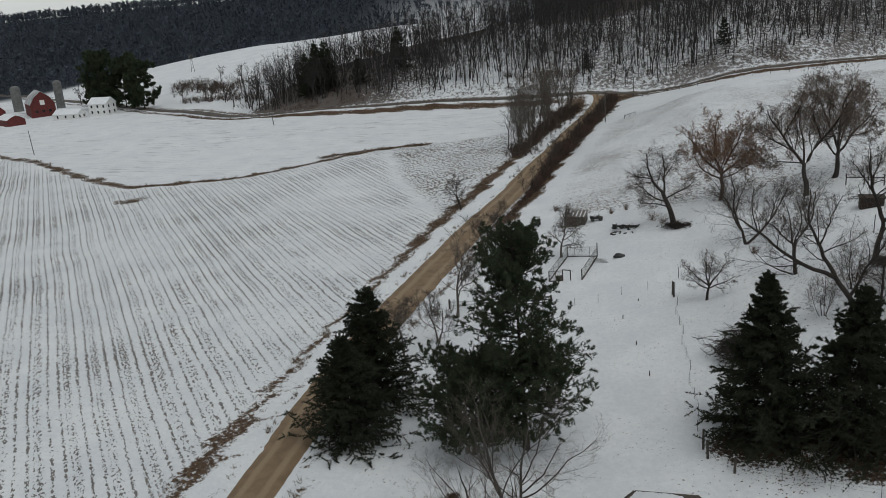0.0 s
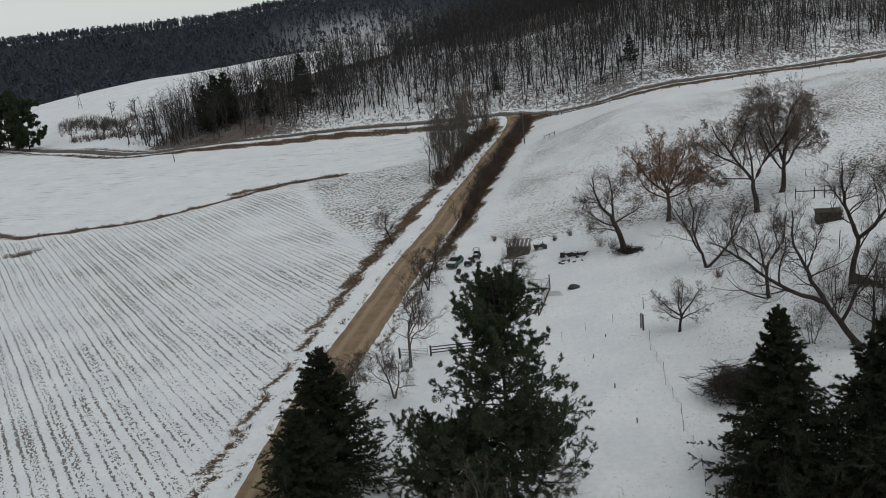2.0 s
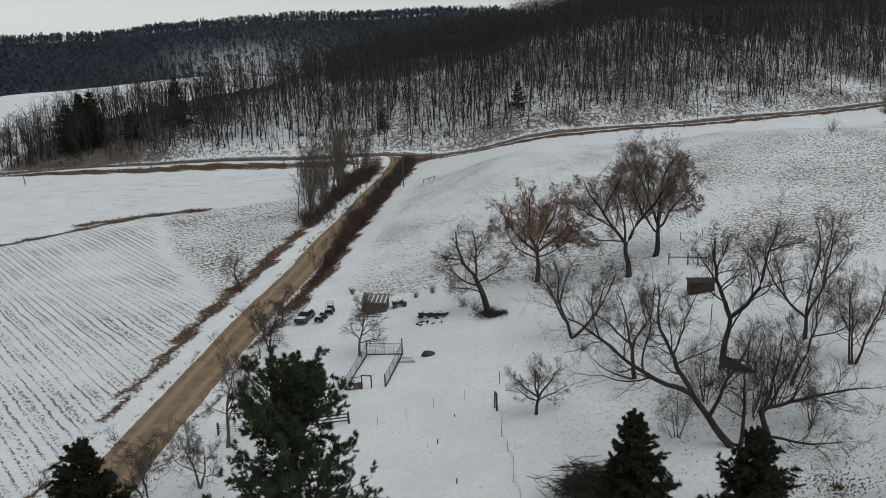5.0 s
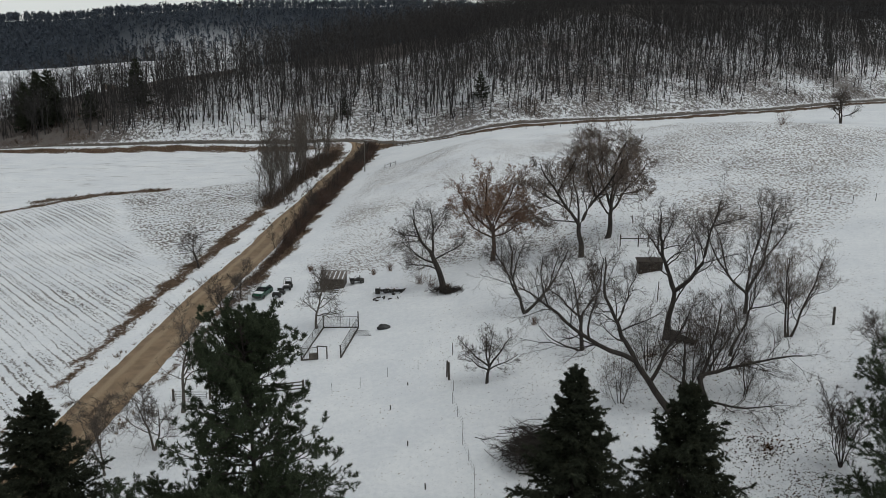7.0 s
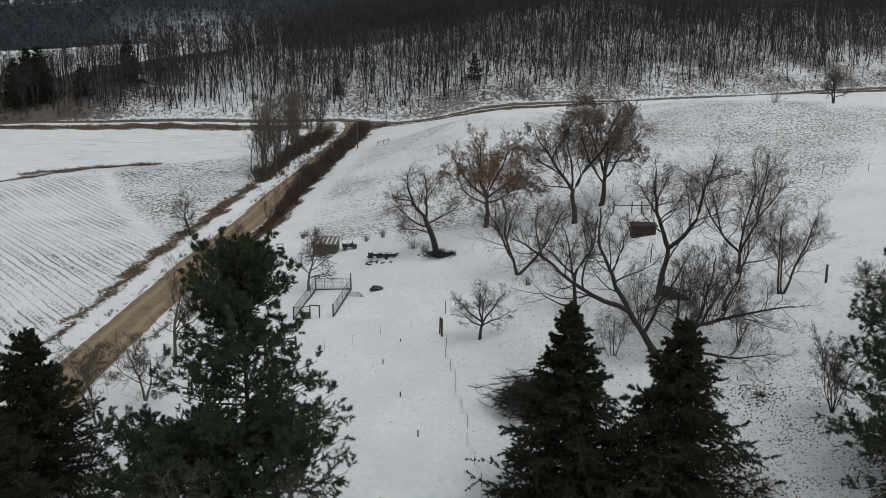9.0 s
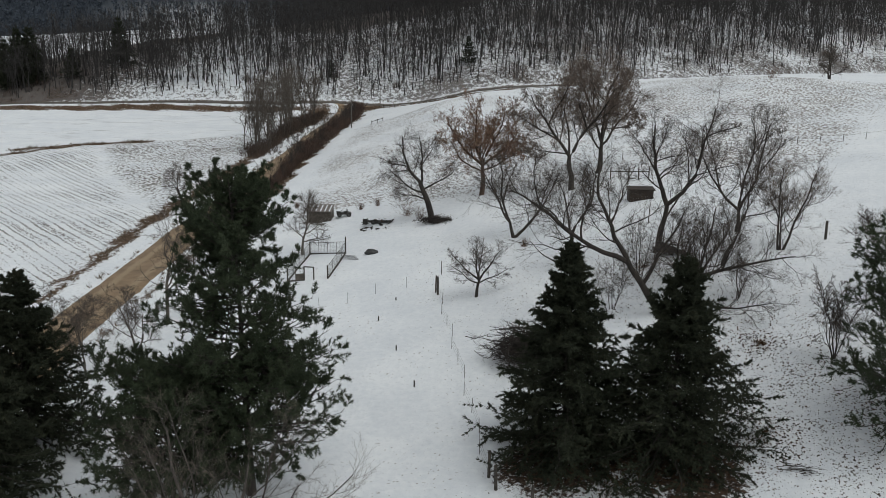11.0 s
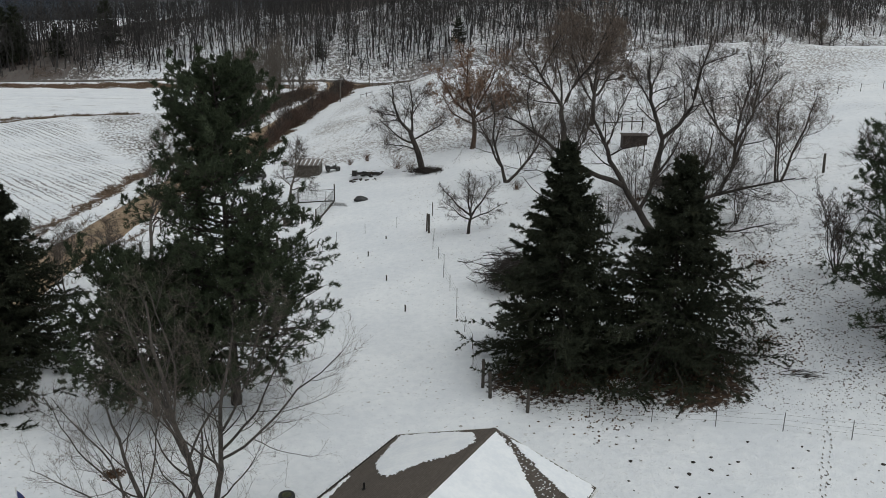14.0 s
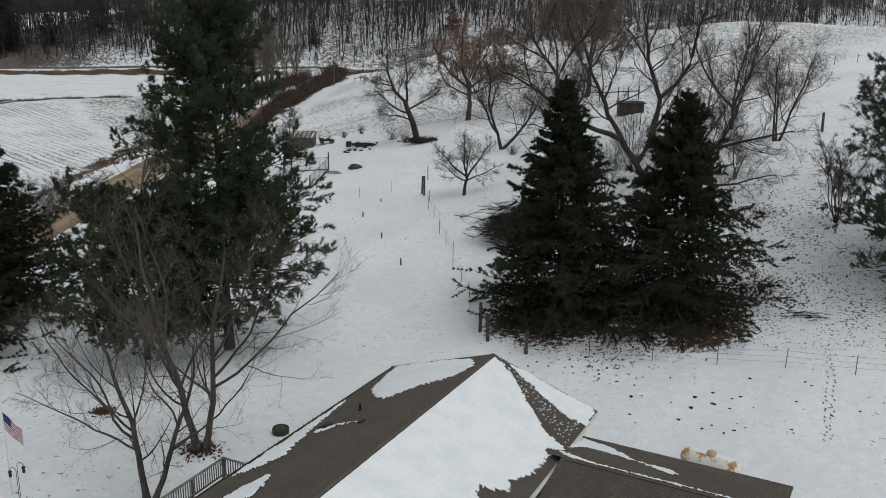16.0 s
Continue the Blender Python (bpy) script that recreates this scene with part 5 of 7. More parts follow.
for outline, fn, side in (
    (((-5.55, -0.2), (-2.5, -0.14), (-1.0, -0.5), (-0.3, -1.75), (-0.8, -3.1), (-1.74, -3.8), (-2.23, -4.15), (-3.0, -5.2), (-3.5, -5.3), (-4.5, -4.5), (-5.1, -3.0)), slope_l, 0),
    (((-5.6, -5.0), (-5.45, -5.8), (-5.1, -8.3), (-4.4, -11.5), (-4.9, -12.6), (-5.6, -13.4)), slope_l, 0),
    (((-3.7, -13.3), (-3.2, -14.2), (-3.0, -15.2), (-3.5, -16.0), (-4.3, -15.2), (-4.2, -14.5)), slope_l, 0),
    (((-4.6, -8.9), (-3.9, -8.3), (-2.9, -8.2), (-3.8, -8.55), (-4.4, -9.2)), slope_l, 0),
    (((0.35, -0.1), (5.5, -0.1), (5.5, -1.9), (4.3, -1.85), (2.9, -1.2), (1.2, -0.35)), slope_r, 1),
    (((-0.4, -0.1), (0.7, -0.5), (1.65, -1.2), (2.7, -2.3), (4.2, -3.9), (5.5, -4.6), (4.85, -5.2), (5.15, -5.5), (5.05, -7.4), (4.6, -8.6), (4.8, -9.2), (4.3, -9.6), (3.9, -9.9), (4.4, -12), (4.6, -22), (-0.4, -22)), slope_r, 1),
):
    xs, ys = [p[0] for p in outline], [p[1] for p in outline]
    me = snow_sheet(fn, lambda x, y, o=outline: patch(x, y, o), max(min(xs) - 0.3, 0.13 if side else -9), max(xs) + 0.3, min(ys) - 0.3, max(ys) + 0.3, 0.065, seed=len(outline) + side)
    link("snow", me, SNOW, house, "lying snow on the roof", smooth=True)
g = np.random.RandomState(6)
bm = bmesh.new()
for k in range(130):
    t, s = g.uniform(0.1, 1), g.uniform(0, 1)
    lump_x = 5.4 * t
    lump_y = -0.15 - 1.75 * t - s * 2.2 * t
    lump_z = float(slope_r(lump_x, lump_y))
    w = g.uniform(0.015, 0.04)
    add_box(bm, (lump_x - 0.03, lump_y - w, lump_z - 0.01), (lump_x + 0.03, lump_y + w, lump_z + 0.02), bevel=0.008)
tagged(part("snow", bm, SNOW, house), "specks of snow left between the shingles", kind="stuff")
for px, py, h in ((-3.72, -6.7, 0.34),):
    bm = bmesh.new()
    add_rod(bm, (px, py, float(slope_l(px, py)) - 0.1), (px, py, float(slope_l(px, py)) + h), 0.055, 0.055, 12)
    add_rod(bm, (px, py, float(slope_l(px, py)) - 0.05), (px, py, float(slope_l(px, py)) + 0.05), 0.14, 0.07, 12)
    part("vent_pipe", bm, DARK_METAL, house, "black vent pipe")
for px, py in ((-4.35, -8.55), (-2.65, -8.25)):
    bm = bmesh.new()
    s = 1.0 if px < -4 else 0.6
    m = Matrix.Translation((px, py, float(slope_l(px, py)))) @ Matrix.Rotation(radians(-19), 4, "Y")
    add_box(bm, (-0.22 * s, -0.28 * s, -0.02), (0.22 * s, 0.28 * s, 0.11 * s), m, 0.05 * s)
    part("roof_vent", bm, DARK_METAL, house, "low black roof vent")

# the lower wing
W0, W1, WE, WR, YA, YB, YR = 5.23, 14.63, 2.5, 3.35, -1.80, -9.75, -5.65
roof_slope("shingle_course", (W1, YA, WE), (W0, YA, WE), (W0, YR, WR), (W1, YR, WR))
roof_slope("shingle_course", (W0 + 0.5, YB, WE), (W1, YB, WE), (W1, YR, WR), (W0 + 0.5, YR, WR))
bm = bmesh.new()
for k in range(21):
    for sy in (-1, 1):
        m = Matrix.Translation((W0 + 0.7 + k * 0.42, YR + 0.07 * sy, WR + 0.01)) @ Matrix.Rotation(radians(-12 * sy), 4, "X")
        add_box(bm, (0, -0.1, 0), (0.44, 0.1, 0.025), m)
part("ridge_cap", bm, SHINGLE, house)
bm = bmesh.new()
add_box(bm, (W0, YB + 0.4, -1.6), (W1 - 0.4, YA - 0.4, WE - 0.03), bevel=0.01)
part("wing_wall", bm, SIDING, house)
bm = bmesh.new()
vs = [bm.verts.new(v) for v in ((W1 - 0.4, YB + 0.4, WE - 0.03), (W1 - 0.4, YA - 0.4, WE - 0.03), (W1 - 0.4, YR, WR - 0.1), (W1 - 0.5, YB + 0.4, WE - 0.03), (W1 - 0.5, YA - 0.4, WE - 0.03), (W1 - 0.5, YR, WR - 0.1))]
bm.faces.new(vs[:3]), bm.faces.new(vs[3:][::-1])
part("wing_wall", bm, SIDING, house)
bm = bmesh.new()
add_box(bm, (W0 + 0.3, YA + 0.0, WE - 0.14), (W1, YA + 0.03, WE + 0.0))
part("gutter", bm, GUTTER, house)
slope_w = lambda x, y: WE + (YA - y) * (WR - WE) / (YA - YR) + 0.03
for outline in (((5.33, -2.15), (7.23, -2.75), (8.53, -3.85), (7.83, -3.65), (6.23, -3.45), (5.43, -4.15)), ((8.63, -3.75), (9.83, -3.75), (10.53, -4.25), (9.83, -4.30), (9.03, -4.00)), ((6.63, -5.47), (13.23, -5.47), (14.13, -5.61), (6.63, -5.61)), ((5.43, -5.05), (6.23, -5.15), (7.23, -5.55), (6.23, -5.60))):
    xs, ys = [p[0] for p in outline], [p[1] for p in outline]
    me = snow_sheet(slope_w, lambda x, y, o=outline: patch(x, y, o), min(xs) - 0.2, max(xs) + 0.2, min(ys) - 0.2, min(max(ys) + 0.2, 9), 0.06, 0.04, len(outline) + 5)
    link("snow", me, SNOW, house, "lying snow on the roof", smooth=True)

# ---- deck ----
deck = new("deck")
deck.matrix_world = pose(-0.75, 49.95, 0, 0, 0, -17)
tagged(deck, "weathered grey wooden deck with baluster railing", "deck")
DECK_WOOD = simple("weathered grey deck wood", (0.10, 0.095, 0.085), (0.22, 0.205, 0.185), 2)
for k in range(28):
    bm = bmesh.new()
    add_box(bm, (-9.4 + k * 0.145, -17.5, 0.82), (-9.262 + k * 0.145, -9.45, 0.86))
    part("board", bm, DECK_WOOD, deck)
RAILS = (((-9.4, -17.5), (-9.4, -9.45)), ((-9.4, -9.45), (-5.3, -9.45)))
for (ax, ay), (bx, by) in RAILS:
    ln = math.hypot(bx - ax, by - ay)
    m = Matrix.Translation((ax, ay, 0.86)) @ Matrix.Rotation(math.atan2(by - ay, bx - ax), 4, "Z")
    bm = bmesh.new()
    add_box(bm, (-0.07, -0.07, 0.94), (ln + 0.07, 0.07, 0.98), m, 0.01)
    part("handrail", bm, DECK_WOOD, deck)
    bm = bmesh.new()
    add_box(bm, (0, -0.02, 0.1), (ln, 0.02, 0.18), m)
    part("lower_rail", bm, DECK_WOOD, deck)
    for k in range(int(ln / 0.14)):
        bm = bmesh.new()
        add_box(bm, (0.1 + k * 0.14, -0.018, 0.12), (0.136 + k * 0.14, 0.018, 0.95), m)
        part("baluster", bm, DECK_WOOD, deck)
    for k in range(int(ln / 2) + 1):
        bm = bmesh.new()
        add_box(bm, (k * 2 - 0.045, -0.045, -1.9), (k * 2 + 0.045, 0.045, 0.97), m)
        part("post", bm, DECK_WOOD, deck)


# ---- yard things ----
def gas_tank():
    ob = thing("propane_tank", 10.0, 50.2, "white propane tank with rusty ends lying in the snow", "tank", turn=-26)
    m = Nodes("rusty white paint", 0.5)
    rust = m.ramp(m.math("ADD", m.noise(1.6, 5, 0.65), m.math("MULTIPLY", m.noise(9, 3), 0.15)), 0.52, 0.66)
    m.bump(m.noise(12), 0.2, 0.01)
    mat = m.done(m.mix(rust, (0.72, 0.70, 0.64), (0.40, 0.20, 0.08)))
    bm = bmesh.new()
    prof = [(-1.5, 0.0), (-1.47, 0.2), (-1.36, 0.36), (-1.15, 0.46), (-1.0, 0.475), (1.0, 0.475), (1.15, 0.46), (1.36, 0.36), (1.47, 0.2), (1.5, 0.0)]
    rings = [[bm.verts.new((x, r * math.cos(a), 0.72 + r * math.sin(a))) for a in [k * 2 * math.pi / 28 for k in range(28)]] for x, r in prof]
    for a, b in zip(rings, rings[1:]):
        for k in range(28):
            bm.faces.new((a[k], a[(k + 1) % 28], b[(k + 1) % 28], b[k]))
    bmesh.ops.remove_doubles(bm, verts=bm.verts, dist=0.001)
    bmesh.ops.recalc_face_normals(bm, faces=bm.faces)
    part("vessel", bm, mat, ob, smooth=True)
    bm = bmesh.new()
    add_ball(bm, (0, 0, 1.2), (0.26, 0.26, 0.16), 16, 8)
    add_rod(bm, (0, 0, 1.12), (0, 0, 1.22), 0.27, 0.26, 16)
    part("dome", bm, simple("rusty dome paint", (0.5, 0.4, 0.28), (0.42, 0.25, 0.13), 5, 0.6), ob, "rust-stained valve dome")
    for x in (-0.85, 0.85):
        bm = bmesh.new()
        add_box(bm, (x - 0.1, -0.3, -0.1), (x + 0.1, 0.3, 0.34), None, 0.02)
        part("foot", bm, DARK_METAL, ob)
    gx, gy = np.meshgrid(np.linspace(-1.1, 1.1, 30), np.linspace(-0.2, 0.2, 8))
    z = 0.72 + np.sqrt(0.475**2 - gy**2) + 0.035 - 0.05 * (np.abs(gy) / 0.2) ** 3 - 0.05 * (np.abs(gx) / 1.1) ** 8
    i = (np.arange(7)[:, None] * 30 + np.arange(29)).ravel()
    link("snow", mesh_np("snow", np.stack([gx, gy, z], -1).reshape(-1, 3), [np.stack([i, i + 1, i + 31, i + 30], 1)]), SNOW, ob, "snow along its top", True)


gas_tank()

RUBBER = simple("old rubber", (0.015, 0.015, 0.014), (0.04, 0.04, 0.036), 5, 0.8)
MOSS = simple("mossy soil", (0.03, 0.035, 0.018), (0.09, 0.085, 0.04), 4, 0.9)


def tyre_mesh(r=0.55, w=0.26, inner=0.55):
    bm = bmesh.new()
    prof = [(inner * r, 0.1 * w), (0.8 * r, 0), (0.95 * r, 0.04 * w), (r, 0.2 * w), (r, 0.8 * w), (0.95 * r, 0.96 * w), (0.8 * r, w), (inner * r, 0.9 * w), (inner * r * 1.06, 0.5 * w)]
    rings = [[bm.verts.new((q * math.cos(a), q * math.sin(a), z)) for a in [k * 2 * math.pi / 24 for k in range(24)]] for q, z in prof]
    for a, b in zip(rings, rings[1:] + rings[:1]):
        for k in range(24):
            bm.faces.new((a[k], a[(k + 1) % 24], b[(k + 1) % 24], b[k]))
    bmesh.ops.recalc_face_normals(bm, faces=bm.faces)
    return bm


ob = thing("tyre_planter", -12.5, 51.2, "old tyre planter with mossy soil on the snowy lawn", "planter")
part("tyre", tyre_mesh(0.46, 0.36), RUBBER, ob, smooth=True)
bm = bmesh.new()
add_ball(bm, (0, 0, 0.24), (0.36, 0.36, 0.15), 16, 8)
part("soil", bm, MOSS, ob, "mossy soil")


def leaf_heap(x, y, r, n, seed, label):
    """Fallen leaves lying about a place, as one heap."""
    g = np.random.RandomState(seed)
    a, d = g.uniform(0, 6.28, n), 0.55 * r * np.abs(g.normal(0, 1, n))
    px, py = x + d * np.cos(a), y + d * np.sin(a)
    pz = land(px, py) + 0.02 + 0.12 * np.clip(1 - d / r, 0, 1) * g.uniform(0.2, 1, n)
    s = g.uniform(0.05, 0.13, (n, 4))
    u = g.normal(size=(n, 3)) * [1, 1, 0.35]
    v = np.cross(u, g.normal(size=(n, 3)) * [0.4, 0.4, 1])
    u, v = unit(u), unit(v)
    c = np.stack([px, py, pz], 1)
    q = np.stack([c - u * s[:, :1], c + v * s[:, 1:2] * 0.7, c + u * s[:, 2:3], c - v * s[:, 3:] * 0.7], 1).reshape(-1, 3)
    stuff("fallen_leaves", (q, [np.arange(4 * n).reshape(-1, 4)]), LEAF_BROWN, label, "leaves")


LEAF_BROWN = leaves("dead leaves", (0.035, 0.022, 0.014), (0.08, 0.045, 0.025), (0.17, 0.09, 0.045))
leaf_heap(-16.0, 48.6, 1.0, 700, 1, "dead brown leaves in a ring round the maple's foot")
leaf_heap(-23.4, 52.0, 0.6, 600, 2, "heap of dead brown leaves on the lawn")
leaf_heap(6.0, 65.2, 5.5, 1500, 3, "dead leaves and needles in the snow below the spruces")
leaf_heap(16.5, 71.0, 6.5, 900, 4, "dead leaves scattered on the snowy slope")
leaf_heap(28.5, 71.5, 4.5, 2000, 5, "fallen red-brown needles below the pine")
leaf_heap(9.0, 98.0, 13.0, 2600, 7, "dead leaves strewn over the snow below the grove")
leaf_heap(18.0, 82.0, 9.0, 1500, 8, "dead leaves strewn over the snow beside the spruces")
leaf_heap(-19.6, 130.4, 1.6, 700, 6, "dead leaves round the leaning tree's foot")


def flag():
    ob = thing("flag", -22.9, 43.1, "striped flag hanging from a thin white pole", "flag", turn=20)
    bm = bmesh.new()
    add_rod(bm, (0, 0, -0.2), (0, 0, 4.4), 0.035, 0.025, 10)
    add_ball(bm, (0, 0, 4.44), (0.05, 0.05, 0.05))
    part("pole", bm, WHITE_PAINT, ob)
    cloth = {"red": simple("red cloth", (0.30, 0.03, 0.035), (0.36, 0.05, 0.05), 3), "white": simple("white cloth", (0.6, 0.6, 0.6), (0.7, 0.7, 0.7), 3), "blue": simple("blue cloth", (0.02, 0.03, 0.10), (0.03, 0.045, 0.13), 3)}

    def spot(u, v):
        """A place on the drooping cloth: u along it from the pole, v down from its top."""
        sag = 0.95 * u
        return (0.04 + 0.7 * u, 0.09 * math.sin(7 * u + 2 * v) * u, 4.3 - sag - 0.85 * v)

    def band(name, colour, u0, u1, v0, v1, lift=0.0):
        bm = bmesh.new()
        grid = [[[bm.verts.new(Vector(spot(u0 + (u1 - u0) * i / 10, v0 + (v1 - v0) * j / 3)) + Vector((0, s * (0.004 + lift), 0))) for i in range(11)] for j in range(4)] for s in (-1, 1)]
        for k, g in enumerate(grid):
            for j in range(3):
                for i in range(10):
                    f = (g[j][i], g[j][i + 1], g[j + 1][i + 1], g[j + 1][i])
                    bm.faces.new(f if k else f[::-1])
        part(name, bm, cloth[colour], ob, smooth=True)

    for k in range(13):
        band("stripe", "red" if k % 2 == 0 else "white", 0.42 if k < 7 else 0.0, 1.0, k / 13, (k + 1) / 13)
    band("canton", "blue", 0.0, 0.42, 0.0, 7 / 13, 0.001)


flag()
ob = thing("bird_feeder_hook", -22.2, 42.7, "thin black iron hooks with hanging bird feeders", "bird feeder")
for k, (sx, h) in enumerate(((1, 1.9), (-1, 1.6))):
    bm = bmesh.new()
    pts = [(0.04 * sx, 0, -0.2), (0.04 * sx, 0, h)] + [(0.04 * sx + sx * 0.16 * (1 - math.cos(a)), 0, h + 0.16 * math.sin(a)) for a in (0.6, 1.2, 1.8, 2.4, 3.0)]
    for a, b in zip(pts, pts[1:]):
        add_rod(bm, a, b, 0.014, 0.014, 6)
    part("hook", bm, DARK_METAL, ob)
    bm = bmesh.new()
    add_rod(bm, (0.36 * sx, 0, h - 0.34), (0.36 * sx, 0, h - 0.08), 0.07, 0.07, 10)
    add_rod(bm, (0.36 * sx, 0, h - 0.08), (0.36 * sx, 0, h + 0.02), 0.1, 0.01, 10)
    part("feeder", bm, DARK_METAL, ob)


# ---- fences ----
POST = simple("dark weathered post wood", (0.03, 0.026, 0.022), (0.09, 0.075, 0.062), 4)
STEEL = simple("dull steel", (0.07, 0.07, 0.065), (0.15, 0.145, 0.14), 5, 0.5, 0.5)


def round_post(parent, x, y, h, r=0.11, name="post", mat=POST, sink=0.4):
    """A post on the ground; x and y are the parent's own."""
    o = parent.matrix_world @ Vector((x, y, 0))
    z = ground_z(o.x, o.y) - parent.matrix_world.translation.z
    bm = bmesh.new()
    g = random.Random(int(10 * (o.x + 3 * o.y)))
    add_rod(bm, (x, y, z - sink), (x + g.uniform(-0.04, 0.04) * h, y + g.uniform(-0.04, 0.04) * h, z + h), r, r * 0.88, 10)
    part(name, bm, mat, parent)
    return Vector((x, y, z))


def wire(parent, a, b, r=0.006, name="wire"):
    bm = bmesh.new()
    a, b = Vector(a), Vector(b)
    mid = (a + b) / 2 - Vector((0, 0, 0.03))
    add_rod(bm, a, mid, r, r, 4)
    add_rod(bm, mid, b, r, r, 4)
    part(name, bm, STEEL, parent)


fence = new("wire_fence")
tagged(fence, "wire fence on thin steel stakes with stout wooden end posts", "fence")
line = [(-13.2, 100.1), (-3.2, 65.7)]
stakes = []
for k in range(13):
    t = k / 12
    sx, sy = line[0][0] + t * (line[1][0] - line[0][0]) + (0.25 * math.sin(k * 2.1) if 0 < k < 12 else 0), line[0][1] + t * (line[1][1] - line[0][1])
    stout = k in (0, 12)
    stakes.append((round_post(fence, sx, sy, 2.1 if stout else 1.25, 0.12 if stout else 0.025, "post" if stout else "stake", POST if stout else STEEL), 1))
for (a, _), (b, _) in zip(stakes, stakes[1:]):
    for h in (0.4, 0.75, 1.1):
        wire(fence, a + Vector((0, 0, h)), b + Vector((0, 0, h)))
round_post(fence, -13.6, 100.9, 2.0, 0.1)
round_post(fence, -13.9, 106.5, 1.6, 0.05)
fence = new("wire_fence")
tagged(fence, "wire fence below the spruces with thin stakes and two stout posts", "fence")
stakes = []
for k, (sx, sy) in enumerate(((-2.5, 64.2), (0.13, 62.6), (4.2, 62.3), (8.1, 62.2), (12.0, 61.8), (15.9, 61.3), (19.7, 60.6), (24.5, 60.0), (30.0, 59.5))):
    stakes.append(round_post(fence, sx, sy, (1.9, 1.6)[k] if k < 2 else 1.25, 0.13 if k < 2 else 0.028, "post" if k < 2 else "stake", POST if k < 2 else STEEL))
for a, b in zip(stakes, stakes[1:]):
    for h in (0.4, 0.75, 1.1):
        wire(fence, a + Vector((0, 0, h)), b + Vector((0, 0, h)))
for k, (sx, sy, h) in enumerate(((-18.5, 93.8, 0.55), (-14.8, 86.2, 0.55), (-11.5, 79.1, 0.62), (-17.9, 99.6, 0.35))):
    ob = thing("wooden_stake", sx, sy, "short dark wooden stake in the snow", "stake", "stakes across the lawn")
    round_post(ob, 0, 0, h, 0.07)
for sx, sy in ((-26.6, 98.4), (-23.6, 99.7), (-20.9, 102.0), (-17.5, 103.3)):
    ob = thing("steel_stake", sx, sy, "thin grey steel stake in the snow", "stake", "thin stakes on the lawn")
    round_post(ob, 0, 0, 1.25, 0.022, mat=STEEL)


def board_fence(points, h, rails, label, name="board_fence", gap=2.2, r=0.1):
    ob = new(name)
    tagged(ob, label, "fence")
    for (ax, ay), (bx, by) in zip(points, points[1:]):
        n = max(1, round(math.hypot(bx - ax, by - ay) / gap))
        tops = [round_post(ob, ax + (bx - ax) * k / n, ay + (by - ay) * k / n, h + 0.12, r) for k in range(n + 1)]
        for a, b in zip(tops, tops[1:]):
            for q in rails:
                bm = bmesh.new()
                add_box(bm, (-0.05, -0.03, -0.07), ((b - a).length + 0.05, 0.03, 0.07), Matrix.Translation(a + Vector((0, 0, q))) @ (b - a).to_track_quat("X", "Z").to_matrix().to_4x4())
                part("rail", bm, WOOD_OLD, ob)
    return ob


board_fence([(-40.8, 96.4), (-30.4, 99.4)], 1.35, (0.45, 0.85, 1.25), "dark weathered three-rail board fence", gap=3.4, r=0.14)
board_fence([(-47.4, 105.0), (-50.4, 118.5)], 1.5, (0.5, 1.0), "old two-rail board fence beside the gravel road", gap=2.3)
board_fence([(6.0, 137.5), (8.6, 136.6), (11.4, 135.3)], 1.7, (1.2,), "broken rail fence at the pasture edge", gap=2.0, r=0.09)
board_fence([(-70.5, 308), (-66, 306.5)], 1.3, (0.5, 1.0), "wooden gate rails beside the road junction", gap=2.2, r=0.12)
board_fence([(-59.5, 249), (-56.5, 250)], 1.1, (0.9,), "short rail fence below the power pole", gap=1.5)
gate = thing("tube_gate", -44.8, 95.6, "grey tube farm gate beside a stout post", "gate", turn=11)
round_post(gate, -0.2, 0, 1.5, 0.15)
for k in range(5):
    bm = bmesh.new()
    add_rod(bm, (0, 0, 0.35 + 0.22 * k), (3.7, 0, 0.35 + 0.22 * k), 0.022, 0.022, 6)
    part("bar", bm, STEEL, gate)
for x0 in (0.02, 1.85, 3.68):
    bm = bmesh.new()
    add_rod(bm, (x0, 0, 0.33), (x0, 0, 1.26), 0.025, 0.025, 6)
    part("upright", bm, STEEL, gate)
far_posts = new("pasture_fence")
tagged(far_posts, "wire fence on thin posts across the snowy pasture", "fence")
prev = None
for k in range(22):
    fxx = 8 + 3.3 * k
    a = round_post(far_posts, fxx, 147.8 + 0.16 * k + 0.2 * math.sin(k * 1.7), 1.2, 0.05)
    if prev:
        wire(far_posts, prev + Vector((0, 0, 0.95)), a + Vector((0, 0, 0.95)), 0.008)
    prev = a
ob = thing("fence_post", 27.9, 103.6, "stout dark fence post standing alone on the slope", "post")
round_post(ob, 0, 0, 2.0, 0.15)
ob = thing("fence_post", 10.3, 115.0, "tall thin post among the bare trees", "post")
round_post(ob, 0, 0, 2.6, 0.06)
roadside = new("roadside_fence")
tagged(roadside, "wire fence on wooden posts along the county road", "fence")
for k in range(26):
    fxx = -55 + 6.0 * k
    a = round_post(roadside, fxx, float(road_y(fxx)) - 15.0, 1.2, 0.08)
    if k:
        wire(roadside, prev + Vector((0, 0, 0.95)), a + Vector((0, 0, 0.95)), 0.012)
    prev = a


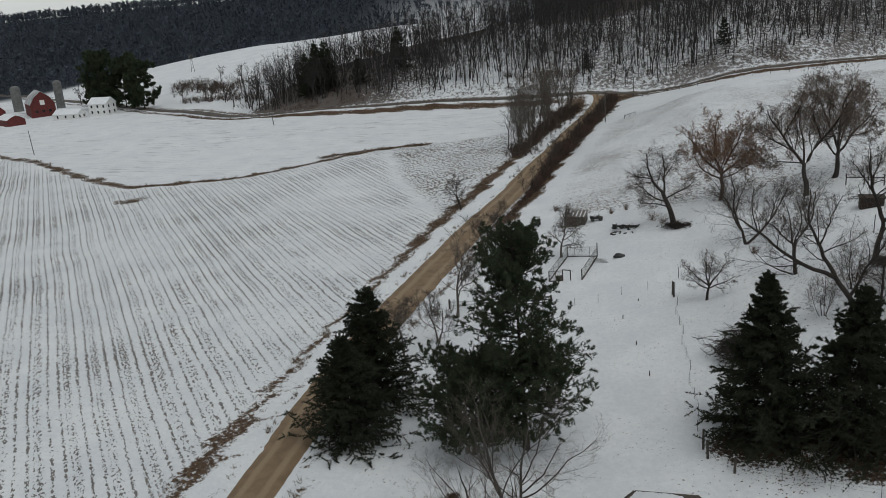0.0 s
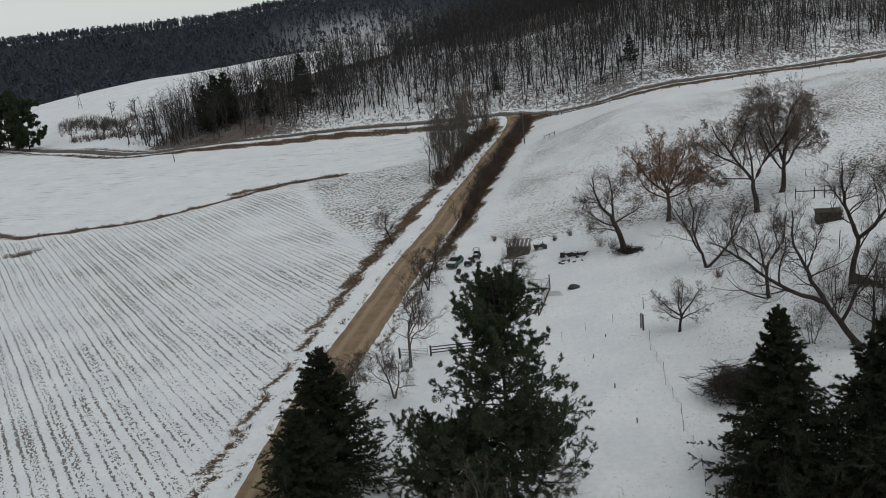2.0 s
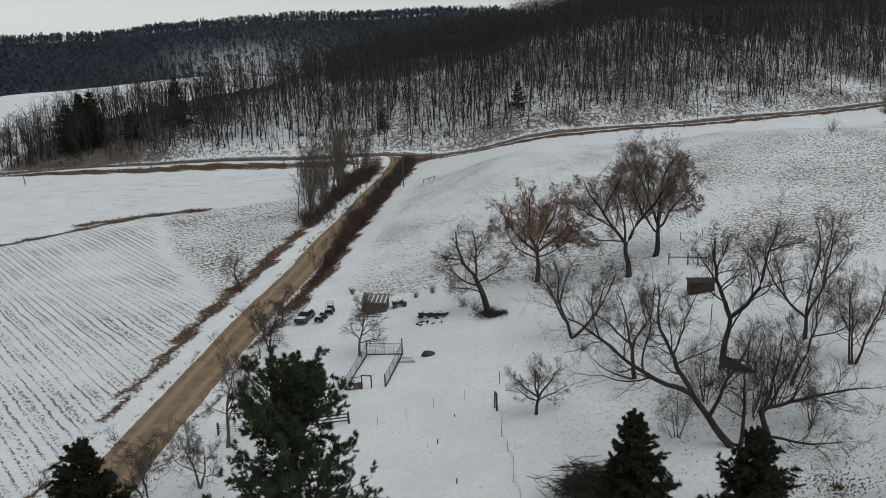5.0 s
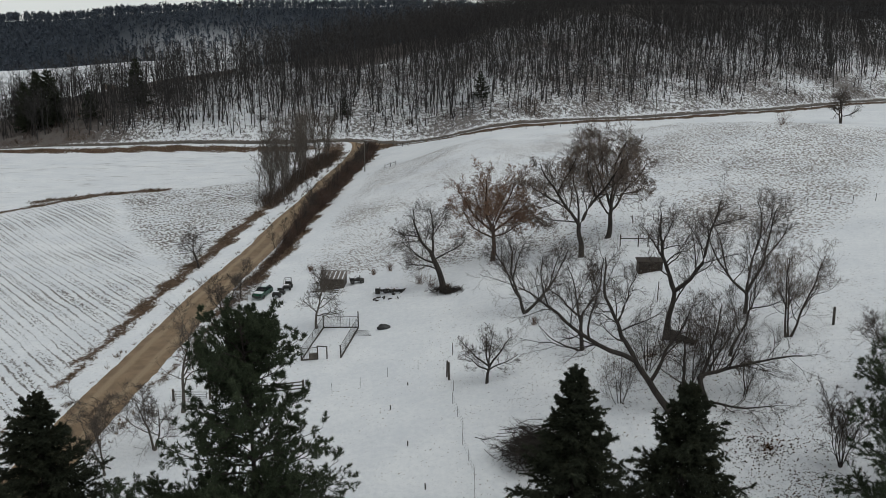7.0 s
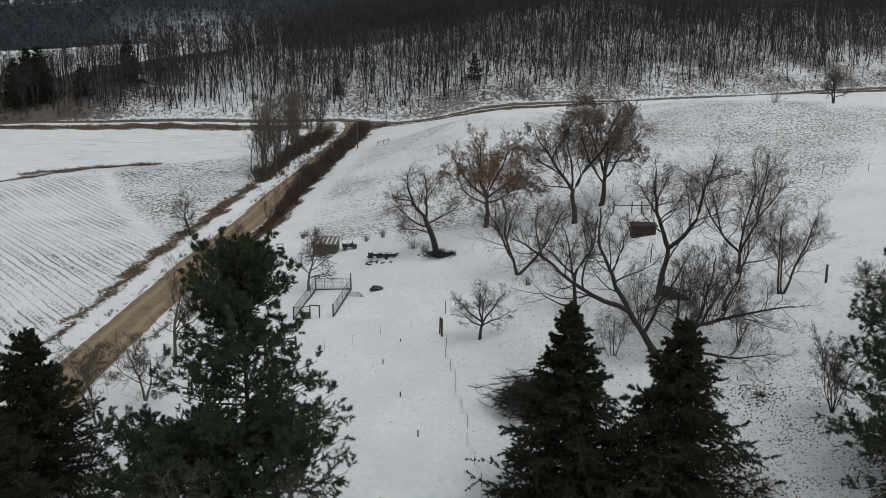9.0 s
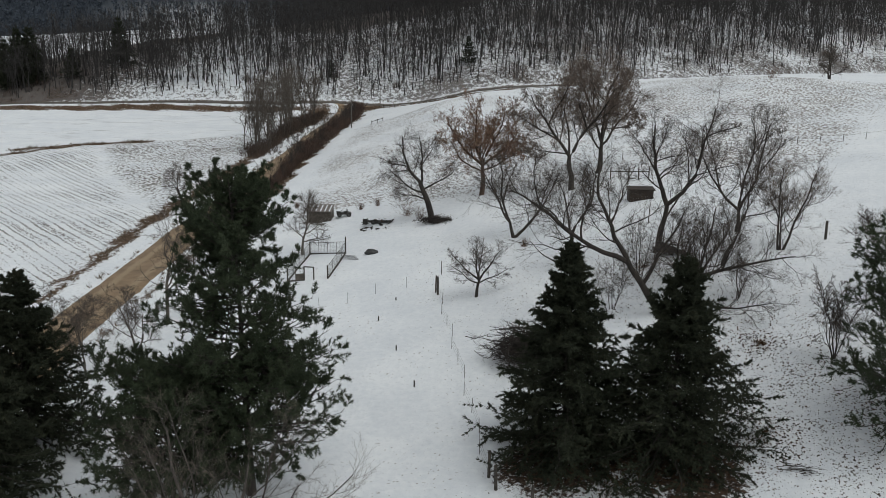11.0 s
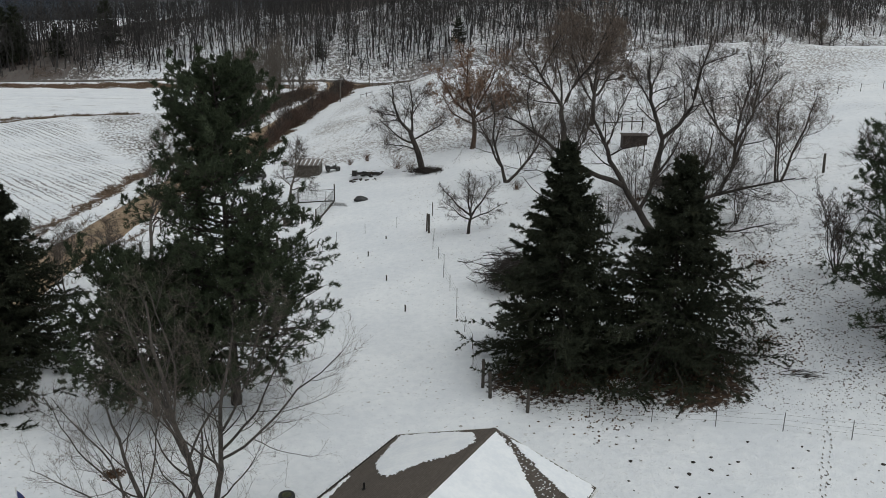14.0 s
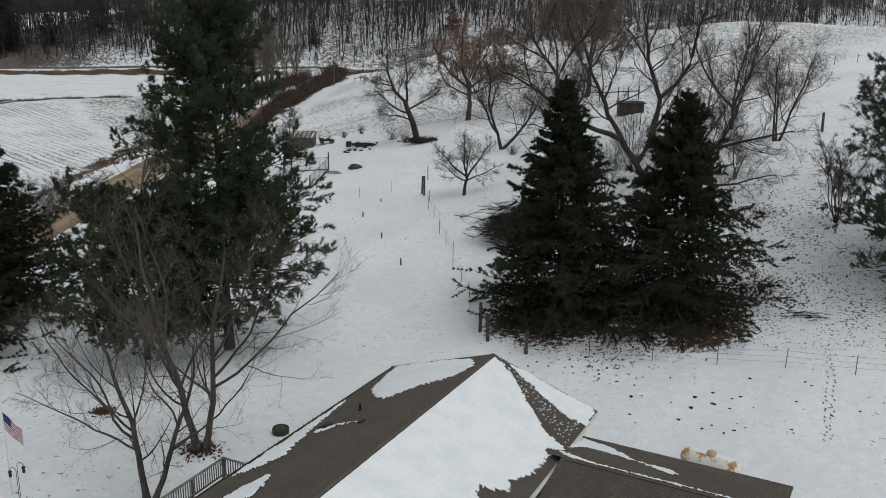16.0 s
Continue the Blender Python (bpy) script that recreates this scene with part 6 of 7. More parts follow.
# ---- wire pen ----
pen = thing("dog_pen", -31.6, 113.4, "wire-mesh dog pen with an open gate on the snow", "pen")
PC = [(-2.4, -5.0), (2.9, -5.0), (2.5, 4.4), (-2.9, 5.4)]
feet = [round_post(pen, px, py, 2.3 if k == 2 else 1.75, 0.09) for k, (px, py) in enumerate(PC)]
for k in range(4):
    a, b = feet[k], feet[(k + 1) % 4]
    if k == 0:
        b = a.lerp(b, 0.42)
    n = 4 if k != 0 else 2
    for j in range(n):
        p, q = a.lerp(b, j / n), a.lerp(b, (j + 1) / n)
        bm = bmesh.new()
        cells = max(2, int((q - p).length / 0.2))
        for i in range(cells + 1):
            c = p.lerp(q, i / cells)
            add_rod(bm, c + Vector((0, 0, 0.05)), c + Vector((0, 0, 1.6)), 0.008, 0.008, 3)
        for i in range(9):
            h = Vector((0, 0, 0.05 + i * 0.194))
            add_rod(bm, p + h, q + h, 0.008, 0.008, 3)
        part("mesh_panel", bm, STEEL, pen)
        if j:
            bm = bmesh.new()
            add_rod(bm, p - Vector((0, 0, 0.2)), p + Vector((0, 0, 1.65)), 0.025, 0.025, 6)
            part("stake", bm, STEEL, pen)
    bm = bmesh.new()
    add_box(bm, (0, -0.08, -0.05), ((b - a).length, 0.08, 0.14), Matrix.Translation(a) @ (b - a).to_track_quat("X", "Z").to_matrix().to_4x4(), 0.01)
    part("ground_board", bm, POST, pen)
    bm = bmesh.new()
    add_rod(bm, a + Vector((0, 0, 1.62)), b + Vector((0, 0, 1.62)), 0.03, 0.03, 6)
    part("top_rail", bm, POST, pen)
gz0 = feet[0].lerp(feet[1], 0.42)
for px in (gz0.x, gz0.x + 1.25, 2.9):
    bm = bmesh.new()
    add_box(bm, (px - 0.07, -5.07, gz0.z - 0.2), (px + 0.07, -4.93, gz0.z + 1.85), None, 0.01)
    part("gate_post", bm, POST, pen)
bm = bmesh.new()
add_box(bm, (gz0.x, -5.06, gz0.z + 1.75), (gz0.x + 1.3, -4.94, gz0.z + 1.87))
part("lintel", bm, POST, pen)
m = Matrix.Translation((gz0.x, -5.0, gz0.z)) @ Matrix.Rotation(radians(212), 4, "Z")
bm = bmesh.new()
for lo, hi in (((0, -0.03, 0.1), (0.08, 0.03, 1.7)), ((1.05, -0.03, 0.1), (1.13, 0.03, 1.7)), ((0, -0.03, 1.62), (1.13, 0.03, 1.7)), ((0, -0.025, 0.1), (1.13, 0.025, 0.95))):
    add_box(bm, lo, hi, m)
part("gate", bm, WOOD_OLD, pen, "open board gate")
rack = thing("metal_gate", -27.4, 115.6, "old metal gate lying flat on the snow", "gate", turn=4)
for k in range(5):
    bm = bmesh.new()
    add_rod(bm, (-1.6, 0.45 * k - 0.9, 0.09), (1.6, 0.45 * k - 0.9, 0.09), 0.03, 0.03, 6)
    part("bar", bm, STEEL, rack)
for x0 in (-1.6, 1.6):
    bm = bmesh.new()
    add_rod(bm, (x0, -0.93, 0.09), (x0, 0.93, 0.09), 0.03, 0.03, 6)
    part("end_bar", bm, STEEL, rack)


def lump(name, x, y, size, mat, label, category, seed, n=3, turn=0.0):
    """An uneven rounded thing under a cover."""
    ob = thing(name, x, y, label, category, turn=turn)
    bm = bmesh.new()
    bmesh.ops.create_icosphere(bm, subdivisions=n, radius=1)
    g = random.Random(seed)
    o = Vector((g.uniform(0, 50), g.uniform(0, 50), 0))
    for v in bm.verts:
        v.co *= 1 + 0.3 * noise.noise(v.co * 1.6 + o)
        v.co = Vector((v.co.x * size[0], v.co.y * size[1], max(v.co.z, -0.15) * size[2]))
    part("cover", bm, mat, ob, smooth=True)
    return ob


TARP = simple("black tarpaulin", (0.012, 0.012, 0.013), (0.035, 0.034, 0.034), 3, 0.5)
lump("covered_heap", -25.2, 116.8, (0.95, 0.55, 0.55), TARP, "small heap under a black cover beside a gate", "heap", 3, turn=20)


# ---- shed, vehicles and scrap ----
def woodshed():
    ob = thing("shed", -38.6, 136.2, "small weathered board shed with a snow-streaked metal roof", "shed", turn=6)
    base = -0.6
    for k in range(24):
        for y0 in (-1.3, 1.25):
            bm = bmesh.new()
            add_box(bm, (-1.9 + k * 0.158, y0, base), (-1.752 + k * 0.158, y0 + 0.03, 1.75 if y0 < 0 else 2.3))
            part("board", bm, WOOD_OLD, ob)
    for x0 in (-1.9, 1.86):
        bm = bmesh.new()
        vs = [bm.verts.new((x0 + dx, y, z)) for dx in (0, 0.04) for y, z in ((-1.3, base), (1.27, base), (1.27, 2.3), (-1.3, 1.75))]
        bm.faces.new(vs[:4]), bm.faces.new(vs[4:][::-1])
        for k in range(4):
            bm.faces.new((vs[k], vs[k + 4], vs[(k + 1) % 4 + 4], vs[(k + 1) % 4]))
        bmesh.ops.recalc_face_normals(bm, faces=bm.faces)
        part("end_wall", bm, WOOD_OLD, ob)
    tin = simple("rusty roof tin", (0.12, 0.10, 0.09), (0.26, 0.23, 0.21), 2, 0.5, 0.4)
    for k in range(6):
        bm = bmesh.new()
        m = Matrix.Translation((-2.1 + k * 0.7, -1.55, 1.74)) @ Matrix.Rotation(radians(12.2), 4, "X")
        add_box(bm, (0, 0, 0), (0.68, 3.1, 0.03), m, 0.008)
        part("roof_sheet", bm, tin, ob)
        bm = bmesh.new()
        add_box(bm, (0.2, 0.2, 0.032), (0.38, 2.7, 0.06), m, 0.02)
        part("snow", bm, SNOW, ob, "snow lying in strips on the roof")
    pile = thing("lumber_pile", -38.9, 133.6, "pile of old boards dusted with snow in front of a shed", "lumber", turn=6)
    g = random.Random(5)
    for k in range(12):
        bm = bmesh.new()
        m = Matrix.Translation((g.uniform(-0.3, 0.3), -0.9 + 0.3 * (k % 6), 0.12 + 0.16 * (k // 6))) @ Matrix.Rotation(g.uniform(-0.1, 0.1), 4, "Z")
        add_box(bm, (-1.9, -0.12, -0.1), (1.9, 0.12, 0.06), m, 0.01)
        part("board", bm, WOOD_OLD if k % 3 else SNOW, pile)


woodshed()


def wheel(parent, x, y, r, w=0.22, z=None):
    ob = part("wheel", tyre_mesh(r, w), RUBBER, parent, smooth=True)
    ob.matrix_local = Matrix.Translation((x, y - w / 2, r if z is None else z)) @ Matrix.Rotation(radians(-90), 4, "X")
    bm = bmesh.new()
    add_rod(bm, (0, 0, 0.2 * w), (0, 0, 0.8 * w), r * 0.55, r * 0.5, 14)
    part("rim", bm, STEEL, ob)


def car():
    ob = thing("car", -50.1, 134.6, "dark green car with snow on its bonnet and roof", "car", turn=-93)
    paint = Nodes("dark green car paint", 0.25)
    paint = paint.done(paint.mix(paint.ramp(paint.noise(2), 0.4, 0.7), (0.004, 0.06, 0.03), (0.006, 0.08, 0.042)))
    side = [(-2.2, 0.35), (-2.25, 0.75), (-2.1, 0.98), (-1.0, 1.02), (1.0, 0.95), (2.0, 0.85), (2.22, 0.65), (2.2, 0.35)]
    bm = bmesh.new()
    rows = []
    for y, s in ((-0.86, 0.97), (-0.8, 1.0), (0.8, 1.0), (0.86, 0.97)):
        rows.append([bm.verts.new((x * s, y, 0.32 + (z - 0.32) * (0.93 if abs(y) > 0.82 else 1))) for x, z in side])
    for a, b in zip(rows, rows[1:]):
        for k in range(len(side) - 1):
            bm.faces.new((a[k], a[k + 1], b[k + 1], b[k]))
        bm.faces.new((a[-1], a[0], b[0], b[-1]))
    bm.faces.new(rows[0][::-1]), bm.faces.new(rows[-1])
    bmesh.ops.recalc_face_normals(bm, faces=bm.faces)
    part("body", bm, paint, ob)
    bm = bmesh.new()
    low, high = [(-1.9, 1.0), (0.95, 0.96)], [(-1.45, 1.5), (0.15, 1.5)]
    vs = [bm.verts.new((x, s * w, z)) for s in (-1, 1) for (x, z), w in ((low[0], 0.8), (low[1], 0.8), (high[1], 0.62), (high[0], 0.62))]
    for f in ((0, 1, 2, 3), (7, 6, 5, 4), (1, 5, 6, 2), (0, 3, 7, 4)):
        bm.faces.new([vs[k] for k in f])
    part("windows", bm, GLASS_DARK, ob, "dark glass")
    bm = bmesh.new()
    add_box(bm, (-1.5, -0.65, 1.48), (0.2, 0.65, 1.54), None, 0.03)
    part("roof", bm, paint, ob)
    for s in (-1, 1):
        for (x0, z0), (x1, z1) in (((0.98, 0.96), (0.16, 1.5)), ((-1.92, 1.0), (-1.46, 1.5)), ((-0.5, 0.98), (-0.5, 1.5))):
            bm = bmesh.new()
            add_rod(bm, (x0, s * 0.81, z0), (x1, s * 0.63, z1), 0.04, 0.04, 6)
            part("pillar", bm, paint, ob)
        bm = bmesh.new()
        add_box(bm, (2.1, s * 0.6 - 0.16, 0.62), (2.23, s * 0.6 + 0.16, 0.76), None, 0.03)
        part("headlight", bm, GLASS_DARK, ob)
    bm = bmesh.new()
    add_box(bm, (2.12, -0.8, 0.32), (2.3, 0.8, 0.56), None, 0.05)
    part("bumper", bm, DARK_METAL, ob)
    for lo, hi in (((0.9, -0.74, 0.93), (2.0, 0.74, 1.02)), ((-1.45, -0.63, 1.535), (0.15, 0.63, 1.62))):
        bm = bmesh.new()
        add_box(bm, lo, hi, Matrix.Translation((0, 0, 0)), 0.05)
        part("snow", bm, SNOW, ob, "lying snow")
    for x0 in (-1.35, 1.35):
        for y0 in (-0.8, 0.8):
            wheel(ob, x0, y0, 0.33)


car()


def quad(x, y, turn, cab, label):
    """A small off-road vehicle."""
    ob = thing("utility_vehicle", x, y, label, "vehicle", turn=turn)
    for x0 in (-0.75, 0.75):
        for y0 in (-0.55, 0.55):
            wheel(ob, x0, y0, 0.34, 0.26)
    bm = bmesh.new()
    add_box(bm, (-1.15, -0.45, 0.38), (1.15, 0.45, 0.68), None, 0.08)
    part("chassis", bm, DARK_METAL, ob)
    bm = bmesh.new()
    add_box(bm, (0.45, -0.5, 0.66), (1.2, 0.5, 0.95), None, 0.12)
    part("bonnet", bm, TARP, ob)
    bm = bmesh.new()
    add_box(bm, (-0.5, -0.42, 0.66), (0.05, 0.42, 0.85), None, 0.06)
    add_box(bm, (-0.55, -0.42, 0.8), (-0.42, 0.42, 1.2), None, 0.05)
    part("seat", bm, RUBBER, ob)
    if cab:
        for s in (-1, 1):
            bm = bmesh.new()
            for a, b in (((0.5, 0.9), (0.2, 1.75)), ((0.2, 1.75), (-0.75, 1.75)), ((-0.75, 1.75), (-0.85, 0.7))):
                add_rod(bm, (a[0], s * 0.52, a[1]), (b[0], s * 0.52, b[1]), 0.03, 0.03, 6)
            part("roll_bar", bm, DARK_METAL, ob)
        bm = bmesh.new()
        add_rod(bm, (0.2, -0.52, 1.75), (0.2, 0.52, 1.75), 0.03, 0.03, 6)
        add_rod(bm, (-0.75, -0.52, 1.75), (-0.75, 0.52, 1.75), 0.03, 0.03, 6)
        part("cross_bar", bm, DARK_METAL, ob)
        bm = bmesh.new()
        add_box(bm, (-1.2, -0.55, 0.68), (-0.6, 0.55, 0.95), None, 0.03)
        part("cargo_box", bm, DARK_METAL, ob)
    else:
        bm = bmesh.new()
        add_rod(bm, (0.45, 0, 0.85), (0.25, 0, 1.15), 0.03, 0.03, 6)
        add_rod(bm, (0.22, -0.38, 1.17), (0.22, 0.38, 1.17), 0.02, 0.02, 6)
        part("handlebar", bm, DARK_METAL, ob)
    bm = bmesh.new()
    add_box(bm, (0.5, -0.4, 0.94), (1.05, 0.4, 1.0), None, 0.04)
    part("snow", bm, SNOW, ob, "lying snow")


quad(-47.2, 134.2, -95, False, "black quad bike dusted with snow beside a car")
quad(-46.9, 137.4, -80, True, "black buggy with an open roll cage in the snow")
quad(-34.9, 136.8, -160, False, "dark green garden tractor beside a shed")


def scrap():
    ob = thing("farm_implement", -28.0, 130.0, "old dark farm implement with snow on its frame", "implement", turn=8)
    bm = bmesh.new()
    add_box(bm, (-1.9, -0.5, 0.1), (-1.2, 0.4, 0.95), None, 0.06)
    part("box", bm, DARK_METAL, ob)
    bm = bmesh.new()
    add_box(bm, (-1.8, -0.4, 0.95), (-1.3, 0.3, 1.03), None, 0.04)
    part("snow", bm, SNOW, ob, "lying snow")
    for y0 in (-0.25, 0.35):
        bm = bmesh.new()
        add_rod(bm, (-1.2, y0, 0.55), (2.2, y0 + 0.4, 0.35), 0.07, 0.06, 8)
        part("beam", bm, DARK_METAL, ob)
    for x0 in (-0.4, 0.5, 1.3):
        wheel(ob, x0, 0.3 + 0.2 * x0, 0.42, 0.18)
        bm = bmesh.new()
        add_box(bm, (x0 - 0.3, 0.0, 0.72), (x0 + 0.3, 0.5, 0.8), None, 0.04)
        part("snow", bm, SNOW, ob, "lying snow")
    g = random.Random(5)
    for k in range(26):
        bm = bmesh.new()
        c = Vector((g.uniform(-1.6, 2.4), g.uniform(-0.7, 0.9), g.uniform(0.15, 0.75)))
        v = Vector((g.uniform(-1, 1), g.uniform(-1, 1), g.uniform(-0.35, 0.35))).normalized() * g.uniform(0.25, 0.8)
        if k % 3:
            add_rod(bm, c - v, c + v, g.uniform(0.03, 0.07), None, 6)
            part("bar", bm, DARK_METAL, ob)
        else:
            add_box(bm, (-0.25, -0.2, -0.12), (0.25, 0.2, 0.12), Matrix.Translation(c) @ Matrix.Rotation(g.uniform(0, 3), 4, "Z"), 0.04)
            part("plate", bm, DARK_METAL if k % 2 else RUST, ob)
    g = random.Random(8)
    for k in range(9):
        sx, sy = -28.6 + g.uniform(-1.4, 2.6), 128.4 + g.uniform(-0.7, 0.5)
        log = thing("log", sx, sy, "short dark log half sunk in the snow", "log", "scattered logs", turn=g.uniform(0, 180))
        bm = bmesh.new()
        add_rod(bm, (-0.3, 0, 0.06), (0.3, 0, 0.08), 0.1, 0.09, 9)
        part("wood", bm, BARK_DARK, log)


scrap()


# clods of earth and droppings that stick out of the snow behind the house
clods = []
g = np.random.RandomState(33)
for k in range(5):
    bm = bmesh.new()
    bmesh.ops.create_icosphere(bm, subdivisions=1, radius=0.13)
    v = np.array([q.co[:] for q in bm.verts]) * g.uniform(0.6, 1.3, (len(bm.verts), 1)) * [1.2, 1, 0.6]
    clods.append((v, [np.array([[q.index for q in f.verts] for f in bm.faces])]))
    bm.free()
n = 46
cx, cy = g.uniform(3, 24, n), 56.5 + g.normal(0, 2.2, n)
stuff("earth_clods", spread_copies(clods, g, cx, cy, g.uniform(0.3, 1.2, n)), BARK_DARK, "dark clods of earth scattered on the snow", "clods")


# ---- huts and brush in the grove ----
HUT_WOOD = simple("brown hut boards", (0.017, 0.012, 0.009), (0.045, 0.03, 0.021), 2.5)
hut = thing("wooden_hut", 9.8, 126.3, "small brown board hut under the bare trees", "hut", turn=8)
for k in range(16):
    for y0 in (-0.9, 0.88):
        bm = bmesh.new()
        add_box(bm, (-1.6 + k * 0.2, y0, -0.3), (-1.41 + k * 0.2, y0 + 0.03, 1.45))
        part("board", bm, HUT_WOOD, hut)
for x0 in (-1.6, 1.57):
    bm = bmesh.new()
    add_box(bm, (x0, -0.86, -0.3), (x0 + 0.03, 0.87, 1.45))
    part("end_wall", bm, HUT_WOOD, hut)
bm = bmesh.new()
add_box(bm, (-1.8, -1.1, 1.45), (1.8, 1.1, 1.55), Matrix.Rotation(radians(3), 4, "X"), 0.02)
part("roof", bm, HUT_WOOD, hut)
HUT_DARK = simple("dark rotten boards", (0.010, 0.007, 0.006), (0.024, 0.016, 0.012), 2.5)
hut = thing("lean_to", 11.7, 99.6, "low brown lean-to roof against a tree", "shelter", turn=-14)
for k in range(12):
    bm = bmesh.new()
    m = Matrix.Translation((-1.7 + k * 0.3, -0.7, 0.12)) @ Matrix.Rotation(radians(20), 4, "X")
    add_box(bm, (0, 0.1 * ((k * 7) % 5), 0), (0.29, 2.3 - 0.16 * max(0, k - 1), 0.05), m)
    part("roof_board", bm, HUT_DARK, hut)
bm = bmesh.new()
add_rod(bm, (-1.8, 1.1, 0.88), (1.9, 1.0, 0.8), 0.07, 0.06, 8)
part("ridge_pole", bm, BARK_DARK, hut)
for x0 in (-1.6, 0.0, 1.7):
    bm = bmesh.new()
    add_rod(bm, (x0, 1.1, -0.4), (x0, 1.06, 0.95), 0.07, 0.06, 8)
    part("prop", bm, BARK_DARK, hut)

# cut branches piled behind the spruces, and roots and sticks round the leaning tree's foot
g = np.random.RandomState(15)
for bx, by, n, wx, wy, tall, label in ((-1.2, 83.2, 620, 1.6, 1.3, 1.1, "heap of cut dark branches in the snow"), (-18.6, 128.2, 150, 1.1, 0.6, 0.25, "dark sticks and roots heaped at a tree's foot")):
    pile = thing("brush_pile", bx, by, label, "brush pile")
    a = g.uniform(0, 6.28, n)
    c = np.stack([g.normal(0, wx, n), g.normal(0, wy, n), np.abs(g.normal(0.9 * tall, 0.6 * tall, n))], 1)
    d = unit(np.stack([np.cos(a), np.sin(a), g.uniform(-0.15, 0.45, n)], 1)) * g.uniform(0.6, 2.0, (n, 1)) * (wx / 1.6)
    pts = np.stack([c - d, c - d * 0.3 + g.normal(0, 0.1, c.shape), c + d * 0.3 + g.normal(0, 0.1, c.shape), c + d], 1)
    pts[..., 2] = np.maximum(pts[..., 2], -0.05)
    rad = g.uniform(0.015, 0.05, (n, 1)) * np.linspace(1, 0.4, 4)[None]
    link("tangle", mesh_np("tangle", *join([tubes(pts, rad, 4), slivers(g, pts, 24, 0.3, 0.016)])), BARK_DARK, pile)
pile = thing("fallen_branch", 18.6, 67.4, "dead fallen branch lying in the snow", "branch")
n = 26
c = np.stack([g.normal(0, 0.7, n), g.normal(0, 0.35, n), np.abs(g.normal(0.08, 0.08, n))], 1)
a = g.normal(0.1, 0.5, n)
d = np.stack([np.cos(a), np.sin(a), g.uniform(-0.05, 0.15, n)], 1) * g.uniform(0.3, 0.9, (n, 1))
pts = np.stack([c - d, c, c + d * 0.6, c + d], 1)
link("tangle", mesh_np("tangle", *join([tubes(pts, g.uniform(0.012, 0.035, (n, 1)) * np.linspace(1, 0.4, 4)[None], 4)])), BARK_DARK, pile)


# ---- poles ----
POLE = simple("grey pole wood", (0.08, 0.07, 0.06), (0.17, 0.155, 0.14), 2)


def power_pole(x, y, h, label, arm=True, lean=0.0):
    ob = thing("power_pole", x, y, label, "pole")
    bm = bmesh.new()
    add_rod(bm, (0, 0, -0.4), (lean, 0, h), 0.17, 0.11, 12)
    part("pole", bm, POLE, ob)
    if arm:
        bm = bmesh.new()
        add_box(bm, (lean - 0.9, -0.06, h - 0.7), (lean + 0.9, 0.06, h - 0.55), None, 0.01)
        part("crossarm", bm, POLE, ob)
        for x0 in (-0.75, 0.75):
            bm = bmesh.new()
            add_rod(bm, (lean + x0, 0, h - 0.55), (lean + x0, 0, h - 0.35), 0.05, 0.04, 8)
            part("insulator", bm, WHITE_PAINT, ob)
    else:
        bm = bmesh.new()
        add_rod(bm, (lean, 0, h - 0.1), (lean, 0, h + 0.15), 0.05, 0.03, 8)
        part("insulator", bm, WHITE_PAINT, ob)


power_pole(-66.6, 252.5, 8.6, "weathered power pole beside the gravel road", False)
power_pole(-211.0, 270.0, 8.8, "leaning power pole standing alone in the field", False, -0.9)
power_pole(-286.0, 213.5, 9.5, "slim power pole by the field ditch", False, -0.6)
power_pole(-72.0, 309.0, 7.5, "weathered pole at the road junction", False)
power_pole(22.0, float(road_y(22)) - 9.0, 8.5, "power pole along the county road", False)
power_pole(-418.0, 352.0, 12.0, "tall power pole behind the farmyard", True)
power_pole(88.0, float(road_y(88)) - 9.0, 8.5, "power pole along the county road", False)

# the gravel road's mouth, where it forks on to the county road
for line, w in (([(-84, 303), (-86, 309), (-90, 313.5), (-97, 315), (-104, 314)], 1.7), ([(-83.5, 303), (-81, 310), (-76, 315.5), (-68, 319.5), (-60, 322.5)], 1.7)):
    t = np.linspace(0, len(line) - 1, 28)
    pts = np.stack([np.interp(t, range(len(line)), [p[k] for p in line]) for k in (0, 1)], 1)
    ribbon("road_mouth", pts, w, GRAVEL, "brown gravel fork on to the county road", 0.1, 5)


# ---- the farm beyond the field ----
RED_BARN = simple("barn red boards", (0.075, 0.013, 0.013), (0.135, 0.024, 0.022), 0.8)
CONCRETE = simple("silo concrete", (0.11, 0.11, 0.11), (0.19, 0.19, 0.185), 0.6)
ROOF_TIN = simple("dull barn roof with thin snow", (0.20, 0.20, 0.20), (0.55, 0.56, 0.58), 0.25, 0.6)


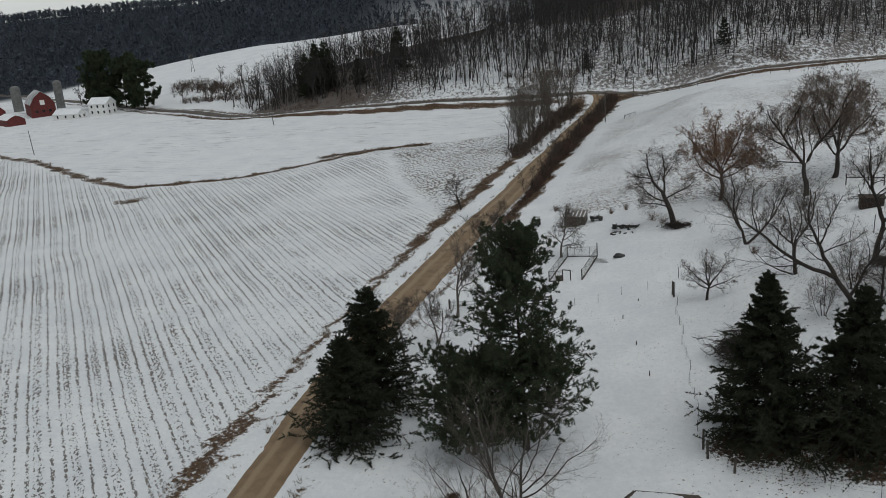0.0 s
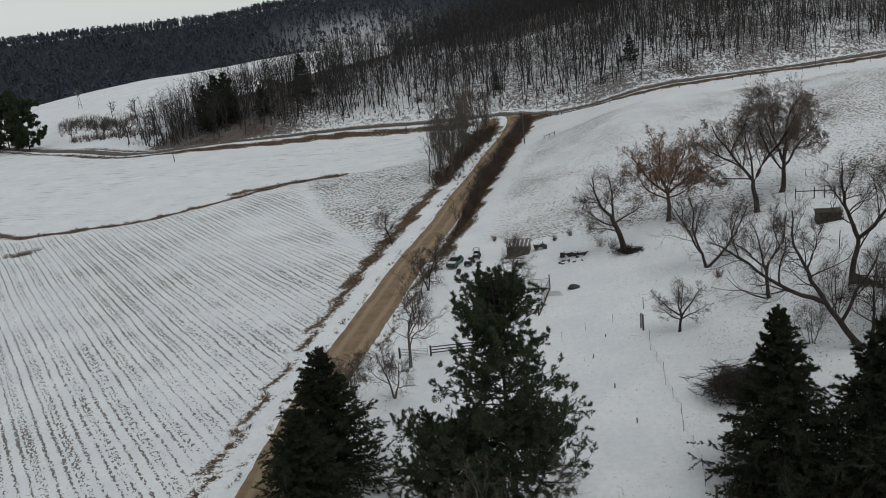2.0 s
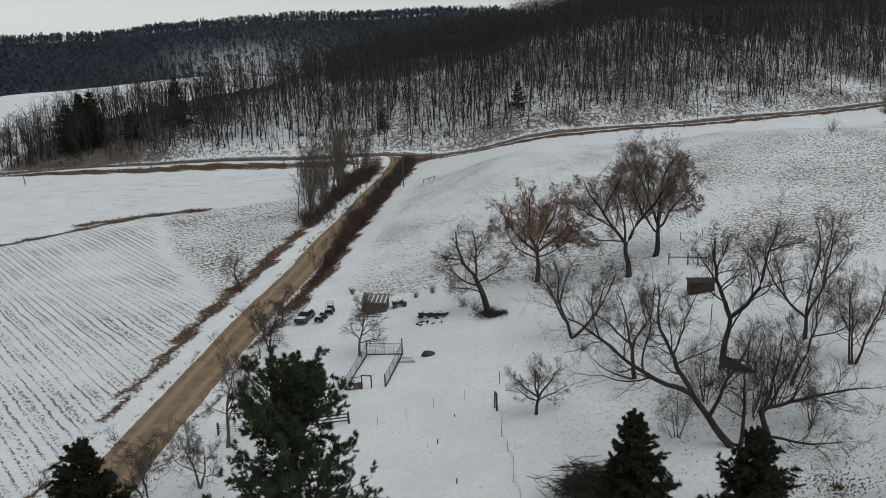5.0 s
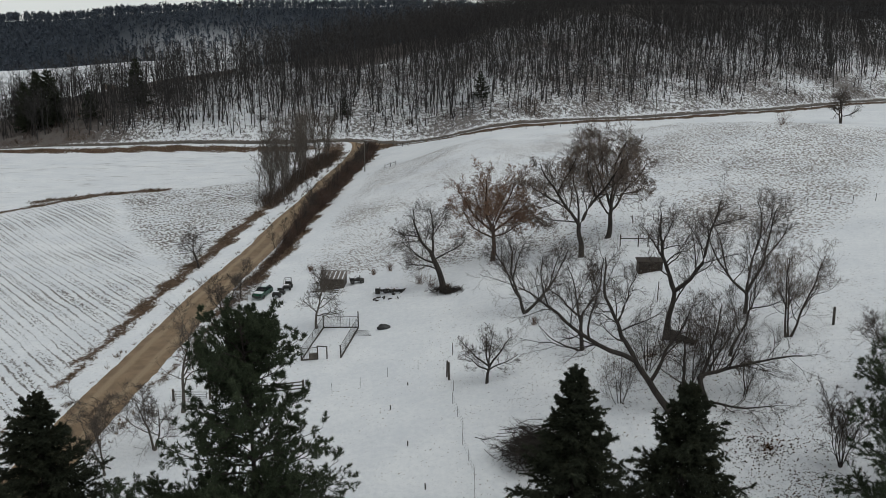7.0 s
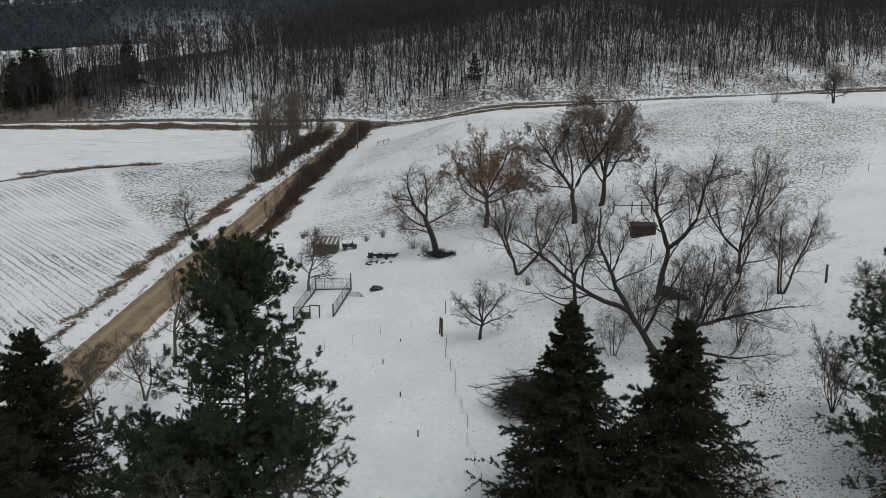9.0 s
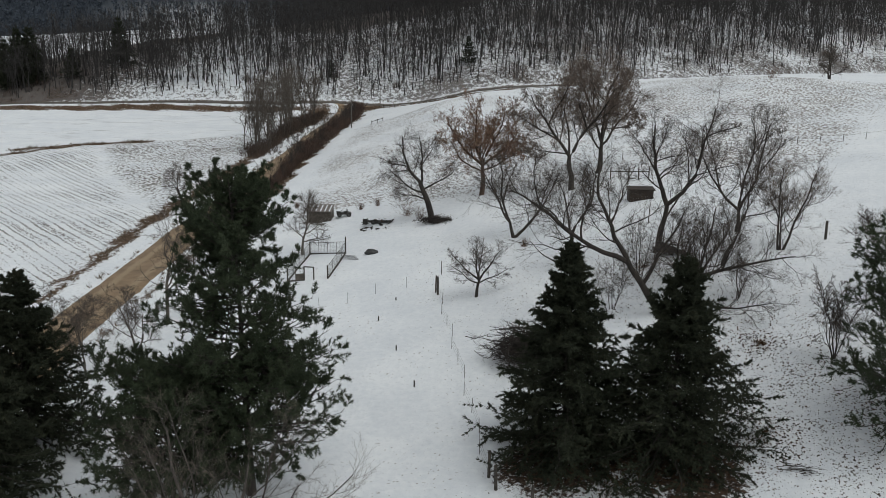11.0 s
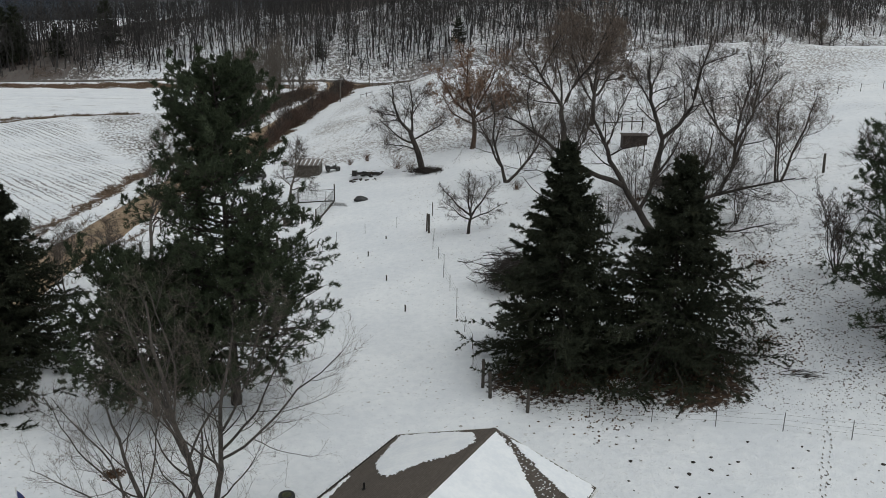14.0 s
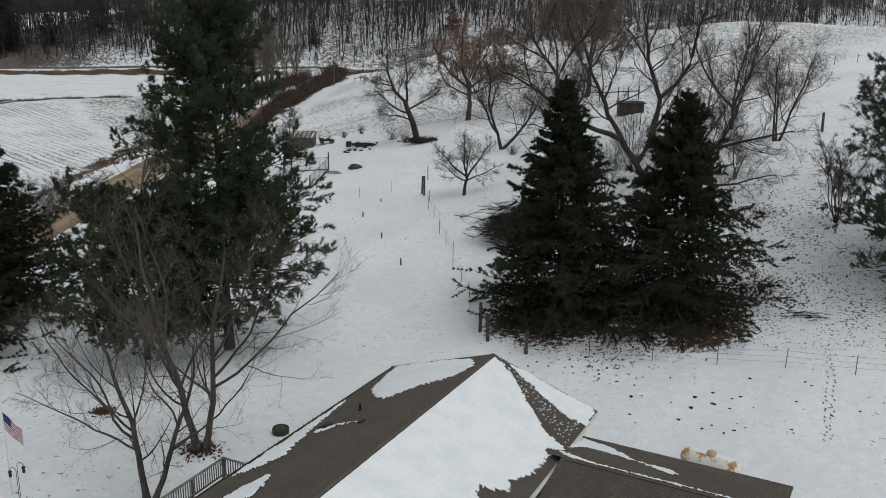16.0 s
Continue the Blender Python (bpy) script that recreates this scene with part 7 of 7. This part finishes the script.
def gambrel(ob, length, half, eave, knee, top, wall, roof):
    """Barn body and roof; the gable looks along the local x axis."""
    prof = [(-half, 0), (-half, eave), (-half * 0.6, knee), (0, top), (half * 0.6, knee), (half, eave), (half, 0)]
    bm = bmesh.new()
    ends = [[bm.verts.new((x, y, z - (1 if z == 0 else 0))) for y, z in prof] for x in (-length / 2, length / 2)]
    bm.faces.new(ends[0]), bm.faces.new(ends[1][::-1])
    for k in (0, 5):
        bm.faces.new((ends[0][k], ends[0][k + 1], ends[1][k + 1], ends[1][k]))
    bmesh.ops.recalc_face_normals(bm, faces=bm.faces)
    part("wall", bm, wall, ob)
    for k in range(1, 5):
        bm = bmesh.new()
        (y0, z0), (y1, z1) = prof[k], prof[k + 1]
        vs = [bm.verts.new((x, y, z + dz)) for dz in (0.02, 0.25) for x, y, z in ((-length / 2 - 0.4, y0, z0), (length / 2 + 0.4, y0, z0), (length / 2 + 0.4, y1, z1), (-length / 2 - 0.4, y1, z1))]
        for f in ((0, 1, 2, 3), (7, 6, 5, 4), (0, 4, 5, 1), (1, 5, 6, 2), (2, 6, 7, 3), (3, 7, 4, 0)):
            bm.faces.new([vs[i] for i in f])
        bmesh.ops.recalc_face_normals(bm, faces=bm.faces)
        part("roof", bm, roof, ob)


def opening(ob, lo, hi, mat, name="window"):
    bm = bmesh.new()
    add_box(bm, lo, hi, None, 0.02)
    part(name, bm, mat, ob)


barn = thing("barn", -414, 320, "large red gambrel-roofed barn under snow", "barn", turn=-30)
gambrel(barn, 20, 6.5, 6.5, 10.5, 13.5, RED_BARN, ROOF_TIN)
for y0 in (-3.5, 0, 3.5):
    opening(barn, (9.95, y0 - 0.7, 2.0), (10.08, y0 + 0.7, 3.4), GLASS_DARK)
opening(barn, (9.95, -1.2, 6.2), (10.1, 1.2, 8.8), WHITE_PAINT, "loft_door")
ob = thing("barn", -392, 284, "low red shed with a snowy roof beside a barn", "barn", turn=-20)
gambrel(ob, 16, 4.5, 3.0, 4.2, 5.2, RED_BARN, SNOW)
ob = thing("barn", -436, 306, "small red barn wing with a snowy roof", "barn", turn=-25)
gambrel(ob, 14, 5, 4.0, 6.0, 7.2, RED_BARN, SNOW)
for sx, sy, h, r in ((-446, 330, 13, 2.8), (-461, 322, 13, 3.2), (-424, 342, 14.5, 2.4)):
    ob = thing("silo", sx, sy, "grey concrete silo with a domed roof", "silo", "farm silos")
    bm = bmesh.new()
    add_rod(bm, (0, 0, -1), (0, 0, h), r, r, 24)
    for k in range(int(h / 1.5)):
        add_rod(bm, (0, 0, k * 1.5 + 0.6), (0, 0, k * 1.5 + 0.68), r + 0.05, r + 0.05, 24)
    part("tower", bm, CONCRETE, ob)
    bm = bmesh.new()
    add_ball(bm, (0, 0, h), (r, r, r * 0.7), 20, 10)
    part("dome", bm, CONCRETE, ob, "rounded roof")


def gable_house(x, y, turn, size, eave, top, label, wall, roof, rows):
    ob = thing("farmhouse", x, y, label, "house", turn=turn)
    lx, ly = size[0] / 2, size[1] / 2
    bm = bmesh.new()
    prof = [(-ly, -1), (-ly, eave), (0, top), (ly, eave), (ly, -1)]
    ends = [[bm.verts.new((x0, yy0, z)) for yy0, z in prof] for x0 in (-lx, lx)]
    bm.faces.new(ends[0]), bm.faces.new(ends[1][::-1])
    for k in (0, 3):
        bm.faces.new((ends[0][k], ends[0][k + 1], ends[1][k + 1], ends[1][k]))
    bmesh.ops.recalc_face_normals(bm, faces=bm.faces)
    part("wall", bm, wall, ob)
    for s in (-1, 1):
        bm = bmesh.new()
        vs = [bm.verts.new((x0, y0, z0 + dz)) for dz in (0.02, 0.22) for x0, y0, z0 in ((-lx - 0.4, s * (ly + 0.4), eave - 0.25), (lx + 0.4, s * (ly + 0.4), eave - 0.25), (lx + 0.4, 0, top), (-lx - 0.4, 0, top))]
        for f in ((0, 1, 2, 3), (7, 6, 5, 4), (0, 4, 5, 1), (1, 5, 6, 2), (2, 6, 7, 3), (3, 7, 4, 0)):
            bm.faces.new([vs[i] for i in f])
        bmesh.ops.recalc_face_normals(bm, faces=bm.faces)
        part("roof", bm, roof, ob)
    for z0 in rows:
        for k in range(3):
            wx = -lx + (k + 0.5) * 2 * lx / 3
            opening(ob, (wx - 0.5, -ly - 0.06, z0), (wx + 0.5, -ly + 0.02, z0 + 1.4), GLASS_DARK)
        for wy in (-ly * 0.5, ly * 0.5):
            opening(ob, (lx - 0.02, wy - 0.5, z0), (lx + 0.06, wy + 0.5, z0 + 1.4), GLASS_DARK)
    return ob


gable_house(-360, 316, 12, (11, 8.5), 6.2, 9.0, "white two-storey farmhouse beside tall evergreens", WHITE_PAINT, SNOW, (1.0, 4.0))
gable_house(-373, 305, 12, (15, 7), 3.0, 5.0, "low white house wing with a snowy roof", WHITE_PAINT, SNOW, (0.9,))
farm_fir = [pine(70 + k, 29 - 4 * k, 8.5, 1.7, 0.08, (0.75, 1.0, 1.0, 0.9, 0.7, 0.3), 0.7, needle=(1.1, 4, 0.22)) for k in range(2)]
firs = []
for k, (px, py, gr) in enumerate(((-376, 334, 1.1), (-345, 331, 0.85), (-386, 338, 1.0), (-367, 339, 1.05))):
    if k < 2:
        firs.append(plant("pine_tree", farm_fir[k], px, py, "tall dark round-crowned pine sheltering a farmhouse", "tree", "farm evergreens"))
    else:
        copy_thing(firs[k % 2], pose(px, py, ground_z(px, py), 0, 0, 50 * k) @ Matrix.Diagonal((gr, gr, gr, 1)))
yard_trees = bare_tree(401, 14, 0.3, fork=0.25, limbs=10, least=0.045, dense=(4, 3, 2))
first = plant("bare_tree", yard_trees, -330, 345, "bare tree by the county road", "tree", "bare trees by the county road")
for px, py, gr in ((-318, 350, 0.8), (-300, 335, 1.0), (-287, 330, 0.8), (-272, 318, 1.1), (-400, 352, 0.9), (-428, 360, 1.0), (-262, 325, 1.2), (-310, 372, 1.1), (-345, 395, 0.9)):
    copy_thing(first, pose(px, py, ground_z(px, py), 0, 0, px * 7) @ Matrix.Diagonal((gr, gr, gr, 1)))
mill = thing("windmill", -412, 444, "small old farm windmill on the snowy slope", "windmill", turn=40)
bm = bmesh.new()
for sx in (-1, 1):
    for sy in (-1, 1):
        add_rod(bm, (sx * 1.1, sy * 1.1, -0.5), (sx * 0.15, sy * 0.15, 10), 0.09, 0.07, 6)
for h in (2.5, 5, 7.5):
    w = 1.1 - 0.095 * h
    for a, b in (((-w, -w), (w, -w)), ((w, -w), (w, w)), ((w, w), (-w, w)), ((-w, w), (-w, -w))):
        add_rod(bm, (*a, h), (*b, h), 0.05, 0.05, 5)
part("lattice", bm, DARK_METAL, mill)
for k in range(14):
    bm = bmesh.new()
    a = k * 2 * math.pi / 14
    add_box(bm, (0.5, -0.02, -0.22), (2.0, 0.02, 0.22), Matrix.Translation((0, -0.5, 10)) @ Matrix.Rotation(a, 4, "Y") @ Matrix.Rotation(0.5, 4, "X"))
    part("blade", bm, STEEL, mill)
bm = bmesh.new()
add_rod(bm, (0, -0.6, 10), (0, 2.2, 10), 0.09, 0.06, 8)
add_box(bm, (-0.02, 1.4, 9.6), (0.02, 2.6, 10.4))
part("tail", bm, DARK_METAL, mill)
tower = thing("lookout_tower", -455, 1050, "small dark tower above the wooded ridge", "tower")
bm = bmesh.new()
for sx in (-1.5, 1.5):
    for sy in (-1.5, 1.5):
        add_rod(bm, (sx * 1.6, sy * 1.6, -1), (sx, sy, 13), 0.35, 0.3, 6)
part("legs", bm, DARK_METAL, tower)
bm = bmesh.new()
add_box(bm, (-2.2, -2.2, 13), (2.2, 2.2, 16), None, 0.1)
part("cabin", bm, DARK_METAL, tower)


# footprints that cross the snow beside the house
g = np.random.RandomState(31)
# Flat earth-dark patches; the shade of the dents is in their colour.
FOOTPRINT = simple("trodden snow and grass with dent shade", (0.10, 0.085, 0.07), (0.3, 0.28, 0.26), 6, 0.9)
way = np.array([(19.0, 64.7), (18.5, 61.3), (17.8, 58.6), (17.2, 56.6), (16.5, 54.0)])
s = np.linspace(0, len(way) - 1.001, 44)
k = s.astype(int)
c = way[k] + (way[k + 1] - way[k]) * (s - k)[:, None]
c = c + np.stack([0.16 * (-1.0) ** np.arange(44), 0 * s], 1) + g.normal(0, 0.07, c.shape)
bm = bmesh.new()
for fx0, fy0 in c:
    turn = g.uniform(-0.4, 0.4)
    ring = []
    for q in range(8):
        a, r = q * math.pi / 4, g.uniform(0.8, 1.15)
        px, py = 0.045 * r * math.cos(a), 0.11 * r * math.sin(a)
        px, py = fx0 + px * math.cos(turn) - py * math.sin(turn), fy0 + px * math.sin(turn) + py * math.cos(turn)
        ring.append(bm.verts.new((px, py, ground_z(px, py) + 0.03)))
    bm.faces.new(ring)
me = bpy.data.meshes.new("footprints")
bm.to_mesh(me)
bm.free()
tagged(link("footprints", me, FOOTPRINT), "line of footprints in the snow beside the house", "footprints", kind="stuff")
